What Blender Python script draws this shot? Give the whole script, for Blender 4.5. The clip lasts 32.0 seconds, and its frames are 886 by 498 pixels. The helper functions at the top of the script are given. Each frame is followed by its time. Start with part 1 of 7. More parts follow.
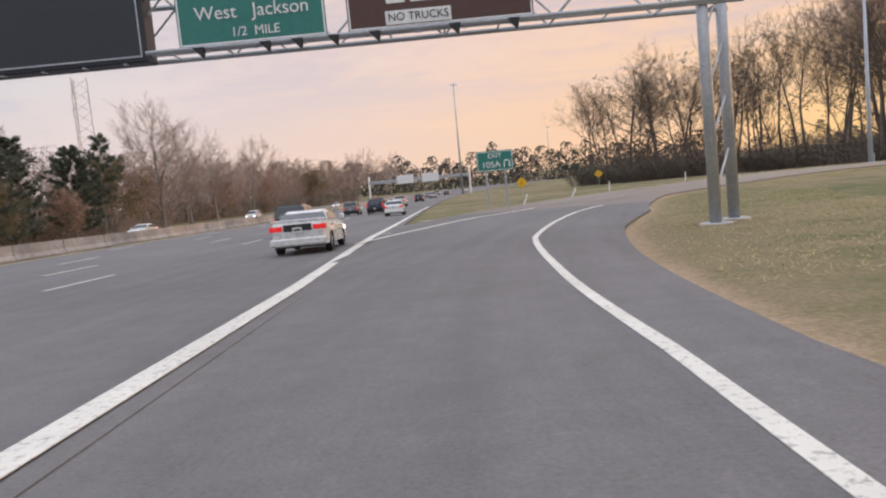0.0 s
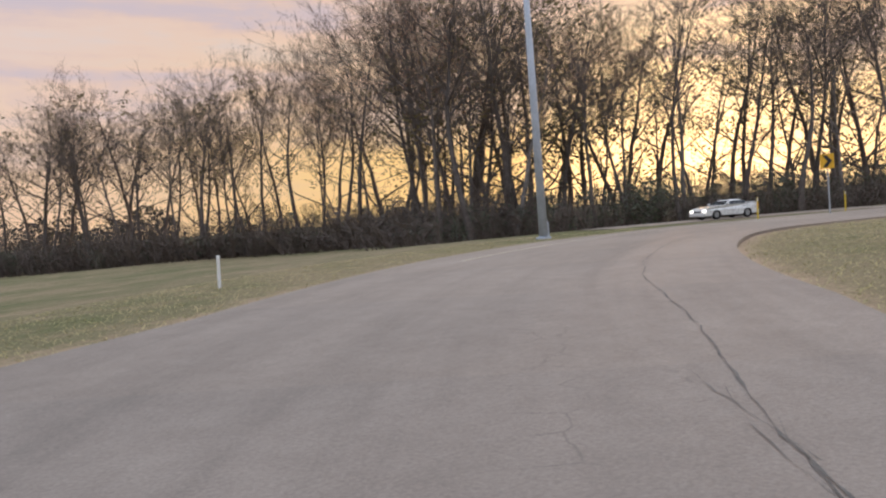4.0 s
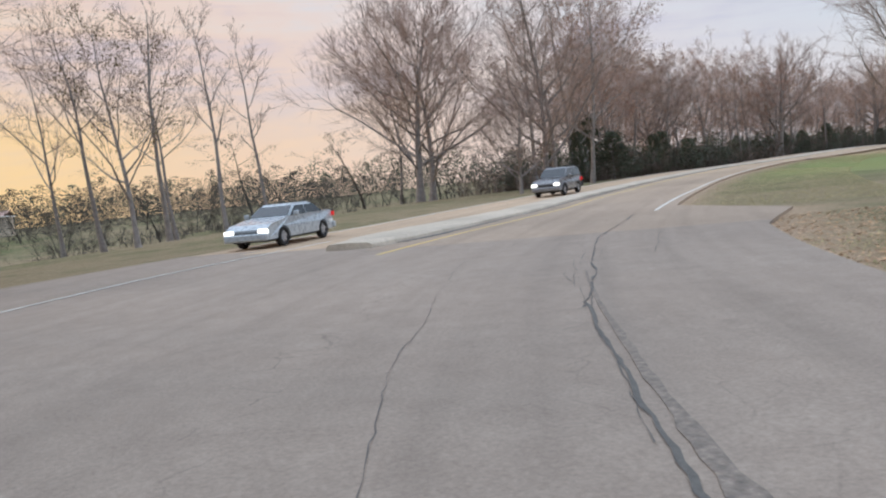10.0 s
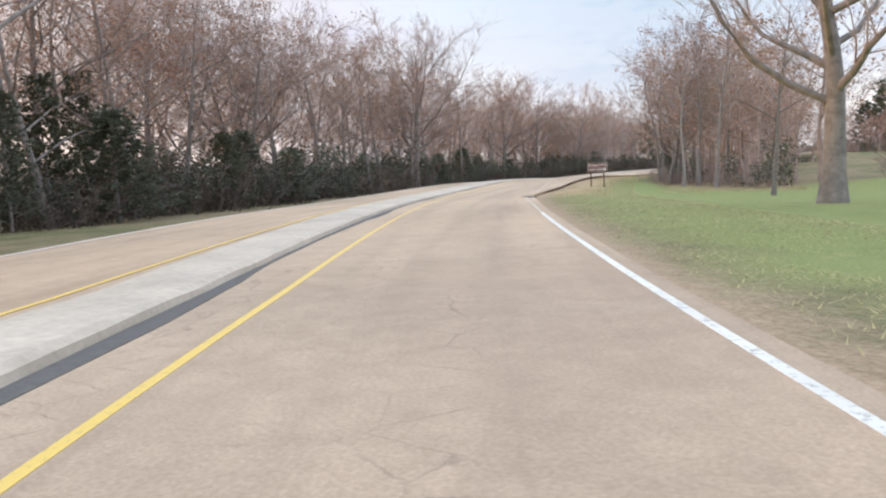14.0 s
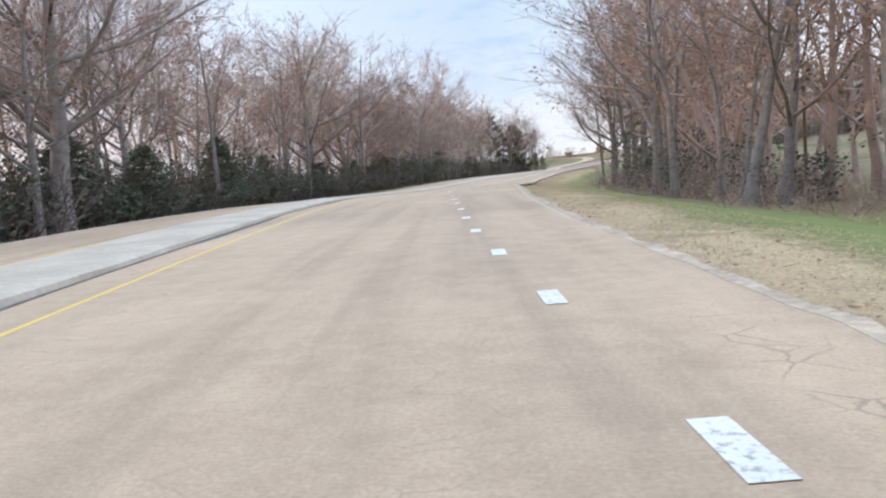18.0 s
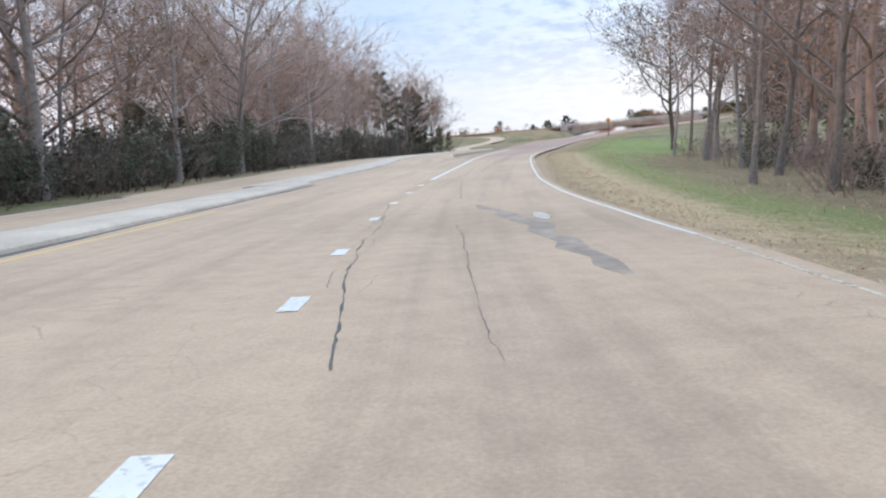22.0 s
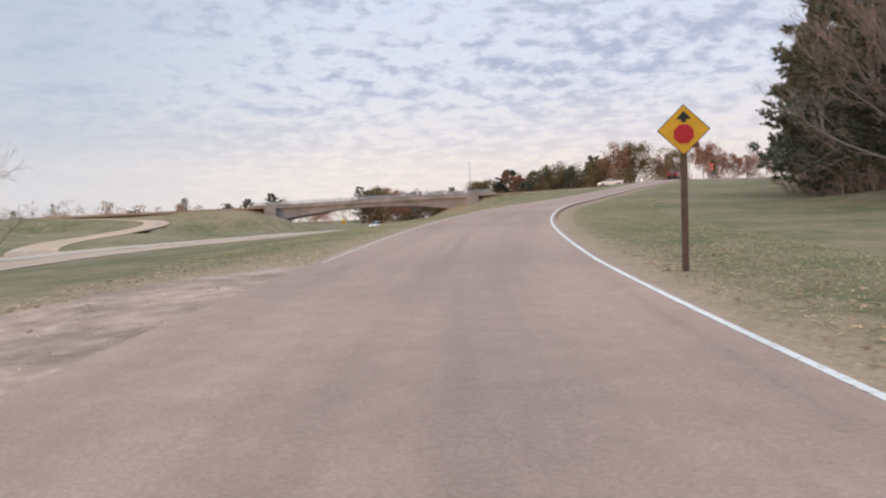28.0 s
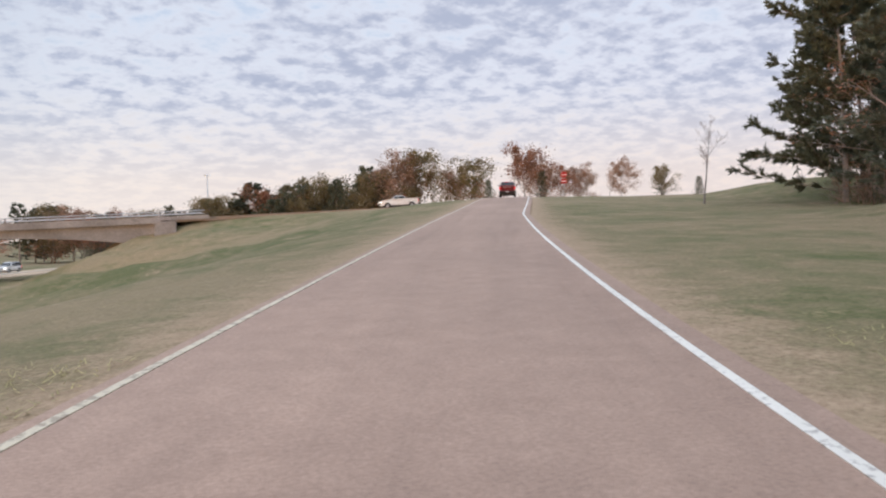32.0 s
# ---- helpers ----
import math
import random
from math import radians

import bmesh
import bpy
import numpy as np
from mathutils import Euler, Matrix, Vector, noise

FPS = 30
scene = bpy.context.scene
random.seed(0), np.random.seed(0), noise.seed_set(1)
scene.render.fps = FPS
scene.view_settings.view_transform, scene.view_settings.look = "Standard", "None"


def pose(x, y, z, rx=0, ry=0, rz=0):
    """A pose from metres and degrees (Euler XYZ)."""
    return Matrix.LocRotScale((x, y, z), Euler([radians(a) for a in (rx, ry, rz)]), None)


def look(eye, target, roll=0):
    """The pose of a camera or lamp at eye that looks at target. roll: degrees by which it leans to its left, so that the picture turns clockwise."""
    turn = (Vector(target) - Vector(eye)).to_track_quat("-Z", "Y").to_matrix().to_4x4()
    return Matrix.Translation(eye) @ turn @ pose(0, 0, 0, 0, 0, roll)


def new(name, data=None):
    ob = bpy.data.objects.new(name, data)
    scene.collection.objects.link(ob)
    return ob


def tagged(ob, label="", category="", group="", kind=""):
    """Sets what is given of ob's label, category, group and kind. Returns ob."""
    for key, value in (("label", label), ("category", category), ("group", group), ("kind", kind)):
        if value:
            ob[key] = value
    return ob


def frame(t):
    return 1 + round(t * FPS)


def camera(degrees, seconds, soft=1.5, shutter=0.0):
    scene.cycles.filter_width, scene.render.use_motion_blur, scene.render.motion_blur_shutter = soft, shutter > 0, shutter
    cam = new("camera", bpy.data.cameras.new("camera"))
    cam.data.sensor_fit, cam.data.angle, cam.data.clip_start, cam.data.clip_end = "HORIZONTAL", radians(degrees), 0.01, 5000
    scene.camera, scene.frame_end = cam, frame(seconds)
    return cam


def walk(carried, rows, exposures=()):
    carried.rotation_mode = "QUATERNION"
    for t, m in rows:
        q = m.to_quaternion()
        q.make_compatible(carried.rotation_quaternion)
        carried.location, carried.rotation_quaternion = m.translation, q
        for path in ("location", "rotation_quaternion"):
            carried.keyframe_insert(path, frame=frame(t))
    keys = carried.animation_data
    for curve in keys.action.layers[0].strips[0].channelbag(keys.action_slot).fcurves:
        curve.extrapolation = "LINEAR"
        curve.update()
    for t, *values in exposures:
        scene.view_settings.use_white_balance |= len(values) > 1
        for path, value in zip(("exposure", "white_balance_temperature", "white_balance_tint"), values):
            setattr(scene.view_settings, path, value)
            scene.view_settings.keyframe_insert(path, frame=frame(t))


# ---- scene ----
# ================= camera =================
cam = camera(60.4, 32.0, soft=2.2)
# seconds, eye, (tilt from straight down, turn, lean)
PATH = [
    (0, (0.00, -0.00, 1.40), (84.80, 0.30, -5.42)),
    (0.5, (0.32, 8.58, 1.19), (84.74, -2.11, -5.33)),
    (1, (1.14, 16.70, 0.99), (84.74, -5.34, -5.26)),
    (1.5, (2.36, 24.06, 0.84), (84.98, -9.35, -4.94)),
    (2, (3.95, 30.62, 0.72), (85.48, -14.15, -4.65)),
    (2.5, (5.63, 36.49, 0.66), (86.16, -19.27, -4.57)),
    (3, (7.83, 42.07, 0.59), (87.06, -25.75, -4.36)),
    (3.5, (10.52, 47.23, 0.57), (88.17, -32.97, -4.94)),
    (4, (13.83, 51.95, 0.57), (87.55, -41.13, -4.52)),
    (4.5, (17.78, 56.21, 0.58), (86.94, -48.71, -4.40)),
    (5, (22.24, 60.00, 0.60), (86.32, -55.19, -4.54)),
    (5.5, (27.11, 63.33, 0.60), (85.70, -61.11, -4.97)),
    (6, (32.24, 66.12, 0.58), (85.79, -68.04, -4.76)),
    (6.5, (37.64, 68.27, 0.53), (85.77, -74.81, -4.61)),
    (7, (43.20, 69.62, 0.46), (85.60, -81.85, -4.53)),
    (7.5, (48.97, 69.76, 0.37), (85.69, -89.59, -4.46)),
    (8, (54.79, 69.24, 0.29), (85.85, -96.88, -4.27)),
    (8.5, (60.61, 68.17, 0.22), (85.89, -103.59, -4.46)),
    (9, (66.38, 66.43, 0.17), (85.72, -110.21, -5.04)),
    (9.5, (71.98, 64.10, 0.11), (85.55, -116.12, -5.62)),
    (10, (77.25, 61.12, 0.06), (85.22, -122.18, -5.85)),
    (10.5, (82.22, 57.40, 0.01), (84.83, -128.31, -5.77)),
    (11, (87.05, 53.18, -0.05), (84.93, -132.70, -6.00)),
    (11.5, (91.61, 48.41, -0.08), (85.63, -137.05, -5.45)),
    (12, (95.85, 43.12, -0.07), (85.86, -141.56, -4.24)),
    (12.5, (99.93, 37.44, -0.02), (85.50, -144.78, -3.70)),
    (13, (103.97, 31.38, 0.03), (84.78, -147.05, -3.47)),
    (13.5, (107.90, 25.06, 0.09), (84.53, -148.96, -2.63)),
    (14, (111.64, 18.44, 0.14), (84.58, -151.00, -2.92)),
    (14.5, (115.20, 11.58, 0.20), (84.63, -152.60, -3.38)),
    (15, (118.63, 4.50, 0.24), (84.68, -153.70, -4.06)),
    (15.5, (121.95, -2.77, 0.27), (84.73, -154.68, -5.00)),
    (16, (125.31, -10.18, 0.27), (84.97, -156.41, -5.60)),
    (16.5, (128.37, -17.62, 0.24), (84.90, -158.85, -5.25)),
    (17, (131.36, -25.21, 0.19), (84.87, -161.19, -4.75)),
    (17.5, (134.10, -33.03, 0.17), (84.72, -163.03, -4.64)),
    (18, (136.55, -41.00, 0.21), (84.45, -164.40, -4.58)),
    (18.5, (138.84, -49.25, 0.29), (84.03, -165.79, -4.32)),
    (19, (140.90, -57.45, 0.37), (83.36, -166.75, -4.96)),
    (19.5, (142.88, -65.70, 0.46), (83.10, -167.34, -5.54)),
    (20, (144.77, -73.98, 0.51), (83.28, -167.89, -4.82)),
    (20.5, (146.71, -82.39, 0.51), (83.35, -168.92, -4.66)),
    (21, (148.51, -90.93, 0.46), (83.00, -170.16, -4.43)),
    (21.5, (149.97, -99.52, 0.36), (82.52, -171.48, -3.86)),
    (22, (151.15, -108.21, 0.22), (82.39, -173.10, -3.08)),
    (22.5, (152.17, -116.86, 0.07), (82.59, -174.74, -2.53)),
    (23, (153.09, -125.46, -0.04), (82.95, -176.32, -2.07)),
    (23.5, (153.54, -134.20, -0.06), (82.89, -178.00, -2.09)),
    (24, (153.70, -142.99, -0.00), (83.38, -179.40, -1.50)),
    (24.5, (153.63, -151.84, 0.10), (84.26, -180.83, -1.00)),
    (25, (153.65, -160.83, 0.23), (84.99, -180.71, -1.10)),
    (25.5, (153.62, -169.81, 0.38), (85.73, -181.56, -1.27)),
    (26, (153.22, -178.78, 0.56), (86.46, -184.23, -1.51)),
    (26.5, (152.22, -187.68, 0.75), (87.19, -187.97, -1.85)),
    (27, (150.82, -196.58, 0.97), (87.36, -190.34, -1.86)),
    (27.5, (149.03, -205.37, 1.23), (87.52, -192.81, -1.74)),
    (28, (146.85, -213.98, 1.55), (87.60, -195.30, -1.80)),
    (28.5, (144.24, -222.63, 1.85), (87.73, -197.69, -2.21)),
    (29, (141.34, -231.19, 2.14), (87.91, -200.11, -2.09)),
    (29.5, (138.14, -239.63, 2.44), (88.13, -202.42, -2.42)),
    (30, (134.62, -247.88, 2.74), (88.29, -204.69, -2.57)),
    (30.5, (130.78, -255.93, 3.07), (88.39, -206.92, -2.48)),
    (31, (126.55, -263.68, 3.40), (88.39, -209.04, -2.41)),
    (31.5, (121.97, -271.18, 3.74), (88.44, -211.09, -2.08)),
    (32, (117.10, -278.58, 4.07), (88.53, -212.87, -1.73)),
]
walk(cam, [(t, Matrix.Translation(eye) @ pose(0, 0, 0, 0, 0, turn) @ pose(0, 0, 0, tilt, 0, 0) @ pose(0, 0, 0, 0, 0, lean)) for t, eye, (tilt, turn, lean) in PATH], exposures=[(0.0, 0.0, 6600, 16), (3.5, -0.15, 6350, 15), (6.0, 0.05, 5780, 8.5), (10.0, 0.0, 5800, 8.5), (13.0, 0.42, 5950, 10), (18.0, 0.43, 5560, 8), (23.0, 0.36, 5470, 8), (27.0, 0.05, 6100, 12), (32.0, 0.05, 6150, 12.5)])

# ================= world, sun, exposure =================
SUN_AZ, SUN_EL = 61.0, 2.6          # degrees clockwise from +y, and above the horizon
sun_way = Vector((math.sin(radians(SUN_AZ)) * math.cos(radians(SUN_EL)), math.cos(radians(SUN_AZ)) * math.cos(radians(SUN_EL)), math.sin(radians(SUN_EL))))


def link(nt, a, b):
    nt.links.new(a, b)


def node(nt, kind, **values):
    n = nt.nodes.new(kind)
    for key, value in values.items():
        n.inputs[key].default_value = value
    return n


def ramp(nt, stops, mode="LINEAR"):
    n = nt.nodes.new("ShaderNodeValToRGB")
    n.color_ramp.interpolation = mode
    els = n.color_ramp.elements
    while len(els) < len(stops):
        els.new(0.5)
    for e, (p, c) in zip(els, stops):
        e.position = p
        e.color = (*c, 1) if len(c) == 3 else c
    return n


def math_node(nt, op, a, b=None, clamp=False):
    n = nt.nodes.new("ShaderNodeMath")
    n.operation, n.use_clamp = op, clamp
    for i, v in enumerate((a, b)):
        if v is None:
            continue
        if isinstance(v, (int, float)):
            n.inputs[i].default_value = v
        else:
            nt.links.new(v, n.inputs[i])
    return n.outputs[0]


def mix_node(nt, fac, a, b, mode="MIX"):
    n = nt.nodes.new("ShaderNodeMix")
    n.data_type, n.blend_type = "RGBA", mode
    for i, v in ((0, fac), (6, a), (7, b)):
        if isinstance(v, (int, float)):
            n.inputs[i].default_value = v
        elif isinstance(v, tuple):
            n.inputs[i].default_value = (*v, 1)
        else:
            nt.links.new(v, n.inputs[i])
    return n.outputs[2]


world = bpy.data.worlds.new("dusk_sky")
scene.world = world
world.use_nodes = True
wt = world.node_tree
wt.nodes.clear()
coord = wt.nodes.new("ShaderNodeTexCoord")
sep = wt.nodes.new("ShaderNodeSeparateXYZ")
link(wt, coord.outputs["Generated"], sep.inputs[0])
sky = wt.nodes.new("ShaderNodeTexSky")
sky.sky_type, sky.sun_disc = "NISHITA", False
sky.sun_elevation, sky.sun_rotation = radians(SUN_EL), radians(SUN_AZ)
sky.air_density, sky.dust_density, sky.ozone_density = 1.0, 2.0, 1.0
up = math_node(wt, "MAXIMUM", sep.outputs[2], 0.0)
# nearness to the sun, from 0 opposite it to 1 at its place
dot = wt.nodes.new("ShaderNodeVectorMath")
dot.operation = "DOT_PRODUCT"
link(wt, coord.outputs["Generated"], dot.inputs[0])
dot.inputs[1].default_value = sun_way
near = math_node(wt, "MULTIPLY_ADD", dot.outputs["Value"], 0.5)
near.node.inputs[2].default_value = 0.5
# the band along the horizon: pink and cream away from the sun, orange and gold towards it
horizon = ramp(wt, [(0.0, (1.0, 0.84, 0.73)), (0.20, (1.04, 0.90, 0.77)), (0.36, (0.84, 0.79, 0.74)), (0.55, (0.92, 0.79, 0.73)), (0.70, (1.02, 0.77, 0.60)), (0.84, (1.08, 0.73, 0.44)), (0.94, (1.12, 0.74, 0.30)), (0.985, (1.35, 0.88, 0.32)), (1.0, (3.6, 2.5, 1.1))])
link(wt, near, horizon.inputs[0])
# the clear sky higher up
upper = ramp(wt, [(0.0, (0.66, 0.74, 0.86)), (0.20, (0.62, 0.71, 0.83)), (0.36, (0.38, 0.50, 0.63)), (0.50, (0.66, 0.77, 0.85)), (0.72, (0.82, 0.82, 0.84)), (0.95, (0.82, 0.70, 0.68))])
link(wt, near, upper.inputs[0])
reach = math_node(wt, "SUBTRACT", 1.0, math_node(wt, "MULTIPLY", math_node(wt, "POWER", near, 4.0), 0.30))
height = math_node(wt, "MULTIPLY", up, reach)
climb_ = ramp(wt, [(0.0, (0, 0, 0)), (0.07, (0.06, 0.06, 0.06)), (0.13, (0.36, 0.36, 0.36)), (0.19, (0.80, 0.80, 0.80)), (0.26, (1, 1, 1))])
link(wt, height, climb_.inputs[0])
base = mix_node(wt, climb_.outputs[0], horizon.outputs[0], upper.outputs[0])
scaled_sky = mix_node(wt, 1.0, sky.outputs[0], (0.10, 0.10, 0.10), "MULTIPLY")
base = mix_node(wt, 0.12, base, scaled_sky)
# small puffs of a broken cloud sheet, laid on a plane high over the ground
lift = math_node(wt, "ADD", up, 0.24)
cx, cy = math_node(wt, "DIVIDE", sep.outputs[0], lift), math_node(wt, "DIVIDE", sep.outputs[1], lift)
plane = wt.nodes.new("ShaderNodeCombineXYZ")
link(wt, cx, plane.inputs[0])
link(wt, cy, plane.inputs[1])
puffs = node(wt, "ShaderNodeTexNoise", Scale=11.0, Detail=5.5, Roughness=0.58, Distortion=0.1)
sheet = node(wt, "ShaderNodeTexNoise", Scale=1.1, Detail=4.0, Roughness=0.55)
link(wt, plane.outputs[0], puffs.inputs["Vector"])
link(wt, plane.outputs[0], sheet.inputs["Vector"])
# long streaks that lie level over the horizon
level = wt.nodes.new("ShaderNodeMapping")
level.inputs["Scale"].default_value = (1.0, 1.0, 7.5)
link(wt, coord.outputs["Generated"], level.inputs["Vector"])
streaks = node(wt, "ShaderNodeTexNoise", Scale=1.9, Detail=6.0, Roughness=0.58, Distortion=0.5)
link(wt, level.outputs[0], streaks.inputs["Vector"])
sides = ramp(wt, [(0.20, (0, 0, 0)), (0.46, (1, 1, 1))])
link(wt, near, sides.inputs[0])
broken = math_node(wt, "ADD", math_node(wt, "MULTIPLY", puffs.outputs[0], 0.86), math_node(wt, "MULTIPLY", sheet.outputs[0], 0.38))
long_ = math_node(wt, "ADD", math_node(wt, "MULTIPLY", streaks.outputs[0], 1.0), math_node(wt, "MULTIPLY", puffs.outputs[0], 0.20))
pick = wt.nodes.new("ShaderNodeMix")
link(wt, sides.outputs[0], pick.inputs[0])
link(wt, broken, pick.inputs[2])
link(wt, long_, pick.inputs[3])
both = pick.outputs[0]
cover = ramp(wt, [(0.37, (0, 0, 0)), (0.67, (1, 1, 1))], "EASE")
link(wt, both, cover.inputs[0])
# cloud colour: bright rims, lavender bodies; mauve and rose towards the sun
rims = ramp(wt, [(0.0, (0.88, 0.87, 0.90)), (0.22, (0.88, 0.88, 0.89)), (0.36, (0.66, 0.68, 0.70)), (0.60, (0.80, 0.70, 0.66)), (0.80, (0.95, 0.66, 0.48)), (0.95, (1.05, 0.68, 0.38))])
body = ramp(wt, [(0.0, (0.45, 0.48, 0.58)), (0.22, (0.43, 0.47, 0.57)), (0.36, (0.46, 0.53, 0.62)), (0.60, (0.62, 0.58, 0.64)), (0.80, (0.66, 0.57, 0.60)), (0.95, (0.70, 0.57, 0.56))])
link(wt, near, rims.inputs[0])
link(wt, near, body.inputs[0])
depth_ = ramp(wt, [(0.46, (0, 0, 0)), (0.76, (1, 1, 1))], "EASE")
link(wt, both, depth_.inputs[0])
lit = mix_node(wt, depth_.outputs[0], rims.outputs[0], body.outputs[0])
fade = ramp(wt, [(0.0, (0.10, 0.10, 0.10)), (0.07, (0.24, 0.24, 0.24)), (0.12, (0.55, 0.55, 0.55)), (0.18, (1, 1, 1))])
link(wt, up, fade.inputs[0])
thick = math_node(wt, "MULTIPLY", math_node(wt, "MULTIPLY", cover.outputs[0], 0.92), fade.outputs[0])
sky_colour = mix_node(wt, thick, base, lit)
# the dome overhead is brighter than the low sky
zenith = ramp(wt, [(0.0, (0.85, 0.94, 1.08)), (0.5, (1.0, 1.1, 1.24)), (0.8, (1.32, 1.42, 1.57)), (1.0, (1.3, 1.4, 1.55))])
link(wt, up, zenith.inputs[0])
high = ramp(wt, [(0.32, (0, 0, 0)), (0.54, (1, 1, 1))])
link(wt, up, high.inputs[0])
sky_colour = mix_node(wt, high.outputs[0], sky_colour, zenith.outputs[0])
background = node(wt, "ShaderNodeBackground", Strength=1.0)
link(wt, sky_colour, background.inputs[0])
wout = wt.nodes.new("ShaderNodeOutputWorld")
link(wt, background.outputs[0], wout.inputs[0])

sun_data = bpy.data.lights.new("sun", "SUN")
sun_data.energy, sun_data.angle, sun_data.color = 1.6, radians(2.0), (1.0, 0.56, 0.28)
sun = new("sun", sun_data)
sun.matrix_world = look((0, 0, 60), Vector((0, 0, 60)) - sun_way)

# ================= materials =================


def material(name, stops, scale=3.0, detail=6.0, rough=0.8, bump=0.3, bump_scale=40.0, metal=0.0, big=0.0, big_scale=0.15, vary=0.0, coat=0.0, island=0.0, thin=0.0):
    """A surface whose colour runs through stops by fine noise, with large stains, and a bump of its own grain."""
    m = bpy.data.materials.new(name)
    m.use_nodes = True
    nt = m.node_tree
    p = nt.nodes["Principled BSDF"]
    tc = nt.nodes.new("ShaderNodeTexCoord")
    geo = nt.nodes.new("ShaderNodeNewGeometry")
    n1 = node(nt, "ShaderNodeTexNoise", Scale=scale, Detail=detail, Roughness=0.65)
    link(nt, geo.outputs["Position"] if vary == 0 else tc.outputs["Object"], n1.inputs["Vector"])
    r = ramp(nt, stops)
    link(nt, n1.outputs[0], r.inputs[0])
    colour = r.outputs[0]
    if big:
        n2 = node(nt, "ShaderNodeTexNoise", Scale=big_scale, Detail=4.0, Roughness=0.6)
        link(nt, geo.outputs["Position"], n2.inputs["Vector"])
        r2 = ramp(nt, [(0.35, (1 - big,) * 3), (0.65, (1 + big * 0.6,) * 3)])
        link(nt, n2.outputs[0], r2.inputs[0])
        colour = mix_node(nt, 1.0, colour, r2.outputs[0], "MULTIPLY")
    if vary:
        oi = nt.nodes.new("ShaderNodeObjectInfo")
        r3 = ramp(nt, [(0.0, (1 - vary,) * 3), (1.0, (1 + vary * 0.5,) * 3)])
        link(nt, oi.outputs["Random"], r3.inputs[0])
        colour = mix_node(nt, 1.0, colour, r3.outputs[0], "MULTIPLY")
    if island:
        r4 = ramp(nt, [(0.0, (1 - island, 1 - island, 1 - island)), (0.6, (1, 1, 1)), (1.0, (1 + island, 1 + island * 0.8, 1 + island * 0.5))])
        link(nt, geo.outputs["Random Per Island"], r4.inputs[0])
        colour = mix_node(nt, 1.0, colour, r4.outputs[0], "MULTIPLY")
    link(nt, colour, p.inputs["Base Color"])
    p.inputs["Metallic"].default_value = metal
    rn = node(nt, "ShaderNodeMapRange")
    rn.inputs["To Min"].default_value, rn.inputs["To Max"].default_value = max(0.02, rough - 0.1), min(1, rough + 0.1)
    link(nt, n1.outputs[0], rn.inputs[0])
    link(nt, rn.outputs[0], p.inputs["Roughness"])
    p.inputs["Coat Weight"].default_value = coat
    if thin:
        tr = nt.nodes.new("ShaderNodeBsdfTranslucent")
        link(nt, colour, tr.inputs[0])
        mx = node(nt, "ShaderNodeMixShader", Fac=thin)
        link(nt, p.outputs[0], mx.inputs[1])
        link(nt, tr.outputs[0], mx.inputs[2])
        link(nt, mx.outputs[0], nt.nodes["Material Output"].inputs[0])
    if bump:
        n3 = node(nt, "ShaderNodeTexNoise", Scale=bump_scale, Detail=5.0)
        link(nt, geo.outputs["Position"] if vary == 0 else tc.outputs["Object"], n3.inputs["Vector"])
        b = node(nt, "ShaderNodeBump", Strength=bump, Distance=0.02)
        link(nt, n3.outputs[0], b.inputs["Height"])
        link(nt, b.outputs[0], p.inputs["Normal"])
    return m


def plain(name, colour, rough=0.5, metal=0.0, coat=0.0, grain=0.12):
    lo, hi = tuple(c * (1 - grain) for c in colour), tuple(min(1, c * (1 + grain)) for c in colour)
    return material(name, [(0.3, lo), (0.7, hi)], scale=6.0, rough=rough, metal=metal, bump=0.04, coat=coat, vary=0.001)


def lamp_glass(name, colour, power):
    m = plain(name, colour, 0.25)
    p = m.node_tree.nodes["Principled BSDF"]
    p.inputs["Emission Color"].default_value = (*colour, 1)
    p.inputs["Emission Strength"].default_value = power
    return m


def window_glass(name, tint=(0.03, 0.035, 0.04)):
    m = plain(name, tint, 0.06)
    m.node_tree.nodes["Principled BSDF"].inputs["Specular IOR Level"].default_value = 0.7
    return m


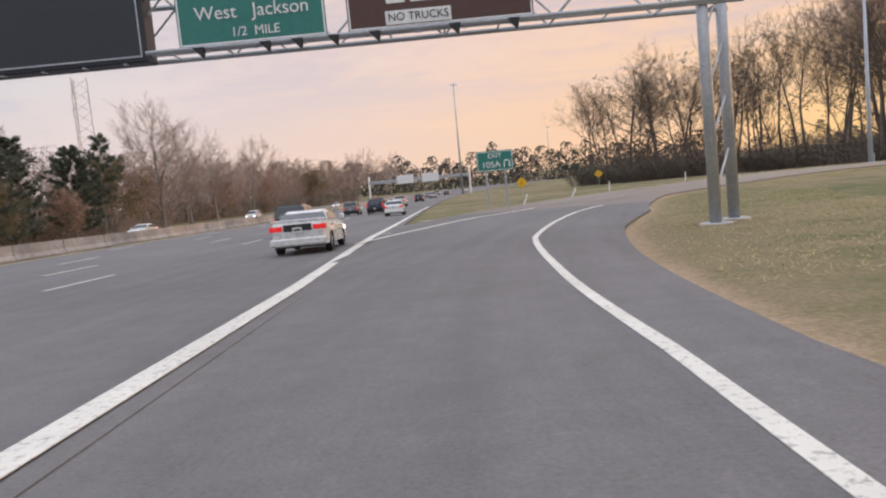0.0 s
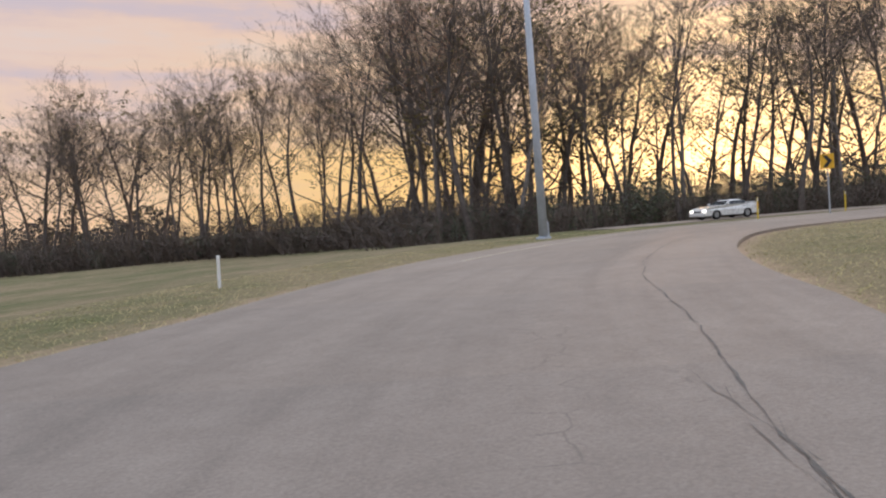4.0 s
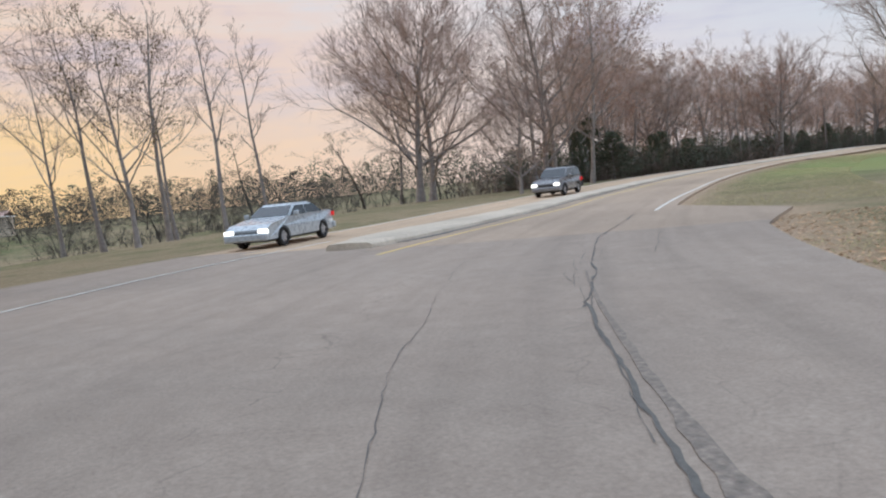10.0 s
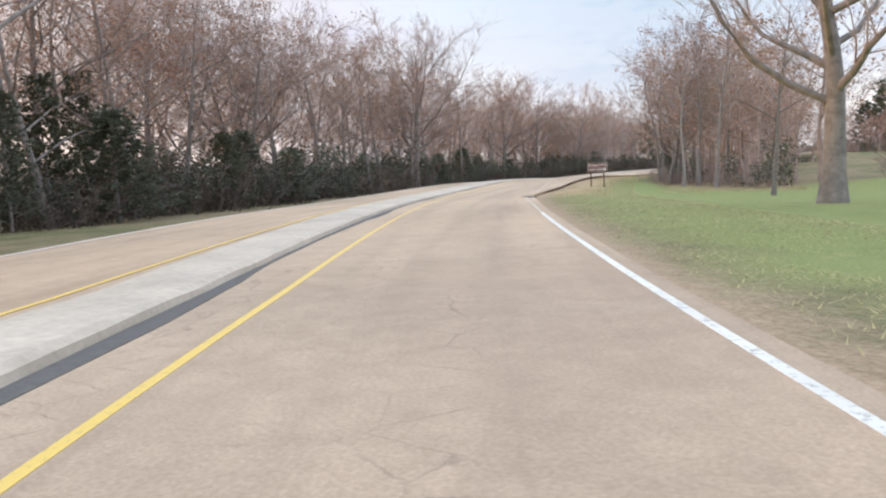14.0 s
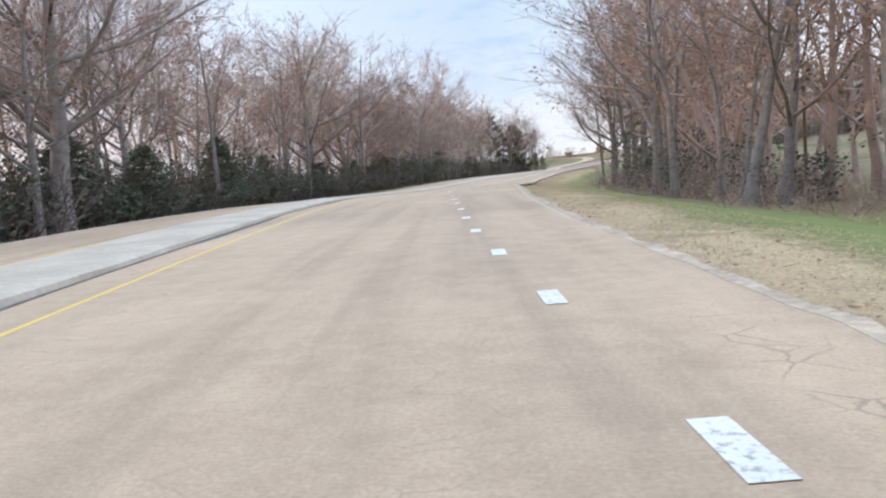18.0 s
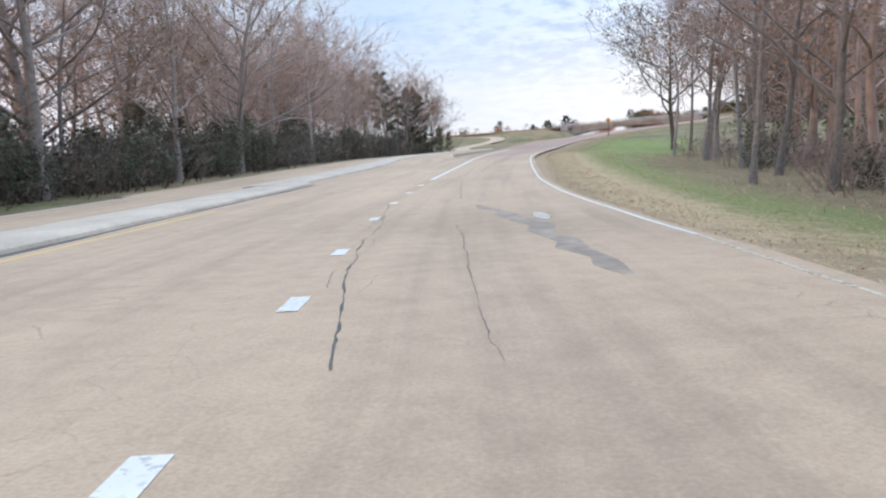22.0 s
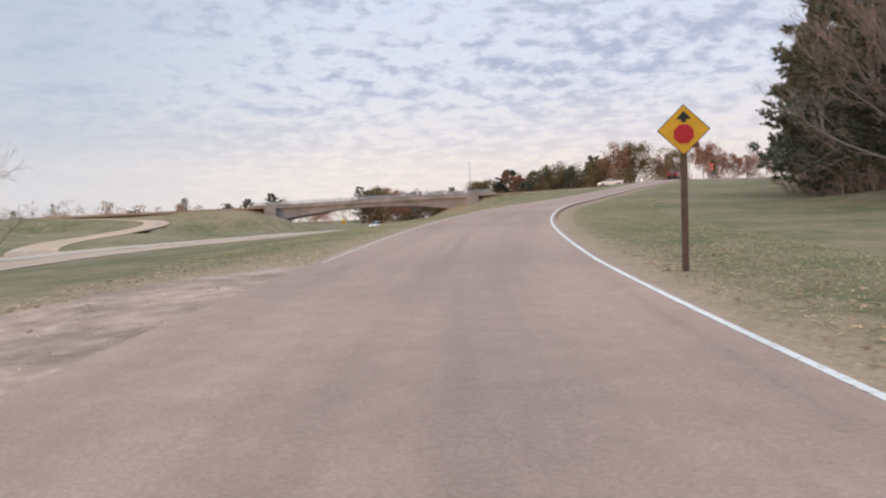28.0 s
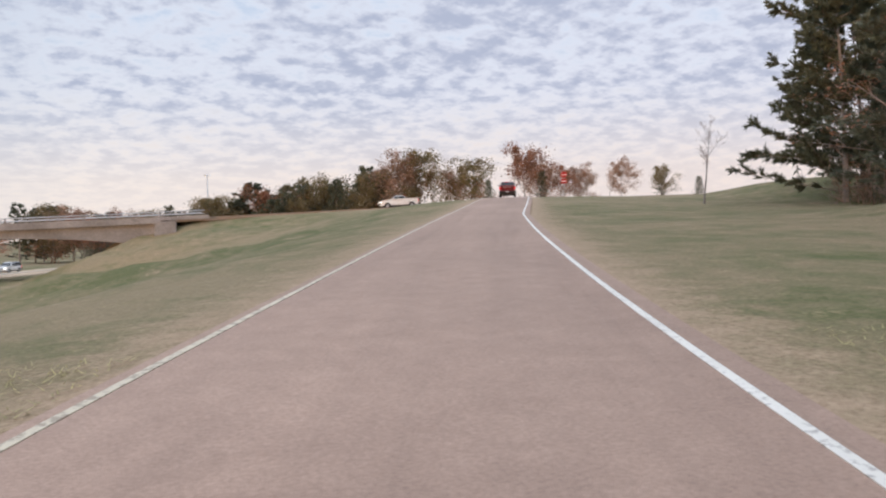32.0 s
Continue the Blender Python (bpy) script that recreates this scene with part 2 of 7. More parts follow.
def road_surface(name, lo, hi, grain=30, blotch=0.12, wear=0.10, cracked=0.35, centre=-0.45):
    """Rolled stone chips: grain, streaks along the way, a darker band between the wheel tracks, fine cracks where it is worn."""
    m = material(name, [(0.28, lo), (0.72, hi)], grain, rough=0.88, bump=0.45, bump_scale=85, big=blotch, big_scale=0.1)
    nt = m.node_tree
    p = nt.nodes["Principled BSDF"]
    colour = p.inputs["Base Color"].links[0].from_socket
    al, ac = nt.nodes.new("ShaderNodeAttribute"), nt.nodes.new("ShaderNodeAttribute")
    al.attribute_name, ac.attribute_name = "along", "across"
    v = nt.nodes.new("ShaderNodeCombineXYZ")
    link(nt, math_node(nt, "MULTIPLY", al.outputs["Fac"], 0.045), v.inputs[0])
    link(nt, math_node(nt, "MULTIPLY", ac.outputs["Fac"], 1.15), v.inputs[1])
    st = node(nt, "ShaderNodeTexNoise", Scale=1.0, Detail=7.0, Roughness=0.62, Distortion=0.3)
    link(nt, v.outputs[0], st.inputs["Vector"])
    r = ramp(nt, [(0.30, (1 - 1.5 * wear,) * 3), (0.5, (1, 1, 1)), (0.70, (1 + wear,) * 3)])
    link(nt, st.outputs[0], r.inputs[0])
    colour = mix_node(nt, 1.0, colour, r.outputs[0], "MULTIPLY")
    off = math_node(nt, "DIVIDE", math_node(nt, "SUBTRACT", ac.outputs["Fac"], centre), 0.85)
    bell = math_node(nt, "POWER", 2.718, math_node(nt, "MULTIPLY", math_node(nt, "MULTIPLY", off, off), -1.0))
    colour = mix_node(nt, math_node(nt, "MULTIPLY", bell, 0.9 * wear), colour, (0.10, 0.085, 0.075))
    geo = nt.nodes.new("ShaderNodeNewGeometry")
    mid = node(nt, "ShaderNodeTexNoise", Scale=2.2, Detail=5.0, Roughness=0.7)
    link(nt, geo.outputs["Position"], mid.inputs["Vector"])
    r2 = ramp(nt, [(0.32, (0.90, 0.89, 0.88)), (0.68, (1.07, 1.07, 1.06))])
    link(nt, mid.outputs[0], r2.inputs[0])
    colour = mix_node(nt, 1.0, colour, r2.outputs[0], "MULTIPLY")
    cell = node(nt, "ShaderNodeTexVoronoi", Scale=1.7, Randomness=1.0)
    cell.feature = "DISTANCE_TO_EDGE"
    warp = mix_node(nt, 0.16, geo.outputs["Position"], mid.outputs[1], "ADD")
    link(nt, warp, cell.inputs["Vector"])
    thin_ = ramp(nt, [(0.006, (1, 1, 1)), (0.022, (0, 0, 0))])
    link(nt, cell.outputs[0], thin_.inputs[0])
    where = ramp(nt, [(0.56, (0, 0, 0)), (0.66, (1, 1, 1))])
    link(nt, st.outputs[0], where.inputs[0])
    colour = mix_node(nt, math_node(nt, "MULTIPLY", math_node(nt, "MULTIPLY", thin_.outputs[0], where.outputs[0]), cracked), colour, (0.06, 0.052, 0.045))
    link(nt, colour, p.inputs["Base Color"])
    return m


HIGHWAY = road_surface("highway_asphalt", (0.125, 0.118, 0.118), (0.205, 0.196, 0.196), cracked=0.15)
RAMP = road_surface("ramp_asphalt", (0.245, 0.195, 0.155), (0.375, 0.305, 0.245), cracked=0.5)
CHIP = road_surface("tan_chip_seal", (0.415, 0.30, 0.196), (0.565, 0.42, 0.288), wear=0.11)
MID_CHIP = road_surface("worn_tan_chip_seal", (0.30, 0.225, 0.162), (0.435, 0.335, 0.25), cracked=0.5)
BRIDGE_GREY = material("grey_bridge_concrete", [(0.3, (0.22, 0.21, 0.207)), (0.7, (0.33, 0.315, 0.308))], 5, rough=0.9, bump=0.3, bump_scale=30, big=0.25, big_scale=0.3)
TAR = material("dark_patch_asphalt", [(0.3, (0.12, 0.095, 0.08)), (0.7, (0.20, 0.165, 0.14))], 16, rough=0.97, bump=0.5, bump_scale=60, big=0.3, big_scale=1.2)
RED_SOIL = material("bare_reddish_soil", [(0.3, (0.27, 0.18, 0.125)), (0.5, (0.36, 0.25, 0.18)), (0.7, (0.48, 0.35, 0.265))], 2.5, rough=0.97, bump=0.7, bump_scale=18, big=0.35, big_scale=0.7)
GRAVEL = material("pale_broken_edge_gravel", [(0.3, (0.33, 0.25, 0.175)), (0.7, (0.58, 0.47, 0.35))], 7, rough=0.97, bump=0.6, bump_scale=30, big=0.25, big_scale=0.8)
EARLY_TONE = ((0.175, 0.15, 0.13), (0.27, 0.236, 0.208))
RAMP_TONE = ((0.245, 0.195, 0.155), (0.375, 0.305, 0.245))
MID_TONE = ((0.30, 0.225, 0.162), (0.435, 0.335, 0.25))
CHIP_TONE = ((0.415, 0.30, 0.196), (0.565, 0.42, 0.288))
RED_TONE = ((0.29, 0.195, 0.145), (0.44, 0.304, 0.232))


def blend_chip(a, b, f):
    lo, hi = [tuple(x + (y - x) * f for x, y in zip(p, q)) for p, q in zip(a, b)]
    return road_surface("chip_seal", lo, hi)


RED_CHIP = road_surface("reddish_chip_seal", (0.29, 0.195, 0.145), (0.44, 0.304, 0.232), cracked=0.15)
CRACK = material("dark_crack_filler", [(0.3, (0.085, 0.078, 0.07)), (0.7, (0.14, 0.13, 0.115))], 12, rough=0.85, bump=0.4)
WHITE = material("worn_white_paint", [(0.34, (0.36, 0.33, 0.295)), (0.47, (0.70, 0.67, 0.60))], 14, rough=0.6, bump=0.15, big=0.10, big_scale=0.6)
PALE_LINE = material("worn_cream_paint", [(0.42, (0.33, 0.27, 0.20)), (0.52, (0.58, 0.51, 0.38))], 9, rough=0.7, bump=0.15)
YELLOW = material("worn_yellow_paint", [(0.30, (0.52, 0.36, 0.10)), (0.45, (0.72, 0.50, 0.12))], 14, rough=0.6, bump=0.15)
WET = material("damp_dark_stain", [(0.3, (0.255, 0.195, 0.145)), (0.7, (0.38, 0.30, 0.225))], 3, rough=0.75, bump=0.2, big=0.2, big_scale=1.5)
PUDDLE = plain("still_puddle_water", (0.10, 0.09, 0.08), 0.04)
CONCRETE = material("pale_concrete", [(0.3, (0.46, 0.39, 0.30)), (0.7, (0.595, 0.51, 0.405))], 8, rough=0.9, bump=0.3, bump_scale=50, big=0.16, big_scale=0.5)
BARRIER = material("stained_barrier_concrete", [(0.3, (0.28, 0.25, 0.23)), (0.7, (0.42, 0.39, 0.36))], 4, rough=0.9, bump=0.3, big=0.3, big_scale=0.4)
STEEL = material("galvanised_steel", [(0.3, (0.36, 0.38, 0.40)), (0.7, (0.50, 0.52, 0.54))], 12, rough=0.55, metal=0.6, bump=0.05, big=0.15, big_scale=1.0)
POLE_GREY = material("painted_grey_pole", [(0.3, (0.40, 0.44, 0.50)), (0.7, (0.52, 0.56, 0.62))], 9, rough=0.6, bump=0.05, big=0.12, big_scale=0.8)
SIGN_GREEN = plain("green_sign_sheeting", (0.022, 0.185, 0.15), 0.45)
SIGN_BROWN = plain("brown_sign_sheeting", (0.17, 0.055, 0.032), 0.5)
# sign brown again, darkened in colour for the backlight on the gantry
BACKLIT_BROWN = plain("backlit_brown_sheeting", (0.085, 0.04, 0.032), 0.5)
SIGN_WHITE = plain("white_sign_sheeting", (0.78, 0.78, 0.76), 0.45)
SIGN_YELLOW = plain("yellow_sign_sheeting", (0.75, 0.42, 0.02), 0.45)
SIGN_BLACK = plain("black_sign_paint", (0.02, 0.02, 0.02), 0.5)
SIGN_RED = plain("red_sign_sheeting", (0.5, 0.02, 0.025), 0.45)
SIGN_NAVY = plain("dark_message_board", (0.022, 0.026, 0.035), 0.5)
POST_YELLOW = plain("yellow_plastic_post", (0.72, 0.50, 0.03), 0.5)
WOOD_POST = material("weathered_brown_post", [(0.3, (0.10, 0.06, 0.04)), (0.7, (0.17, 0.11, 0.07))], 8, rough=0.85, bump=0.2)
STONE = material("pinkish_sandstone", [(0.3, (0.36, 0.29, 0.26)), (0.7, (0.52, 0.44, 0.40))], 5, rough=0.9, bump=0.4, bump_scale=20, vary=0.2)
RUBBER = plain("tyre_rubber", (0.02, 0.02, 0.02), 0.85)
RIM = plain("alloy_rim", (0.45, 0.46, 0.48), 0.35, 0.8)
GLASS = window_glass("dark_car_glass")
TAIL = lamp_glass("tail_light_red", (0.55, 0.015, 0.015), 0.7)
HEAD = lamp_glass("head_light", (0.9, 0.85, 0.75), 2.5)
BLACK_TRIM = plain("black_trim", (0.018, 0.018, 0.018), 0.6)
BARK = material("grey_brown_bark", [(0.3, (0.165, 0.145, 0.132)), (0.7, (0.33, 0.295, 0.27))], 3.5, rough=0.95, bump=0.5, bump_scale=12, vary=0.25)
# darkened copies of bark and twig: backlit shade put into the colour
SHADED_BARK = material("shaded_furrowed_bark", [(0.3, (0.085, 0.07, 0.062)), (0.7, (0.18, 0.15, 0.13))], 3.5, rough=0.95, bump=0.5, bump_scale=12, vary=0.25)
SHADED_TWIG = material("shaded_twigs", [(0.3, (0.10, 0.078, 0.066)), (0.7, (0.19, 0.15, 0.125))], 1.2, rough=0.95, bump=0, vary=0.25)
PALE_BARK = material("pale_bark", [(0.3, (0.26, 0.23, 0.21)), (0.7, (0.46, 0.42, 0.39))], 3.5, rough=0.9, bump=0.4, bump_scale=12, vary=0.15)
TWIG = material("brown_twigs", [(0.3, (0.28, 0.212, 0.18)), (0.7, (0.475, 0.36, 0.305))], 1.2, rough=0.95, bump=0, vary=0.25)
LEAF_BROWN = material("dry_brown_leaves", [(0.3, (0.29, 0.185, 0.13)), (0.7, (0.50, 0.335, 0.245))], 0.8, rough=0.85, bump=0, vary=0.25, island=0.35, thin=0.4)
LEAF_RUST = material("rust_red_leaves", [(0.3, (0.29, 0.15, 0.10)), (0.7, (0.46, 0.25, 0.165))], 0.8, rough=0.85, bump=0, vary=0.2, island=0.35, thin=0.4)
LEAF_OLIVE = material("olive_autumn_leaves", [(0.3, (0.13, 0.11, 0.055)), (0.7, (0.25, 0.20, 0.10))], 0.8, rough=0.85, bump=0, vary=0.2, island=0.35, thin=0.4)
NEEDLE = material("dark_green_needles", [(0.3, (0.085, 0.10, 0.068)), (0.7, (0.18, 0.20, 0.14))], 0.9, rough=0.8, bump=0, vary=0.25, island=0.35, thin=0.3)
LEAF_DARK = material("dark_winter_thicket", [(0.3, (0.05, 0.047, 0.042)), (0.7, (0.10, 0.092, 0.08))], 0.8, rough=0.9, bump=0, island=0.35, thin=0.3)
LEAF_DULL = material("dull_grey_brown_leaves", [(0.3, (0.195, 0.137, 0.105)), (0.7, (0.345, 0.25, 0.19))], 0.8, rough=0.9, bump=0, island=0.35, thin=0.3)
LITTER = material("dead_leaf_litter", [(0.3, (0.40, 0.26, 0.16)), (0.7, (0.66, 0.48, 0.32))], 2, rough=0.95, bump=0, island=0.4, thin=0.3)
BLADES = material("dry_and_green_grass_blades", [(0.3, (0.32, 0.31, 0.14)), (0.55, (0.47, 0.41, 0.22)), (0.75, (0.62, 0.51, 0.32))], 0.35, rough=0.9, bump=0, island=0.3, thin=0.4)


def ground_material():
    """Winter grass: green patches, straw-coloured wear and bare soil by noise of two sizes."""
    m = bpy.data.materials.new("winter_grass_ground")
    m.use_nodes = True
    nt = m.node_tree
    p = nt.nodes["Principled BSDF"]
    geo = nt.nodes.new("ShaderNodeNewGeometry")
    big = node(nt, "ShaderNodeTexNoise", Scale=0.045, Detail=5.0, Roughness=0.6)
    mid = node(nt, "ShaderNodeTexNoise", Scale=0.45, Detail=8.0, Roughness=0.75)
    fine = node(nt, "ShaderNodeTexNoise", Scale=14.0, Detail=4.0, Roughness=0.7)
    for n in (big, mid, fine):
        link(nt, geo.outputs["Position"], n.inputs["Vector"])
    green = ramp(nt, [(0.3, (0.080, 0.091, 0.038)), (0.7, (0.160, 0.163, 0.070))])
    straw = ramp(nt, [(0.3, (0.17, 0.135, 0.079)), (0.7, (0.335, 0.265, 0.16))])
    soil = ramp(nt, [(0.3, (0.31, 0.215, 0.14)), (0.7, (0.52, 0.38, 0.26))])
    for r in (green, straw, soil):
        link(nt, fine.outputs[0], r.inputs[0])
    a = math_node(nt, "ADD", math_node(nt, "MULTIPLY", big.outputs[0], 0.75), math_node(nt, "MULTIPLY", mid.outputs[0], 0.75))
    f1 = ramp(nt, [(0.62, (0, 0, 0)), (0.82, (1, 1, 1))])
    link(nt, a, f1.inputs[0])
    c = mix_node(nt, f1.outputs[0], green.outputs[0], straw.outputs[0])
    f2 = ramp(nt, [(0.60, (0, 0, 0)), (0.72, (0.8, 0.8, 0.8))])
    link(nt, mid.outputs[0], f2.inputs[0])
    c = mix_node(nt, f2.outputs[0], c, soil.outputs[0])
    # worn straw and bare soil beside the pavement
    at_ = nt.nodes.new("ShaderNodeAttribute")
    at_.attribute_name = "verge"
    wob = node(nt, "ShaderNodeTexNoise", Scale=1.6, Detail=6.0, Roughness=0.75)
    link(nt, geo.outputs["Position"], wob.inputs["Vector"])
    e = math_node(nt, "ADD", at_.outputs["Fac"], math_node(nt, "MULTIPLY", math_node(nt, "SUBTRACT", wob.outputs[0], 0.5), 3.2))
    far_ = nt.nodes.new("ShaderNodeAttribute")
    far_.attribute_name = "roadside"
    e2 = math_node(nt, "ADD", far_.outputs["Fac"], math_node(nt, "MULTIPLY", math_node(nt, "SUBTRACT", wob.outputs[0], 0.5), 9.0))
    m2 = node(nt, "ShaderNodeMapRange")
    link(nt, e2, m2.inputs[0])
    for key, val in (("From Min", 0.4), ("From Max", 2.8), ("To Min", 0.8), ("To Max", 0.0)):
        m2.inputs[key].default_value = val
    c = mix_node(nt, m2.outputs[0], c, straw.outputs[0])
    # pale hay raked along the parkway's verge
    ha = nt.nodes.new("ShaderNodeAttribute")
    ha.attribute_name = "hay"
    hay = ramp(nt, [(0.3, (0.34, 0.25, 0.14)), (0.7, (0.70, 0.54, 0.34))])
    link(nt, fine.outputs[0], hay.inputs[0])
    hf = math_node(nt, "ADD", ha.outputs["Fac"], math_node(nt, "MULTIPLY", math_node(nt, "SUBTRACT", wob.outputs[0], 0.5), 1.8))
    hm = node(nt, "ShaderNodeMapRange")
    link(nt, hf, hm.inputs[0])
    hm.inputs["From Min"].default_value, hm.inputs["From Max"].default_value, hm.inputs["To Max"].default_value = 0.15, 0.6, 0.95
    # mown lawn
    la = nt.nodes.new("ShaderNodeAttribute")
    la.attribute_name = "lawn"
    turf = ramp(nt, [(0.3, (0.17, 0.20, 0.066)), (0.7, (0.31, 0.34, 0.125))])
    link(nt, fine.outputs[0], turf.inputs[0])
    lf = math_node(nt, "ADD", la.outputs["Fac"], math_node(nt, "MULTIPLY", math_node(nt, "SUBTRACT", mid.outputs[0], 0.5), 1.6))
    lm = node(nt, "ShaderNodeMapRange")
    link(nt, lf, lm.inputs[0])
    lm.inputs["From Min"].default_value, lm.inputs["From Max"].default_value, lm.inputs["To Max"].default_value = 0.25, 0.95, 0.85
    c = mix_node(nt, lm.outputs[0], c, turf.outputs[0])
    c = mix_node(nt, hm.outputs[0], c, hay.outputs[0])
    m1 = node(nt, "ShaderNodeMapRange")
    link(nt, e, m1.inputs[0])
    for key, val in (("From Min", 0.1), ("From Max", 1.3), ("To Min", 0.85), ("To Max", 0.0)):
        m1.inputs[key].default_value = val
    c = mix_node(nt, m1.outputs[0], c, soil.outputs[0])
    link(nt, c, p.inputs["Base Color"])
    p.inputs["Roughness"].default_value = 0.95
    p.inputs["Specular IOR Level"].default_value = 0.15
    b = node(nt, "ShaderNodeBump", Strength=0.7, Distance=0.06)
    link(nt, fine.outputs[0], b.inputs["Height"])
    link(nt, b.outputs[0], p.inputs["Normal"])
    return m


GROUND = ground_material()
SOIL = material("bare_verge_soil", [(0.3, (0.17, 0.125, 0.09)), (0.7, (0.31, 0.245, 0.185))], 6, rough=0.95, bump=0.6, bump_scale=25, big=0.3, big_scale=0.5)

# ================= plan: the way of the roads =================
LOOP = [(-0.5, -40, 1.0), (0.0, 0.0, 0.02), (1.14, 16.7, -0.39), (3.95, 30.6, -0.66), (7.83, 42.1, -0.79), (13.8, 51.9, -0.81), (22.2, 60.0, -0.78), (32.2, 66.1, -0.80), (43.2, 69.6, -0.92), (54.8, 69.2, -1.09), (66.4, 66.4, -1.21), (77.2, 61.1, -1.32), (87.0, 53.2, -1.43)]
PARKWAY = [(95.8, 43.1, -1.45), (104.0, 31.4, -1.35), (111.6, 18.4, -1.24), (118.6, 4.5, -1.14), (125.3, -10.2, -1.11), (131.4, -25.2, -1.19), (136.5, -40.9, -1.17), (140.9, -57.4, -1.01), (144.8, -74, -0.87), (148.5, -90.9, -0.92), (151.1, -108.2, -1.16), (153, -125.5, -1.42), (153.7, -143, -1.38)]
EXIT = [(153.7, -160.8, -1.15), (153.2, -178.7, -0.82), (150.9, -196.5, -0.41), (146.9, -213.9, 0.17), (141.4, -231.1, 0.76), (134.7, -247.8, 1.36), (126.6, -263.6, 2.02), (117.1, -278.5, 2.69), (106.3, -293.3, 3.6), (94.3, -308.8, 4.7), (81.8, -324.3, 5.9), (69.8, -339.3, 7.0), (58.8, -353.3, 7.8), (48.3, -366.3, 8.2), (40.3, -376.3, 8.25)]


class Way:
    """A smooth line through points, with its length, headings and left-hand normals."""

    def __init__(self, points, step=1.0):
        p = np.array(points, float)
        q = np.vstack([2 * p[0] - p[1], p, 2 * p[-1] - p[-2]])
        out = []
        for i in range(len(p) - 1):
            a, b, c, d = q[i:i + 4]
            n = max(2, int(np.linalg.norm(c - b) / step))
            for u in np.arange(n) / n:
                out.append(0.5 * (2 * b + (c - a) * u + (2 * a - 5 * b + 4 * c - d) * u * u + (3 * b - 3 * c + d - a) * u ** 3))
        out.append(p[-1])
        self.p = np.array(out)
        seg = np.hypot(*np.diff(self.p[:, :2], axis=0).T)
        self.s = np.concatenate([[0], np.cumsum(seg)])
        t = np.gradient(self.p[:, :2], axis=0)
        t /= np.linalg.norm(t, axis=1, keepdims=True)
        self.n = np.stack([-t[:, 1], t[:, 0]], 1)
        self.h = np.unwrap(np.arctan2(t[:, 1], t[:, 0]))

    def at(self, s, d=0.0):
        x, y, z = (np.interp(s, self.s, self.p[:, k]) for k in range(3))
        nx, ny = np.interp(s, self.s, self.n[:, 0]), np.interp(s, self.s, self.n[:, 1])
        return np.stack([x + nx * d, y + ny * d, z], -1)

    def heading(self, s):
        return float(np.interp(s, self.s, self.h))


route = Way(LOOP + PARKWAY + EXIT)
route.s -= route.s[np.argmin(np.hypot(route.p[:, 0], route.p[:, 1]))]
highway = Way([(-2.9, -150, 2.5), (-2.9, -60, 1.6), (-2.9, 0, 0.05), (-2.9, 30, -0.7), (-2.7, 60, -1.3), (-2.0, 110, -2.3), (1.0, 180, -3.2), (10.0, 280, -4.2), (40, 420, -5.0), (110, 600, -6), (230, 800, -7)], 4.0)
highway.s -= np.interp(0.0, highway.p[:, 1], highway.s)
q0 = [tuple(route.at(s, 2.9)) for s in (330, 345, 360, 375)]
parkway = Way(q0 + [(159.6, -194.3, -1.0), (162.8, -224.3, -1.0), (162.8, -249.3, -1.0), (159.8, -279.3, -0.95), (152.3, -307.3, -0.9), (142.3, -332.3, -0.85), (131.8, -359.3, -0.8), (121.8, -381.3, -0.8), (109.3, -404.3, -0.8), (91.3, -431.3, -0.9), (60.3, -467.3, -1.2), (5.3, -519.3, -1.8), (-114.7, -619.3, -3)], 2.0)
crossroad = Way([(305.3, -459.3, 3.4), (220.3, -427.3, 4.0), (170.3, -410.8, 4.7), (135.7, -400.6, 5.3), (114.3, -394.3, 5.95), (93, -388.1, 6.5), (65.3, -381.3, 7.35), (43.3, -373.3, 8.05), (5.3, -361.3, 8.6), (-74.7, -334.3, 9)], 2.0)

side_road = Way([(163.3, -287.3, -0.95), (169.3, -311.3, -0.85), (171.3, -334.3, -0.4), (167.8, -361.3, 0.4), (162.8, -384.3, 1.8), (167.3, -398.3, 3.0), (191.3, -415.3, 4.2)], 2.0)

# knots of (way length, distance to the left)
PAVE_R = [(-45, -4.6), (6, -2.6), (15, -2.8), (24, -3.2), (34, -4.2), (43, -3.7), (50, -2.9), (57, -3.6), (65, -4.2), (85, -3.9), (100, -4.2), (106, -3.3), (118, -3.3), (130, -3.9), (143, -4.4), (148, -5.5), (153, -2.3), (165, -2.5), (190, -2.25), (219, -2.12), (223.7, -1.9), (228, -2.2), (236, -2.6), (244, -2.9), (252, -2.95), (260, -2.85), (268, -2.9), (276, -2.9), (284, -3.2), (292, -3.5), (300, -3.45), (308, -3.5), (316, -3.9), (324, -4.2), (332, -4.0), (340, -3.5), (348, -3.15), (356, -3.1), (364, -2.9), (372, -2.75), (381, -2.7), (400, -3.2), (435, -2.6), (460, -2.5), (492, -2.15), (505, -1.95), (530, -1.6), (575, -2.4), (590, -2.9), (620, -3.3)]
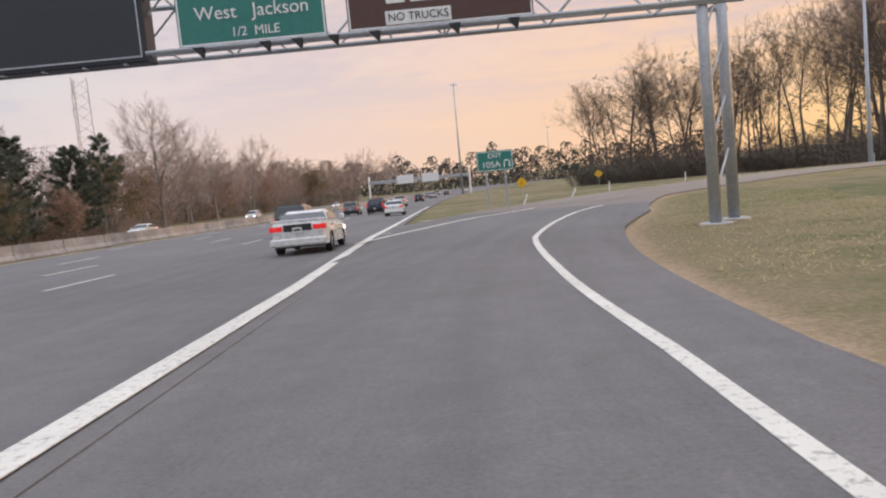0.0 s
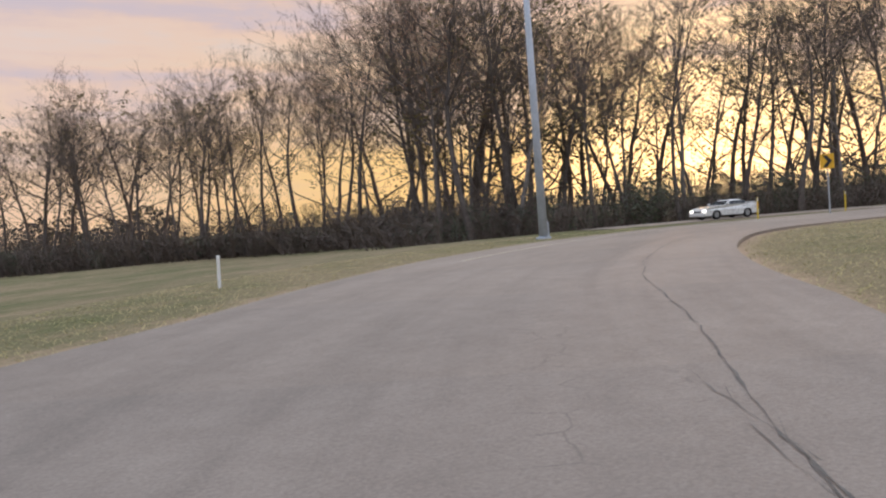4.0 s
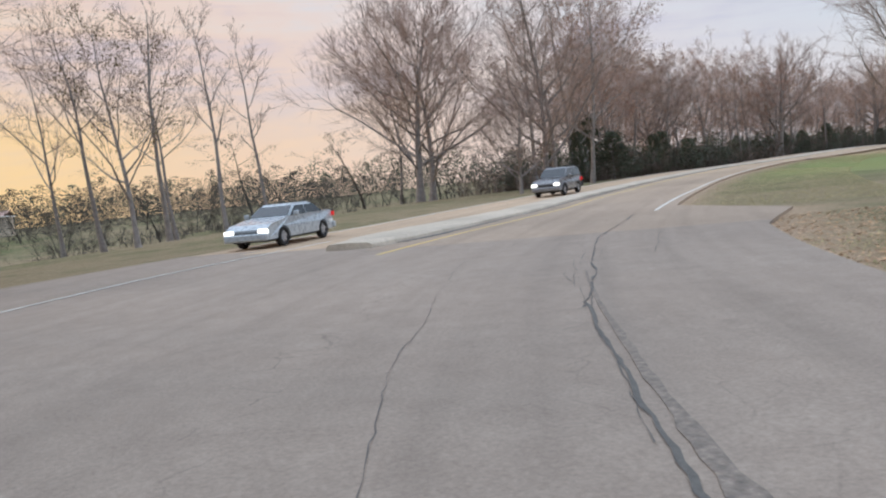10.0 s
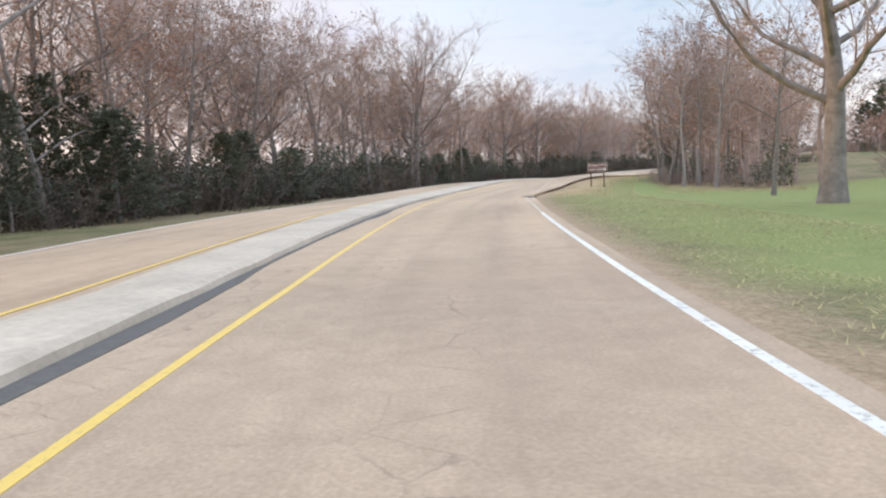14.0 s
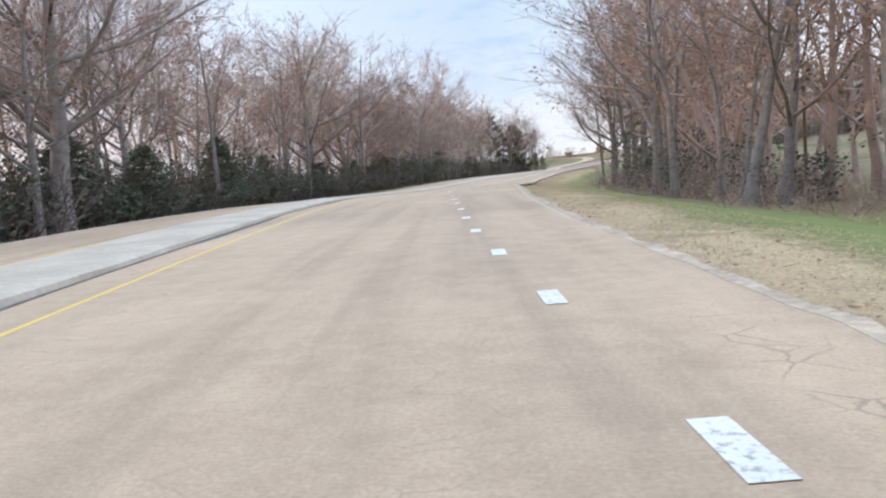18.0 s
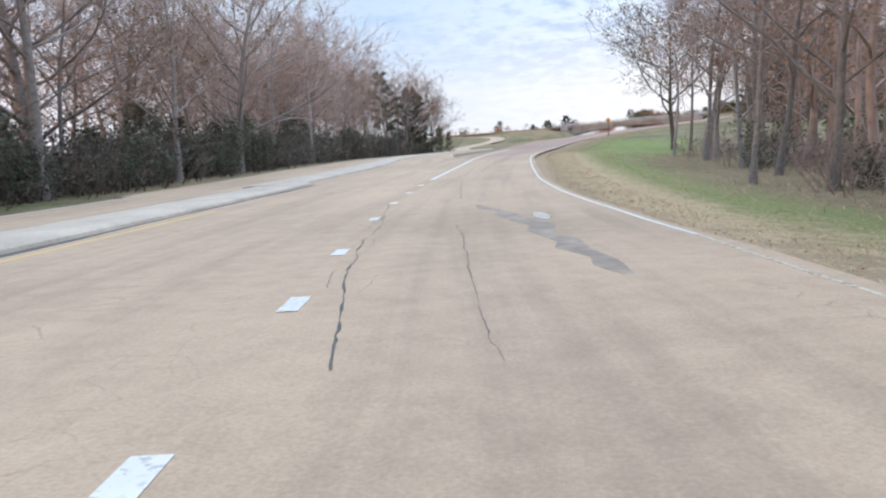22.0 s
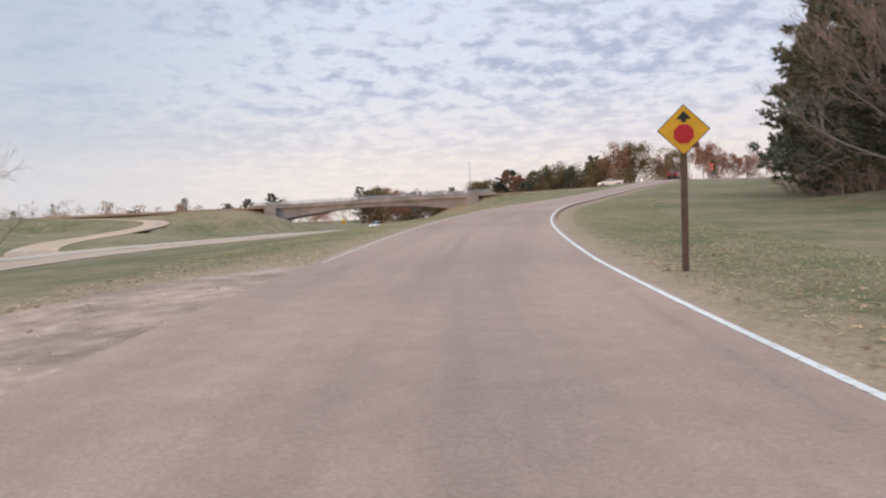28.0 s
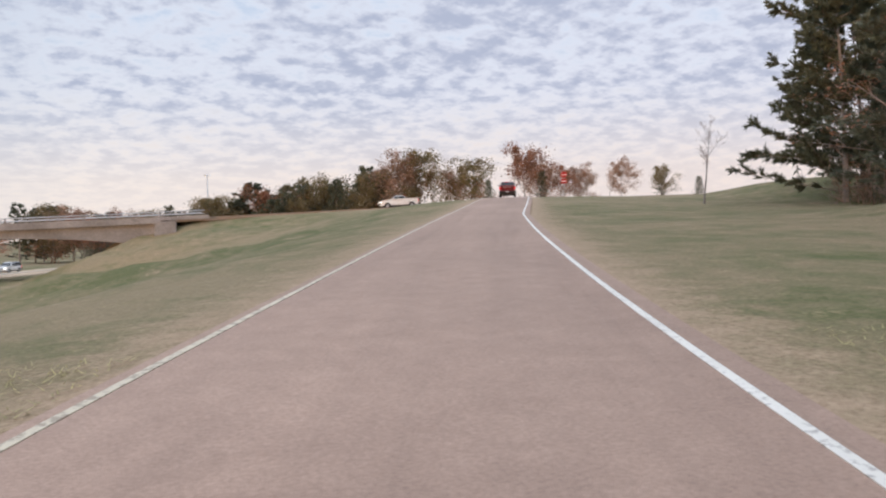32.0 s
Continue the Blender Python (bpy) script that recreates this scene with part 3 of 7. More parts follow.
PAVE_L = [(-45, 3.0), (0, 2.75), (22, 4.7), (30, 6.2), (36, 7.8), (44, 7.4), (52, 6.7), (60, 6.2), (66, 5.2), (85, 5.3), (91, 5.1), (94, 5.6), (98, 6.7), (103, 6.4), (113, 6.6), (123, 7.6), (137, 8.0), (143, 5.6), (147, 4.85), (152, 4.1), (157, 3.45), (165, 3.35), (172, 3.2), (190, 3.35), (218, 4.1), (227, 4.46), (250, 5.6), (276, 7.1), (300, 8.2), (320, 8.6), (340, 8.6), (360, 8.15), (374, 6.29), (386, 5.0), (400, 3.4), (430, 3.3), (460, 3.15), (492, 2.95), (540, 2.85), (590, 3.2), (620, 3.6)]
KERB = [(143, 6.2), (147, 4.85), (152, 4.1), (157, 3.45), (165, 3.35), (172, 3.2), (190, 3.35), (218, 4.1), (227, 4.46), (250, 5.6), (276, 7.1), (300, 8.2), (320, 8.6), (340, 8.6), (352, 8.47)]
MEDIAN_W = [(143, 0.5), (148, 2.9), (158, 2.0), (172, 1.4), (190, 1.35), (220, 2.1), (240, 2.6), (300, 3.3), (352, 2.6)]


def knots(table, s):
    a = np.array(table, float)
    return np.interp(s, a[:, 0], a[:, 1])


# ---- height of the ground ----
spots = []
under = (crossroad.p[:, 0] > 96) & (crossroad.p[:, 0] < 136)
for pts_ in (route.p[::3], parkway.p[::2], side_road.p[::2], crossroad.p[~under][::2], highway.p):
    spots.append(pts_)
for x0 in (-8.0, -16.0, -24.0, -34.0):
    hp = highway.p[::2].copy()
    hp[:, 0] += x0
    spots.append(hp)
pl = np.vstack([[parkway.at(s, d) for s in np.arange(20, parkway.s[-1], 6)] for d in (5.0, 10.0)])
spots.append(pl)
spots.append(np.array([(106, -1.6, -1.95), (110, 3, -1.85), (102, -5, -1.9), (112.7, -16, -1.4), (100, 6, -1.85), (42, 190, -3.4), (72, 148, -3.0), (62, 112, -2.4), (95, 100, -2.6), (120, 80, -2.6), (150, 60, -3.2), (190, 40, -4.0), (220, 100, -5.0), (175, 5, -2.4), (201.4, -59.6, -2.2), (194.1, -139.3, -2.0), (200.3, -219.3, -2.0), (205.3, -299.3, -2.2), (106.4, -59.6, -1.8), (114.7, -99.4, -1.4), (122.7, -159.3, -0.6), (117.3, -214.3, 1.2), (103.3, -249.3, 2.6), (75.3, -289.3, 5.4), (45.3, -319.3, 8.0), (5.3, -419.3, 9.0), (-34.7, -359.3, 10.0), (25.3, -439.3, 7.5), (50, 20, -0.8), (70, 40, -1.1), (60.8, -39.8, -1.0), (40, -160, 0.5), (25.3, -239.3, 5.0), (145.3, -619.3, 0.0), (45.3, -599.3, 0.0), (95.3, -539.3, -0.5), (180.3, -439.3, 0.0), (115.3, -449.3, -0.9), (123.3, -344.3, -1.1), (138.3, -309.3, -1.3), (113.3, -351.3, -0.6), (109.3, -364.3, -0.4), (111.3, -377.3, -1.0), (109.3, -387.3, -1.0), (106.3, -395.3, -1.0), (132.3, -398.3, -0.9), (128.3, -401.3, -1.0), (91.3, -375.3, 5.2), (95.3, -376.3, 4.0), (99.3, -377.3, 2.2), (96.8, -383.3, 4.6), (99.8, -384.3, 3.0), (102.8, -385.3, 1.2), (138.3, -390.3, 3.4), (135.3, -389.3, 2.2), (132.3, -388.3, 0.6), (141.3, -388.3, 3.6), (134.8, -396.3, 2.6), (155.3, -379.3, -0.6), (165.3, -369.3, -0.6), (185.3, -384.3, 0.6)]))
# the bank falls from the ramp to the parkway
bank = []
for s in np.arange(436, 552, 6.0):
    f_ = min(1.0, (s - 420) / 70) * (1.0 if s < 540 else max(0.3, 1 - (s - 540) / 30))
    zr = route.at(s)[2]
    for d, drop in ((6, 0.25), (10, 0.9), (15, 2.1), (21, 3.8), (28, 5.4), (36, 6.5)):
        x, y, _ = route.at(s, d)
        if np.hypot(parkway.p[:, 0] - x, parkway.p[:, 1] - y).min() > 9:
            bank.append((x, y, max(-1.0, zr - drop * f_)))
spots.append(np.array(bank))
# the lawn falls away to the right of the parkway
fall = []
for s in np.arange(200, 404, 5.0):
    f_ = float(np.interp(s, [200, 226, 246, 300, 320, 385, 404], [0.35, 0.6, 1.0, 1.0, 0.7, 0.6, 0.75]))
    for d, drop in ((-5.2, 0.06), (-7.2, 0.3), (-9.2, 0.8), (-11.5, 1.25), (-14, 1.4), (-20, 1.45)):
        x, y, z = route.at(s, d)
        fall.append((x, y, z - drop * f_))
spots.append(np.array(fall))
SPOTS = np.vstack(spots)


def ground_z(x, y):
    """Height of the ground, spread from the roads and a few spot heights."""
    q = np.atleast_2d(np.stack([np.ravel(x), np.ravel(y)], 1))
    out = np.empty(len(q))
    for i in range(0, len(q), 4000):
        c = q[i:i + 4000]
        r2 = (c[:, None, 0] - SPOTS[None, :, 0]) ** 2 + (c[:, None, 1] - SPOTS[None, :, 1]) ** 2
        w = 1.0 / (r2 + 6.0) ** 2
        out[i:i + 4000] = (w * SPOTS[None, :, 2]).sum(1) / w.sum(1)
    return out


def gz(x, y):
    return float(ground_z([x], [y])[0])


# ================= builders =================


def mesh_of(name, verts, faces, mat, smooth=False):
    me = bpy.data.meshes.new(name)
    me.from_pydata([tuple(v) for v in verts], [], faces)
    me.materials.append(mat)
    if smooth:
        me.polygons.foreach_set("use_smooth", [True] * len(me.polygons))
    me.update()
    return me


def part(name, bm, mat, parent=None, label="", smooth=False):
    """Links a bmesh as one mesh object under a thing or a part."""
    me = bpy.data.meshes.new(name)
    bm.to_mesh(me)
    bm.free()
    me.materials.append(mat)
    if smooth:
        me.polygons.foreach_set("use_smooth", [True] * len(me.polygons))
    ob = new(name, me)
    ob.parent = parent
    if label:
        tagged(ob, label)
    return ob


def part_of(name, me, parent, m=None, label=""):
    ob = new(name, me)
    ob.parent = parent
    if m is not None:
        ob.matrix_local = m
    if label:
        tagged(ob, label)
    return ob


def thing(name, label, category, m=None, group="", kind=""):
    ob = new(name)
    ob.empty_display_size = 0.3
    if m is not None:
        ob.matrix_world = m
    return tagged(ob, label, category, group, kind)


def box(bm, x0, x1, y0, y1, z0, z1, bevel=0.0):
    vs = [bm.verts.new(p) for p in ((x0, y0, z0), (x1, y0, z0), (x1, y1, z0), (x0, y1, z0), (x0, y0, z1), (x1, y0, z1), (x1, y1, z1), (x0, y1, z1))]
    fs = [bm.faces.new([vs[i] for i in f]) for f in ((3, 2, 1, 0), (4, 5, 6, 7), (0, 1, 5, 4), (1, 2, 6, 5), (2, 3, 7, 6), (3, 0, 4, 7))]
    if bevel:
        es = list({e for f in fs for e in f.edges})
        bmesh.ops.bevel(bm, geom=es, offset=bevel, segments=1, affect="EDGES")
    return bm


def tube(bm, points, radii, sides=8, cap=True):
    """A round bar through points."""
    rings, last = [], None
    pts = [Vector(p) for p in points]
    for i, p in enumerate(pts):
        way = (pts[min(i + 1, len(pts) - 1)] - pts[max(i - 1, 0)]).normalized()
        a = way.cross(Vector((0.31, 0.2, 0.93)))
        if a.length < 1e-3:
            a = way.cross(Vector((1, 0, 0)))
        a.normalize()
        b = way.cross(a)
        r = radii[i] if hasattr(radii, "__len__") else radii
        rings.append([bm.verts.new(p + (a * math.cos(2 * math.pi * k / sides) + b * math.sin(2 * math.pi * k / sides)) * r) for k in range(sides)])
    for r0, r1 in zip(rings, rings[1:]):
        for k in range(sides):
            bm.faces.new((r0[k], r0[(k + 1) % sides], r1[(k + 1) % sides], r1[k]))
    if cap:
        bm.faces.new(rings[0][::-1])
        bm.faces.new(rings[-1])
    return bm


def prism(bm, outline, y0, y1):
    """An outline in x and z, drawn out along y."""
    a = [bm.verts.new((x, y0, z)) for x, z in outline]
    b = [bm.verts.new((x, y1, z)) for x, z in outline]
    n = len(outline)
    bm.faces.new(a)
    bm.faces.new(b[::-1])
    for i in range(n):
        bm.faces.new((a[i], b[i], b[(i + 1) % n], a[(i + 1) % n]))
    bmesh.ops.recalc_face_normals(bm, faces=bm.faces[:])
    return bm


def strip(name, way, s0, s1, left, right, lift, mat, label, depth=0.12, step=1.0, kind="structure", category="road", parent=None, crown=0.0, cross=4):
    """A band along a way between two lines of knots, with sides that go down into the ground."""
    ss = np.arange(s0, s1 + step * 0.5, step)
    dl = knots(left, ss) if isinstance(left, list) else np.full(len(ss), float(left))
    dr = knots(right, ss) if isinstance(right, list) else np.full(len(ss), float(right))
    rows = []
    us = [0.0] + [i / cross for i in range(cross + 1)] + [1.0]
    for j, u in enumerate(us):
        d = dr + (dl - dr) * u
        p = way.at(ss, 0.0)
        nx, ny = np.interp(ss, way.s, way.n[:, 0]), np.interp(ss, way.s, way.n[:, 1])
        p = p.copy()
        p[:, 0] += nx * d
        p[:, 1] += ny * d
        p[:, 2] += lift - (depth if j in (0, len(us) - 1) else 0.0) + crown * 4 * u * (1 - u)
        rows.append(p)
    n, k = len(ss), len(us)
    verts = np.stack(rows, 1).reshape(-1, 3)
    faces = [(i * k + j, i * k + j + 1, (i + 1) * k + j + 1, (i + 1) * k + j) for i in range(n - 1) for j in range(k - 1)]
    me = mesh_of(name, verts, faces, mat)
    me.attributes.new("along", "FLOAT", "POINT").data.foreach_set("value", np.repeat(ss, k))
    me.attributes.new("across", "FLOAT", "POINT").data.foreach_set("value", np.stack([dr + (dl - dr) * u for u in us], 1).ravel())
    ob = new(name, me)
    if parent:
        ob.parent = parent
        return ob
    return tagged(ob, label, category, kind=kind)


def line_mark(name, way, s0, s1, d, width, mat, label, lift=0.012, parent=None):
    table = d if isinstance(d, list) else [(s0, d), (s1, d)]
    left = [(s, v + width / 2) for s, v in table]
    right = [(s, v - width / 2) for s, v in table]
    return strip(name, way, s0, s1, left, right, lift, mat, label, depth=0.008, step=0.8, category="road marking", cross=1, parent=parent)

# ================= ground and roads =================


def build_ground():
    def axis(lo, hi, step, far):
        inner = list(np.arange(lo, hi + 0.1, step))
        out, g = [], step
        x = inner[-1]
        while x < far:
            g *= 1.35
            x += g
            out.append(x)
        x, g, pre = inner[0], step, []
        while x > -far:
            g *= 1.35
            x -= g
            pre.append(x)
        return np.array(pre[::-1] + inner + out)
    xs, ys = axis(-60, 230, 2.5, 4200), axis(-600, 220, 2.5, 4200)
    gx, gy = np.meshgrid(xs, ys)
    z = ground_z(gx, gy)
    rng = np.random.default_rng(5)
    z = z - 0.09 + rng.normal(0, 0.012, z.shape)
    verts = np.stack([gx.ravel(), gy.ravel(), z], 1)
    nx, ny = len(xs), len(ys)
    faces = [(j * nx + i, j * nx + i + 1, (j + 1) * nx + i + 1, (j + 1) * nx + i) for j in range(ny - 1) for i in range(nx - 1)]
    me = mesh_of("ground", verts, faces, GROUND, True)
    edge = np.full(len(verts), 60.0)
    plain_ = edge.copy()
    lawn, hay_ = np.zeros(len(verts)), np.zeros(len(verts))
    ns, pl_, pr_ = route.s[::2], knots(PAVE_L, route.s[::2]), knots(PAVE_R, route.s[::2])
    wide = np.interp(ns, [0, 100, 140, 150, 222, 232, 312, 335, 390, 400, 430, 450], [2.2, 2.0, 0.5, 1, 1, 0.6, 0.6, 0.8, 0.8, 0.6, 0.6, 1])
    left_ = np.interp(ns, [360, 384, 390, 428, 440, 455], [1, 1, 0.09, 0.09, 0.35, 0.6])
    close = np.where((np.abs(verts[:, 0] - 70) < 130) & (np.abs(verts[:, 1] + 160) < 260))[0]
    for i in range(0, len(close), 4000):
        c = close[i:i + 4000]
        dx, dy = verts[c, 0][:, None] - route.p[::2, 0], verts[c, 1][:, None] - route.p[::2, 1]
        j = (dx * dx + dy * dy).argmin(1)
        k = np.arange(len(c))
        d = dx[k, j] * route.n[::2][j, 0] + dy[k, j] * route.n[::2][j, 1]
        edge[c] = np.maximum(d - pl_[j], pr_[j] - d) * np.where(d < 0, wide[j], left_[j])
        gap = pr_[j] - d
        sj = ns[j]
        lawn[c] = np.where(d < 0, np.clip((gap - np.interp(sj, [150, 200, 226, 240, 310, 330, 420], [0.1, 0.1, 0.2, 1.4, 1.4, 0.8, 0.8])) / np.where(sj < 235, 2.2, 3.2), 0, 1) * np.clip((sj - 160) / 20, 0, 1) * np.clip((430 - sj) / 15, 0, 1) * np.where(sj < 262, np.clip((42 - gap) / 4, 0, 1), np.clip((np.interp(sj, [262, 278, 378, 395], [16, 8, 9.5, 16]) - gap) / 2, 0, 1)), 0)
        plain_[c] = np.maximum(d - pl_[j], pr_[j] - d)
        hay_[c] = np.where(d < 0, np.clip(1.15 - np.abs(gap - np.interp(sj, [226, 245, 330, 400], [1.0, 1.3, 2.2, 2.6])) / 2.0, 0, 1) * np.clip((sj - 224) / 8, 0, 1) * np.clip((400 - sj) / 15, 0, 1), 0)
    me.attributes.new("verge", "FLOAT", "POINT").data.foreach_set("value", edge)
    me.attributes.new("roadside", "FLOAT", "POINT").data.foreach_set("value", plain_)
    me.attributes.new("lawn", "FLOAT", "POINT").data.foreach_set("value", lawn)
    me.attributes.new("hay", "FLOAT", "POINT").data.foreach_set("value", hay_)
    ob = new("ground", me)
    tagged(ob, "rolling roadside ground of green and straw winter grass", "ground", kind="structure")


build_ground()
strip("road_highway", highway, -140, 700, 21.5, -0.5, 0.0, HIGHWAY, "grey asphalt highway of several lanes", step=4.0, cross=3)
strip("road_highway_far_side", highway, -140, 700, 48, 24.5, 0.05, HIGHWAY, "grey asphalt carriageway beyond the concrete barrier", step=4.0, cross=2)
strip("road_ramp", route, -45, 43, PAVE_L, PAVE_R, 0.010, HIGHWAY, "smooth grey asphalt of the exit lane")
for k in range(6):
    strip("road_loop_start", route, 43 + 6 * k, 49 + 6 * k, PAVE_L, PAVE_R, 0.0062 - 0.0002 * k, blend_chip(EARLY_TONE, RAMP_TONE, k / 6), "worn grey-brown asphalt at the start of the loop")
strip("road_loop", route, 79, 144, PAVE_L, PAVE_R, 0.005, RAMP, "worn grey-brown asphalt loop ramp with cracks")
for k in range(5):
    strip("road_parkway_worn", route, 158 + 8 * k, 166 + 8 * k, PAVE_L, PAVE_R, 0.0072 + 0.0001 * k, blend_chip(MID_TONE, CHIP_TONE, (k + 1) / 6), "tan carriageway that pales by stretches")
    strip("road_exit_worn", route, 374 + 5 * k, 379 + 5 * k, PAVE_L, PAVE_R, 0.0076 - 0.0005 * k, blend_chip(CHIP_TONE, RED_TONE, (k + 1) / 6), "chip-seal surface that turns reddish by stretches")
strip("road_parkway_start", route, 144, 158, PAVE_L, PAVE_R, 0.007, MID_CHIP, "worn brownish-tan carriageway where the parkway begins")
strip("road_parkway", route, 198, 374, PAVE_L, PAVE_R, 0.008, CHIP, "tan chip-seal parkway carriageway")
strip("road_exit", route, 399, 618, PAVE_L, PAVE_R, 0.004, RED_CHIP, "reddish chip-seal exit ramp climbing a slope")
strip("road_parkway_ahead", parkway, 22, 440, [(22, 6.2), (90, 6.2), (210, 4.8), (500, 4.8)], 0.0, 0.003, CHIP, "tan parkway lane that runs under the bridge", step=2)
strip("road_oncoming", route, 146, 352, [(s, k + w + 5.8) for (s, k), w in zip(KERB, np.interp([k[0] for k in KERB], [m[0] for m in MEDIAN_W], [m[1] for m in MEDIAN_W]))], [(s, k + w) for (s, k), w in zip(KERB, np.interp([k[0] for k in KERB], [m[0] for m in MEDIAN_W], [m[1] for m in MEDIAN_W]))], 0.0, CHIP, "tan oncoming carriageway beyond the median")
def lay_down(ob, lift):
    """Lower what stands over the falling ground until it lies on it."""
    me = ob.data
    co = np.zeros(len(me.vertices) * 3)
    me.vertices.foreach_get("co", co)
    co = co.reshape(-1, 3)
    co[:, 2] = np.minimum(co[:, 2], ground_z(co[:, 0], co[:, 1]) - 0.02 + lift)
    me.vertices.foreach_set("co", co.ravel())
    me.update()
    return ob


lay_down(strip("road_oncoming_loop", route, 117, 147, [(117, 8.9), (124, 15.4), (126, 15.5), (136, 15.5), (147, 13.4)], [(98, 14.0), (108, 12.8), (114, 10.6), (119, 7.3), (123, 7.6), (137, 8.0), (143, 5.6), (147, 5.0)], 0.006, RAMP, "narrow pale road that curves along the outside of the loop", cross=10), 0.0)
ring = route.at(np.arange(101.0, 122.5, 3.0), 0.0).copy()
ring_d = np.interp(np.arange(101.0, 122.5, 3.0), [84, 92, 112, 120], [17.6, 16.7, 14.4, 13.0])
ring[:, 0] += np.interp(np.arange(101.0, 122.5, 3.0), route.s, route.n[:, 0]) * ring_d
ring[:, 1] += np.interp(np.arange(101.0, 122.5, 3.0), route.s, route.n[:, 1]) * ring_d
ring_z = ground_z(ring[:, 0], ring[:, 1])
outer = Way([(float(x), float(y), float(z) - 0.05) for (x, y, _), z in zip(ring, ring_z)], 1.0)
strip("road_outer", outer, 0, outer.s[-1], 2.2, -2.2, 0.0, RAMP, "narrow pale road that bends along the outside of the loop", depth=0.5)
strip("road_oncoming_ahead", parkway, 20, 440, [(22, 15.0), (90, 15.0), (210, 11.0), (500, 11.0)], [(22, 9.0), (90, 9.0), (210, 6.3), (500, 6.3)], 0.0, CHIP, "tan oncoming lanes of the parkway", step=2)
strip("road_side", side_road, 2, side_road.s[-1] - 1, 2.6, -2.6, 0.02, CHIP, "narrow tan side road that bends up to the crossing road", step=2)
strip("road_crossing", crossroad, 70, crossroad.s[-1] - 1, 4.5, -4.5, 0.05, RAMP, "grey road that crosses over the bridge", step=2, depth=0.5)


def median(name, way, s0, s1, right, left, label):
    """A raised concrete island with rounded, broken kerbs."""
    ss = np.arange(s0, s1 + 0.4, 0.8)
    r, l = knots(right, ss), knots(left, ss)
    rng = np.random.default_rng(3)
    prof = [(0.0, -0.1), (0.03, 0.10), (0.10, 0.155), (0.5, 0.175), (0.9, 0.155), (0.97, 0.10), (1.0, -0.1)]
    rows = []
    nx, ny = np.interp(ss, way.s, way.n[:, 0]), np.interp(ss, way.s, way.n[:, 1])
    for u, z in prof:
        d = r + (l - r) * u + rng.normal(0, 0.012, len(ss))
        p = way.at(ss, 0.0).copy()
        p[:, 0] += nx * d
        p[:, 1] += ny * d
        p[:, 2] += z + rng.normal(0, 0.006, len(ss))
        rows.append(p)
    k = len(prof)
    verts = np.stack(rows, 1).reshape(-1, 3)
    faces = [(i * k + j, i * k + j + 1, (i + 1) * k + j + 1, (i + 1) * k + j) for i in range(len(ss) - 1) for j in range(k - 1)]
    faces += [tuple(range(k)), tuple((len(ss) - 1) * k + j for j in range(k))[::-1]]
    ob = new(name, mesh_of(name, verts, [f[::-1] for f in faces], CONCRETE))
    return tagged(ob, label, "median", kind="structure")


median("median_parkway", route, 145, 352, KERB, [(s, float(knots(KERB, s) + knots(MEDIAN_W, s))) for s in (145, 148, 152, 157, 165, 172, 190, 218, 227, 240, 250, 276, 300, 320, 340, 352)], "low raised pale concrete median with worn kerbs")
median("median_parkway_ahead", parkway, 21, 430, [(0, 6.3), (90, 6.3), (210, 4.9), (500, 4.9)], [(0, 8.9), (90, 8.9), (210, 6.2), (500, 6.2)], "low raised pale concrete median along the parkway")
# dirt in the gutter beside the median
grime = np.random.default_rng(8)
strip("gutter_grime", route, 146, 352, [(s, k + 0.02) for s, k in KERB], [(float(s), float(knots(KERB, s)) - 0.05 - 0.13 * grime.random() - 0.16 * max(0.0, math.sin(s * 0.31))) for s in np.arange(146, 353, 1.5)], 0.016, CRACK, "dark dirt gathered in the gutter along the kerb", depth=0.01, cross=1, category="dirt")

# bare reddish soil beside the exit ramp's left edge
bare = np.random.default_rng(21)
lay_down(strip("bare_soil", route, 396, 437, [(float(s), float(knots(PAVE_L, s)) + (0.5 + 4.6 * max(0.0, math.sin(math.pi * (s - 395.5) / 42)) ** 0.7) * (0.85 + 0.25 * bare.random())) for s in np.arange(396, 438, 0.8)], [(float(s), float(knots(PAVE_L, s)) - 0.35) for s in np.arange(396, 438, 0.8)], -0.012, RED_SOIL, "bare reddish soil worn through the grass beside the ramp", depth=0.10, step=0.8, cross=8, category="soil"), -0.045)
# broken pale edge of the pavement
edge_ = np.random.default_rng(12)
strip("gravel_shoulder", route, 234, 303, [(float(s), float(knots(PAVE_R, s)) + 0.02 + 0.09 * edge_.random()) for s in np.arange(234, 313, 0.7)], [(float(s), float(knots(PAVE_R, s)) - 0.04 - 0.22 * edge_.random() * min(1.0, (s - 233) / 6)) for s in np.arange(234, 313, 0.7)], 0.011, GRAVEL, "pale broken gravel along the pavement's edge", depth=0.015, step=0.7, cross=2, category="gravel")

# ---- markings ----
line_mark("edge_line_ramp", route, -45, 42.5, [(-45, -1.9), (6, -1.52), (13.6, -1.16), (22, -0.6), (30, -0.6), (37, -0.71), (40, -0.93), (42.5, -1.18)], 0.16, WHITE, "thick white edge line that bends into the ramp", lift=0.02)
line_mark("gore_line_highway", highway, -140, 110, [(-140, -0.12), (-10, -0.12), (14, -0.12), (24, 0.1), (32, 0.2), (40, 0.1), (50, 0.0), (110, 0.0)], 0.30, WHITE, "broad white line between highway and exit", lift=0.022)
line_mark("gore_line_ramp", route, 25.5, 44.4, [(25, 6.0), (30, 5.7), (33, 5.45), (37, 5.2), (38.9, 4.85), (40.7, 4.2), (44.4, 3.5)], 0.20, WHITE, "white line along the ramp side of the gore", lift=0.022)
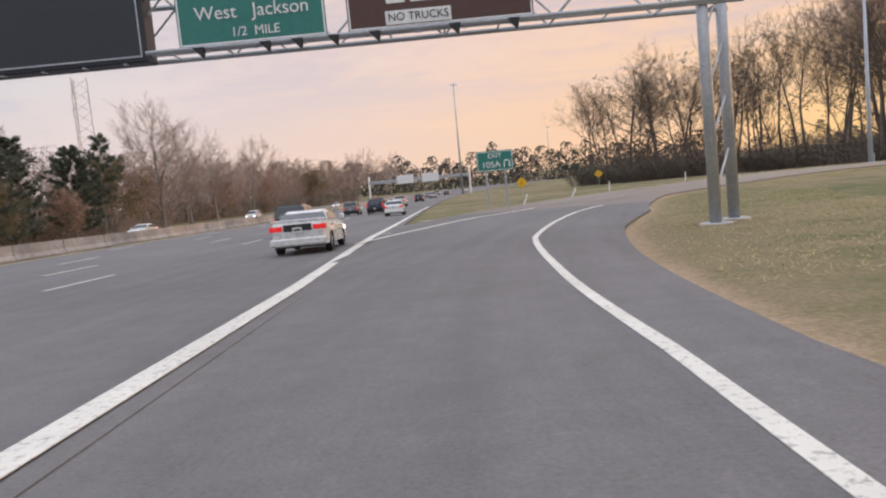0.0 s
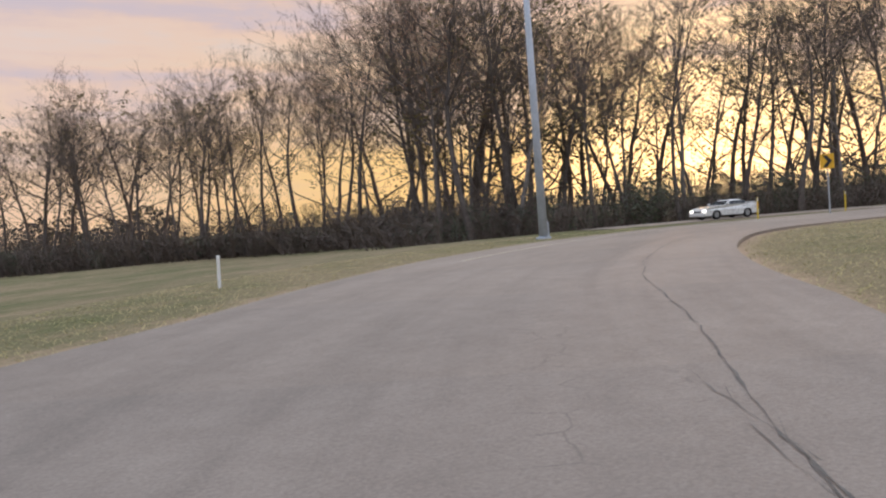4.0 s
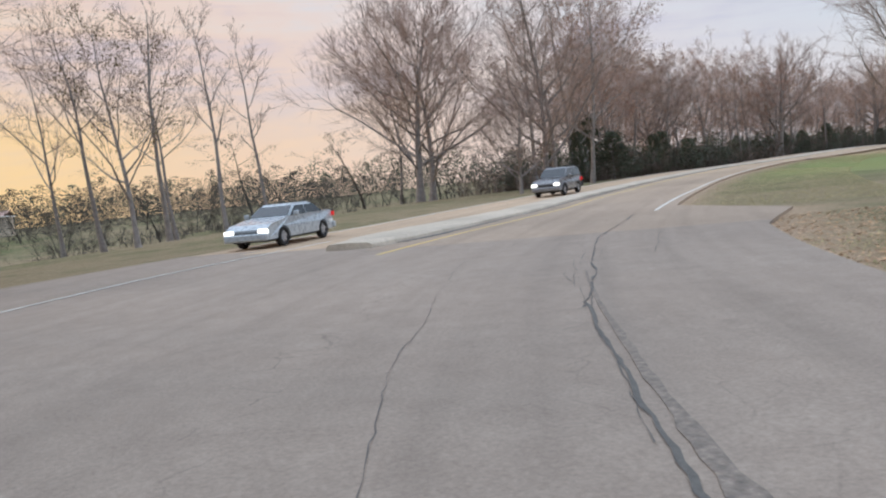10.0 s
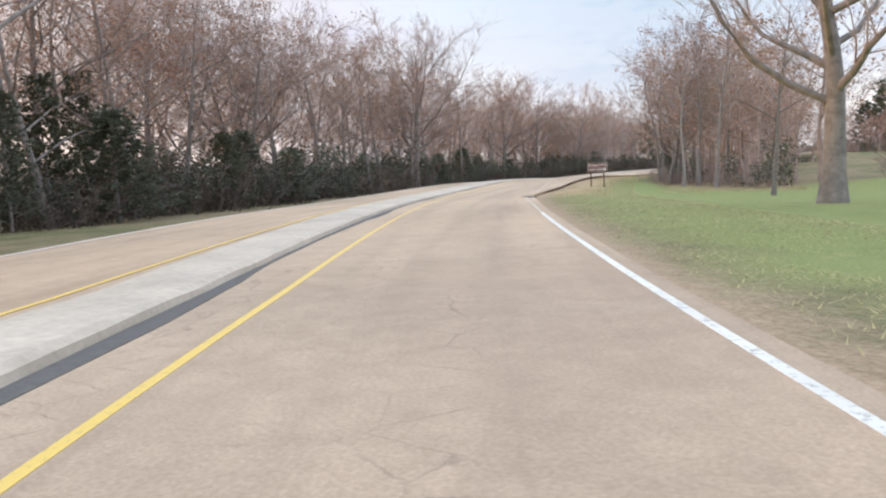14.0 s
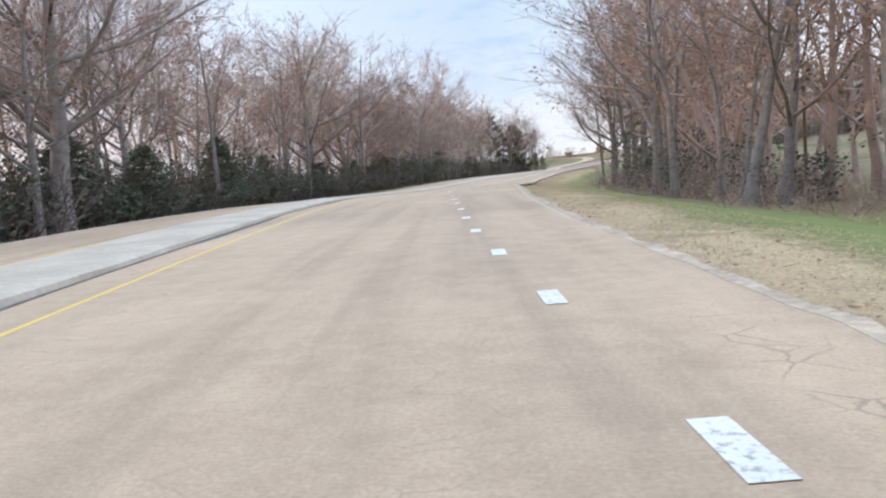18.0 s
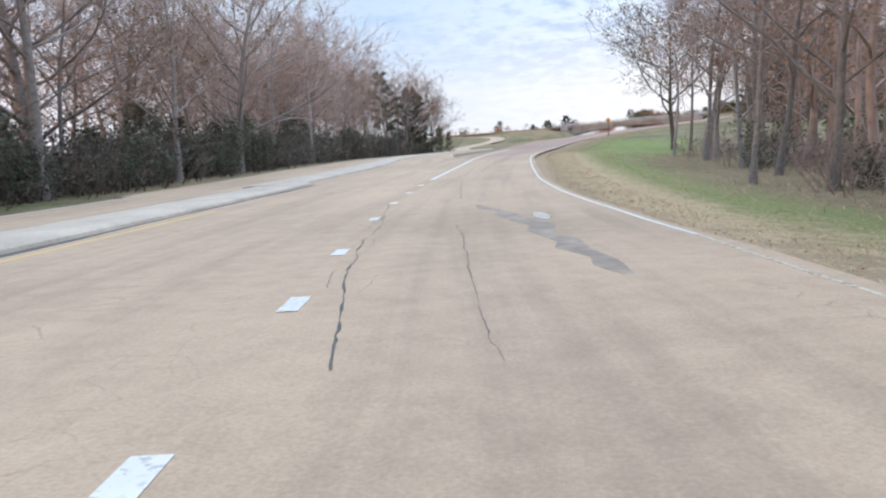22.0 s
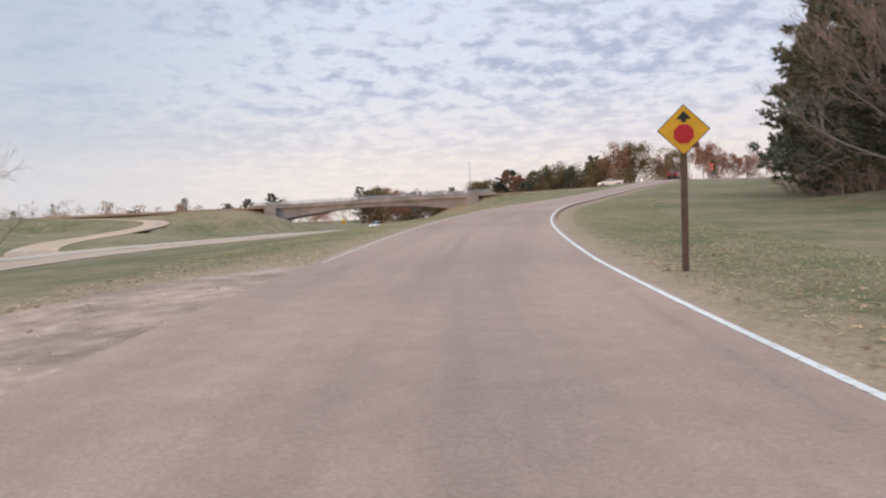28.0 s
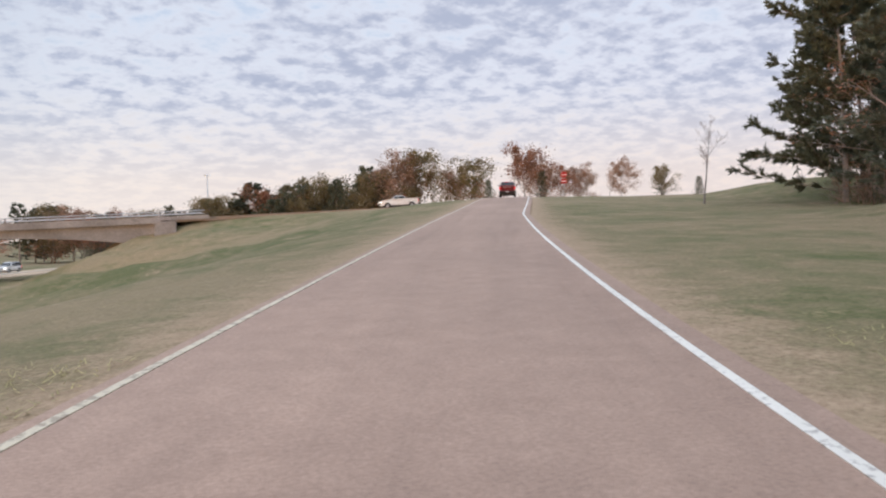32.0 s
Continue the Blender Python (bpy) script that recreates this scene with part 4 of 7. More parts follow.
for s, d0, d1 in ((34.2, -0.1, -2.7), (41.6, -0.2, -5.2), (46.8, -1.2, -4.2)):
    strip("gore_hatch", highway, s, s + 0.42, d0, [(s, d1), (s + 0.42, d1 - 0.5)], 0.02, WHITE, "white stripe painted across the gore", depth=0.01, step=0.21, cross=4, category="road marking")
for lane, first in ((7.2, 18.9), (11.0, 26.0), (14.8, 34.5), (18.5, 47.8)):
    for s in np.arange(first - 37.6, 190, 18.8):
        line_mark("lane_dash", highway, s, s + 4.0, lane, 0.13, WHITE, "white dash between highway lanes")
line_mark("edge_line_barrier", highway, -60, 300, 20.6, 0.13, YELLOW, "thin yellow line beside the barrier")
line_mark("edge_line_loop", route, 76, 116, [(76, 3.5), (84, 3.25), (89, 3.5), (94.8, 4.1), (100, 4.2), (107, 4.4), (116, 4.9)], 0.09, PALE_LINE, "faint white edge line on the loop")
line_mark("yellow_line_parkway", route, 142.6, 338, [(142.6, 4.4), (148, 3.75), (152, 3.05)] + [(s, k - (1.05 if s < 300 else 0.7)) for s, k in KERB if s > 155] + [(366, 7.2)], 0.10, YELLOW, "yellow line beside the concrete median")
line_mark("edge_line_parkway", route, 151, 205, [(151, -1.75), (165, -2.2), (190, -1.95), (210, -1.85), (219.4, -1.66)], 0.11, WHITE, "white edge line along the parkway")
line_mark("edge_line_faded", route, 205.3, 219.4, [(205, -1.875), (210, -1.85), (219.4, -1.66)], 0.09, PALE_LINE, "half worn-off edge line along the parkway")
line_mark("edge_line_worn", route, 262, 326, [(262, -2.7), (276, -2.75), (284, -3.05), (292, -3.35), (308, -3.3), (316, -3.65), (326, -3.95)], 0.07, PALE_LINE, "worn-out edge line half covered by dirt")
line_mark("edge_line_far", route, 326, 612, [(326, -3.95), (332, -3.79), (340, -3.27), (348, -2.9), (356, -2.8), (364, -2.6), (372, -2.45), (381, -2.42), (400, -3.1), (420, -2.85), (435, -2.42), (460, -2.32), (492, -1.88), (505, -1.65), (530, -1.28), (575, -2.1), (590, -2.5), (612, -2.9)], 0.09, WHITE, "white edge line along the exit ramp")
line_mark("yellow_line_exit", route, 436, 612, [(436, 3.05), (460, 2.9), (492, 2.78), (540, 2.65), (612, 3.2)], 0.085, PALE_LINE, "faded cream line along the ramp's grass side")
line_mark("gore_line_exit", route, 351.5, 402, [(347, 2.3), (361, 2.3), (375, 2.4), (402, 2.5)], 0.2, WHITE, "broad white line that parts the exit lane", lift=0.02)
line_mark("edge_line_oncoming", route, 150, 350, [(s, k + float(knots(MEDIAN_W, s)) + 5.5) for s, k in KERB], 0.12, WHITE, "white edge line of the oncoming lane")
line_mark("yellow_line_oncoming", route, 150, 350, [(s, k + float(knots(MEDIAN_W, s)) + 0.7) for s, k in KERB], 0.10, YELLOW, "faded yellow line of the oncoming lane")
lay_down(line_mark("edge_line_island", route, 124, 149, [(124, 9.2), (137.3, 9.7), (141.2, 9.75), (144.5, 9.4), (149, 8.8)], 0.09, WHITE, "thin white line that leads to the median's end"), 0.014)
line_mark("edge_line_ahead", parkway, 84, 430, 0.2, 0.13, WHITE, "white edge line of the parkway ahead")
for s in [231.35 + 4.2 * k for k in range(14)] + [290.4 + 4.4 * k for k in range(9)] + [331.9, 337.2, 342.0, 346.8]:
    d = float(np.interp(s, [232, 236, 244, 252, 260, 268, 276, 284, 292, 300, 308, 321, 327, 338, 347], [-2.05, -1.89, -1.52, -1.05, -0.55, -0.25, 0.14, 0.53, 0.92, 1.22, 1.4, 1.55, 1.75, 2.1, 2.3]))
    line_mark("lane_dash", route, s, s + 0.8, d, 0.22, WHITE, "short thick white dash of the lane drop", lift=0.016)


# cracks: thin wandering bands of filler
def crack(way, s0, s1, d0, d1, width, seed, label="dark wandering crack in the asphalt", branches=True):
    rng = np.random.default_rng(seed)
    if branches and width > 0.02:
        for k in range(int((s1 - s0) * 0.55)):
            a, u = rng.uniform(s0, s1 - 0.6), rng.normal(0, 0.09)
            d = float(np.interp(a, [s0, s1], [d0, d1]))
            crack(way, a, a + rng.uniform(1.1, 2.4), d + u, d + u + rng.normal(0, 0.10), 0.008, 1000 * seed + k, "short side crack in the asphalt", False)
    ss = np.arange(s0, s1, 0.18)
    base = np.interp(ss, [s0, s1], [d0, d1]) + np.convolve(np.cumsum(rng.normal(0, 0.05, len(ss))) * 0.6, np.ones(5) / 5, "same") * 0.7 + rng.normal(0, 0.008, len(ss))
    base -= np.linspace(0, base[-1] - d1, len(ss))
    wd = width * np.clip(0.15 + 1.1 * np.abs(np.convolve(rng.normal(0, 1, len(ss)), np.ones(5) / 2.2, "same")), 0.1, 1.4)
    rows = []
    nx, ny = np.interp(ss, way.s, way.n[:, 0]), np.interp(ss, way.s, way.n[:, 1])
    for u in (-1, 1):
        p = way.at(ss, 0.0).copy()
        d = base + u * wd / 2
        p[:, 0] += nx * d
        p[:, 1] += ny * d
        p[:, 2] += 0.0135
        rows.append(p)
    verts = np.stack(rows, 1).reshape(-1, 3)
    faces = [(2 * i, 2 * i + 2, 2 * i + 3, 2 * i + 1) for i in range(len(ss) - 1)]
    tagged(new("road_crack", mesh_of("road_crack", verts, faces, CRACK)), label, "road crack", kind="structure")


for i, (a, b, c, d, wd) in enumerate([(42.5, 48.5, -0.5, -1.6, 0.07), (48.5, 55.5, -1.6, -1.35, 0.07), (55.5, 63, -1.35, -2.2, 0.08), (63, 80, -2.2, -1.9, 0.06), (80, 93, -1.9, -1.1, 0.07), (92, 109, -1.1, -0.82, 0.09), (108.5, 122, -0.82, -0.86, 0.12), (122, 134, -0.86, -0.72, 0.12), (133.5, 150, -0.72, -1.2, 0.12), (138.5, 143, -1.9, -2.2, 0.06), (136, 141, 2.4, 1.2, 0.025), (128, 140, 0.6, 1.6, 0.025), (104, 110, 0.6, 0.2, 0.02), (142, 150, 1.0, 1.6, 0.03), (272, 283, 0.9, 1.0, 0.02), (285, 289, 0.42, 0.36, 0.06), (288.4, 290.8, 0.78, 0.58, 0.06), (291, 300, 0.55, 0.8, 0.03), (319, 327, 1.2, 1.86, 0.09), (327, 337, 1.86, 2.55, 0.07), (319, 330, 0.0, 0.38, 0.035), (302.8, 309, -1.35, -0.9, 0.05), (302.5, 309.5, 0.05, 0.32, 0.03), (302.5, 309, 0.55, 0.85, 0.05), (338, 346, 0.36, 0.85, 0.05), (346, 358, 0.85, 1.2, 0.03), (356, 376, 0.2, -0.2, 0.07), (360, 372, -0.6, -0.9, 0.03), (370, 386, 0.6, 0.7, 0.02), (238, 240, 2.3, 2.02, 0.09), (240.4, 243.2, 1.9, 1.62, 0.06), (235, 237.2, 1.85, 2.0, 0.05)]):
    shift = 0.38 if 240 < a < 352 else 0.0
    crack(route, a, b, c - shift, d - shift, wd * (0.26 if a < 200 else 0.3), i)
CRUMBLE = material("crumbled_asphalt", [(0.3, (0.12, 0.10, 0.085)), (0.55, (0.23, 0.19, 0.155)), (0.75, (0.36, 0.30, 0.245))], 14, rough=0.95, bump=1.0, bump_scale=18)
edge_ = np.random.default_rng(21)
ss_ = np.arange(117.0, 137.0, 0.22)
mid_ = np.interp(ss_, [117, 121.4, 123.2, 126.7, 132, 137], [-0.86, -0.89, -0.86, -1.0, -0.95, -0.8])
wide_ = np.interp(ss_, [117, 120, 127, 130, 137], [0.02, 0.17, 0.13, 0.05, 0.02])
strip("road_crumble", route, 117.0, 136.9, [(float(a), float(m + w * edge_.uniform(0.6, 1.1))) for a, m, w in zip(ss_, mid_, wide_)], [(float(a), float(m - w * edge_.uniform(0.6, 1.1))) for a, m, w in zip(ss_, mid_, wide_)], 0.0122, CRUMBLE, "crumbled broken asphalt along the main crack", depth=0.005, step=0.22, cross=1, category="road crack")
strip("road_patch", route, 219.2, 223.7, [(219.2, -1.9), (219.7, -1.75), (220.4, -1.7), (221.2, -1.6), (222.2, -1.42), (222.9, -1.34), (223.3, -1.6), (223.7, -1.8)], [(219.2, -2.0), (219.7, -2.12), (220.4, -2.2), (221.2, -2.16), (222.1, -2.1), (223.0, -1.95), (223.7, -1.86)], 0.014, TAR, "dark asphalt patch along the pavement's edge", depth=0.05, step=0.3, cross=3, category="road patch")
strip("road_stain", route, 322.4, 335.2, [(322.4, -1.98), (323.2, -1.8), (324, -1.9), (325.2, -1.6), (326, -1.75), (328, -1.45), (329, -1.6), (330, -1.3), (332, -1.0), (333, -1.1), (334, -0.6), (335.2, -0.5)], [(322.4, -2.1), (323.5, -2.2), (325, -2.05), (326.2, -2.15), (327, -1.85), (329, -2.1), (331, -1.6), (332, -1.5), (333, -1.25), (335.2, -0.6)], 0.0115, WET, "damp dark stain along a crack in the tan road", depth=0.006, step=0.4, cross=3, category="stain")
strip("puddle", route, 330.0, 332.0, [(330.0, -2.0), (330.6, -1.85), (331.4, -1.84), (332.0, -1.95)], [(330.0, -2.06), (330.7, -2.2), (331.4, -2.18), (332.0, -2.02)], 0.0145, PUDDLE, "shallow puddle that mirrors the sky", depth=0.004, step=0.25, cross=2, category="puddle")
# sealed saw-cut joints across the lane
for i, s_ in enumerate((43.1,)):
    l_, r_ = float(knots(PAVE_L, s_)), float(knots(PAVE_R, s_))
    strip("road_joint", route, s_ - 0.02, s_ + 0.04, min(l_, 6.0), r_, 0.0145, CRACK, "thin dark joint across the asphalt", depth=0.01, step=0.06, cross=6, category="road joint")

# ================= trees =================


class Wood:
    """Gathers the wood, twigs and leaves of one tree into two meshes."""

    def __init__(self, seed):
        self.rng = random.Random(seed)
        self.v, self.f = [], []
        self.cv, self.cf, self.cm = [], [], []

    def limb(self, store, pts, radii, sides):
        v, f = (self.v, self.f) if store == 0 else (self.cv, self.cf)
        base = len(v)
        for i, p in enumerate(pts):
            way = (pts[min(i + 1, len(pts) - 1)] - pts[max(i - 1, 0)]).normalized()
            a = way.orthogonal().normalized()
            b = way.cross(a)
            for k in range(sides):
                t = 2 * math.pi * k / sides
                v.append(p + (a * math.cos(t) + b * math.sin(t)) * radii[i])
        for i in range(len(pts) - 1):
            for k in range(sides):
                f.append((base + i * sides + k, base + i * sides + (k + 1) % sides, base + (i + 1) * sides + (k + 1) % sides, base + (i + 1) * sides + k))
                if store:
                    self.cm.append(0)

    def twig(self, p, way, length, r):
        """A thin three-sided spike."""
        base = len(self.cv)
        a = way.orthogonal().normalized()
        b = way.cross(a)
        for k in range(3):
            t = 2.094 * k
            self.cv.append(p + (a * math.cos(t) + b * math.sin(t)) * r)
        self.cv.append(p + way * length)
        for k in range(3):
            self.cf.append((base + k, base + (k + 1) % 3, base + 3))
            self.cm.append(0)

    def wisp(self, p, way, length, r):
        """A single thin blade for the finest twigs."""
        base = len(self.cv)
        a = way.orthogonal().normalized() * r * 1.6
        self.cv += [p - a, p + a, p + way * length]
        self.cf.append((base, base + 1, base + 2))
        self.cm.append(0)

    def leaf(self, p, size, slot=1):
        g = self.rng
        n = Vector((g.uniform(-1, 1), g.uniform(-1, 1), g.uniform(-0.3, 1))).normalized()
        a = n.orthogonal().normalized() * size * g.uniform(0.6, 1.2)
        b = n.cross(a) * g.uniform(0.5, 0.9)
        base = len(self.cv)
        self.cv += [p - a, p + b * 0.8, p + a + n * size * 0.2, p - b]
        self.cf.append((base, base + 1, base + 2, base + 3))
        self.cm.append(slot)

    def needles(self, p, way, size):
        """A tuft of needle blades round a twig's end."""
        g = self.rng
        for _ in range(5):
            d = (way + Vector((g.uniform(-1, 1), g.uniform(-1, 1), g.uniform(-0.7, 0.9)))).normalized()
            a = d.orthogonal().normalized() * size * 0.17
            base = len(self.cv)
            self.cv += [p - a, p + a, p + d * size]
            self.cf.append((base, base + 1, base + 2))
            self.cm.append(1)

    def meshes(self, name, bark, twig, leaf):
        t = mesh_of(name + "_trunk", self.v, self.f, bark, True)
        c = mesh_of(name + "_crown", self.cv, self.cf, twig)
        c.materials.append(leaf)
        c.polygons.foreach_set("material_index", self.cm)
        c.update()
        return t, c


def bend(g, way, amount, rise=0.0):
    return (way + Vector((g.uniform(-1, 1), g.uniform(-1, 1), g.uniform(-1, 1))) * amount + Vector((0, 0, rise))).normalized()


def path_of(g, p, way, length, segs, amount, rise):
    pts = [p]
    for _ in range(segs):
        way = bend(g, way, amount, rise)
        p = p + way * (length / segs)
        pts.append(p)
    return pts, way


def hardwood(seed, h=20.0, spread=0.35, clear=0.4, limbs=13, fine=1.0, leaves=0.0, leaf_size=0.10, r0=None, climb=0.10, sides=8, clump=9, puff=1.0):
    """A leafless or thin-leaved broad tree: trunk, limbs, branches, twigs."""
    w = Wood(seed)
    g = w.rng
    r0 = r0 or h * 0.0105
    tp, _ = path_of(g, Vector((0, 0, -0.3)), Vector((g.uniform(-0.06, 0.06), g.uniform(-0.06, 0.06), 1)).normalized(), h * 0.86, 9, 0.085, 0.05)
    n = len(tp)
    w.limb(0, tp, [r0 * (1.4 if i == 0 else 1.0) * (1 - 0.88 * i / (n - 1)) for i in range(n)], sides)
    per = int(4 + 4 * fine)
    for k in range(limbs):
        u = clear + (0.98 - clear) * ((k + g.random()) / limbs)
        i = min(int(u * (n - 1)), n - 2)
        p = tp[i].lerp(tp[i + 1], u * (n - 1) - i)
        az = k * 2.4 + g.uniform(-0.7, 0.7)
        out = 0.8 + spread - 0.45 * u
        way = Vector((math.cos(az) * out, math.sin(az) * out, g.uniform(0.35, 0.95))).normalized()
        length = h * (0.19 + spread * 0.60) * (1.12 - 0.62 * (u - clear) / (1 - clear)) * g.uniform(0.6, 1.25)
        rr = r0 * (1 - 0.82 * u) * g.uniform(0.4, 0.62)
        lp, lw = path_of(g, p, way, length, 5, 0.24, climb)
        w.limb(0, lp, [rr * (1 - 0.8 * j / 5) for j in range(6)], 5 if sides > 4 else 3)
        for m in range(per):
            v = 0.15 + 0.85 * (m + g.random()) / per
            j = min(int(v * 5), 4)
            q = lp[j].lerp(lp[j + 1], v * 5 - j)
            bw = bend(g, (lp[j + 1] - lp[j]).normalized(), 0.75, 0.12)
            bl = length * g.uniform(0.32, 0.62) * (1.1 - 0.40 * v)
            bp, _ = path_of(g, q, bw, bl, 3, 0.28, 0.06)
            br = max(rr * 0.30 * (1 - 0.6 * v), 0.014)
            w.limb(1, bp, [br, br * 0.75, br * 0.5, br * 0.25], 3)
            for _ in range(max(3, int(7 * fine))):
                a = 0.1 + 0.9 * g.random()
                jj = min(int(a * 3), 2)
                e = bp[jj].lerp(bp[jj + 1], a * 3 - jj)
                tw = bend(g, (bp[jj + 1] - bp[jj]).normalized(), 0.75, 0.10)
                tl = bl * g.uniform(0.3, 0.65)
                if sides > 4:
                    w.twig(e, tw, tl, 0.010 + 0.005 * g.random())
                else:
                    w.wisp(e, tw, tl, 0.012)
                for _ in range(3 if fine > 0.7 else 1):
                    w.wisp(e + tw * tl * g.uniform(0.1, 0.95), bend(g, tw, 0.7, 0.08), tl * g.uniform(0.4, 0.85), 0.007)
            if g.random() < leaves:
                c = bp[g.randrange(1, 4)]
                rad = min(bl * 0.14 + 0.1, 0.5) * puff
                for _ in range(clump):
                    w.leaf(c + Vector((g.gauss(0, 1), g.gauss(0, 1), g.gauss(0, 0.8))) * rad, leaf_size)
    return w


def pine(seed, h=20.0, clear=0.3, width=0.24, dense=1.0):
    w = Wood(seed)
    g = w.rng
    r0 = h * 0.012
    tp, _ = path_of(g, Vector((0, 0, -0.3)), Vector((0, 0, 1)), h, 8, 0.03, 0.05)
    w.limb(0, tp, [r0 * (1.25 if i == 0 else 1) * (1 - 0.92 * i / 8) for i in range(9)], 8)
    count = int(34 * dense)
    for k in range(count):
        u = clear + (1 - clear) * (k + g.random()) / count
        i = min(int(u * 8), 7)
        p = tp[i].lerp(tp[i + 1], u * 8 - i)
        az = k * 2.4 + g.uniform(-0.4, 0.4)
        length = h * width * (0.95 * (1 - ((u - clear) / (1 - clear)) ** 2.4) + 0.10) * g.uniform(0.5, 1.15) + 0.4
        lp, _ = path_of(g, p, Vector((math.cos(az), math.sin(az), 0.25)).normalized(), length, 4, 0.14, 0.05)
        rr = max(0.02, r0 * 0.28 * (1 - u * 0.7))
        w.limb(0, lp, [rr * (1 - 0.8 * j / 4) for j in range(5)], 4)
        for m in range(int(20 * dense)):
            v = 0.2 + 0.8 * g.random()
            j = min(int(v * 4), 3)
            q = lp[j].lerp(lp[j + 1], v * 4 - j)
            tw = bend(g, (lp[j + 1] - lp[j]).normalized(), 0.8, 0.15)
            tl = g.uniform(0.3, 1.0) * h * 0.045
            w.twig(q, tw, tl, 0.012)
            w.needles(q + tw * tl, tw, h * 0.028)
            w.needles(q + tw * tl * 0.7, tw, h * 0.026)
            w.needles(q + tw * tl * 0.4, tw, h * 0.018)
    return w


def thicket(seed, h=3.5, r=2.0, stems=16, leaves=5, leaf=0.13, lite=False):
    """A shrub of many thin stems from the ground."""
    w = Wood(seed)
    g = w.rng
    for k in range(stems):
        az, rad = g.uniform(0, 6.28), r * math.sqrt(g.random()) * 0.8
        p = Vector((math.cos(az) * rad, math.sin(az) * rad, -0.1))
        hh = h * g.uniform(0.4, 1.05)
        segs = 2 if lite else 4
        lp, _ = path_of(g, p, Vector((math.cos(az) * 0.3, math.sin(az) * 0.3, 1)).normalized(), hh, segs, 0.25, 0.05)
        w.limb(0, lp, [0.028 * (1 - 0.85 * i / segs) for i in range(segs + 1)], 3)
        for _ in range(8 if lite else 10):
            a = g.uniform(0.1, 1)
            j = min(int(a * segs), segs - 1)
            q = lp[j].lerp(lp[j + 1], a * segs - j)
            tw = bend(g, (lp[j + 1] - lp[j]).normalized(), 0.9, 0.1)
            tl = hh * g.uniform(0.15, 0.40)
            w.wisp(q, tw, tl, 0.012)
            for _ in range(2):
                w.wisp(q + tw * tl * g.uniform(0.3, 0.8), bend(g, tw, 0.8), tl * 0.6, 0.008)
            for _ in range(leaves):
                w.leaf(q + tw * tl * g.uniform(0.1, 1.2) + Vector((g.uniform(-0.3, 0.3), g.uniform(-0.3, 0.3), g.uniform(-0.3, 0.3))), leaf)
    return w


def cedar(seed, h=7.0, r=2.0):
    w = Wood(seed)
    g = w.rng
    tp, _ = path_of(g, Vector((0, 0, -0.2)), Vector((0, 0, 1)), h, 5, 0.03, 0.02)
    w.limb(0, tp, [h * 0.014 * (1 - 0.9 * i / 5) for i in range(6)], 6)
    for k in range(70):
        u = 0.06 + 0.94 * (k + g.random()) / 70
        i = min(int(u * 5), 4)
        p = tp[i].lerp(tp[i + 1], u * 5 - i)
        az = k * 2.4 + g.uniform(-0.5, 0.5)
        length = r * (1.08 - u) ** 0.8 * g.uniform(0.6, 1.25) + 0.15
        way = Vector((math.cos(az), math.sin(az), 0.35)).normalized()
        w.twig(p, way, length, 0.02)
        for m in range(16):
            v = g.uniform(0.2, 1.05)
            w.needles(p + way * length * v + Vector((g.uniform(-1, 1), g.uniform(-1, 1), g.uniform(-0.6, 0.8))) * 0.25, bend(g, way, 0.6), h * 0.036)
    return w


KINDS = {}


def kind_of(key, wood, bark, twig, leaf):
    KINDS[key] = wood.meshes(key, bark, twig, leaf)


for i in range(5):
    kind_of("tall_bare_%d" % i, hardwood(20 + i, 22, 0.30, 0.30 + 0.04 * i, 13, 0.75, 0.25, 0.06), BARK, TWIG, LEAF_BROWN)
# oaks whose bark and twig colours hold the shade of a backlit wood
for i in range(5):
    kind_of("loop_oak_%d" % i, hardwood(50 + i, 23, 0.22 + 0.05 * (i % 3), 0.44 + 0.05 * (i % 2), 17, 0.75, 0.55, 0.075, r0=0.22, climb=0.17, clump=13), SHADED_BARK, SHADED_TWIG, (LEAF_OLIVE, LEAF_BROWN, LEAF_OLIVE, LEAF_OLIVE, LEAF_RUST)[i])
for i in range(4):
    kind_of("tall_leafy_%d" % i, hardwood(40 + i, 21, 0.40, 0.20, 17, 0.8, 0.9, 0.09, clump=28), BARK, TWIG, (LEAF_BROWN, LEAF_RUST, LEAF_OLIVE, LEAF_BROWN)[i])
for i in range(2):
    kind_of("slim_bare_%d" % i, hardwood(60 + i, 17, 0.06, 0.42, 9, 0.75, 0.12, 0.06, climb=0.2), BARK, TWIG, LEAF_BROWN)
for i in range(2):
    kind_of("round_bare_%d" % i, hardwood(70 + i, 16, 0.58, 0.13, 24, 1.7, 0.12, 0.06, climb=0.14, r0=0.30), BARK, TWIG, LEAF_BROWN)
kind_of("big_oak", hardwood(80, 15, 0.50, 0.26, 17, 1.3, 0.5, 0.06, r0=0.42, climb=0.13), BARK, TWIG, LEAF_BROWN)
# bark and twigs in the shaded colours here too
kind_of("edge_oak", hardwood(84, 15, 0.72, 0.26, 18, 0.9, 1.0, 0.10, r0=0.26, climb=0.08, clump=34), SHADED_BARK, SHADED_TWIG, LEAF_OLIVE)
kind_of("pale_bare", hardwood(82, 21, 0.26, 0.38, 13, 0.9, 0.1, 0.06), PALE_BARK, TWIG, LEAF_BROWN)
kind_of("full_tree_0", hardwood(90, 15, 0.55, 0.12, 18, 0.7, 1.0, 0.20, clump=60, puff=1.7), BARK, TWIG, LEAF_OLIVE)
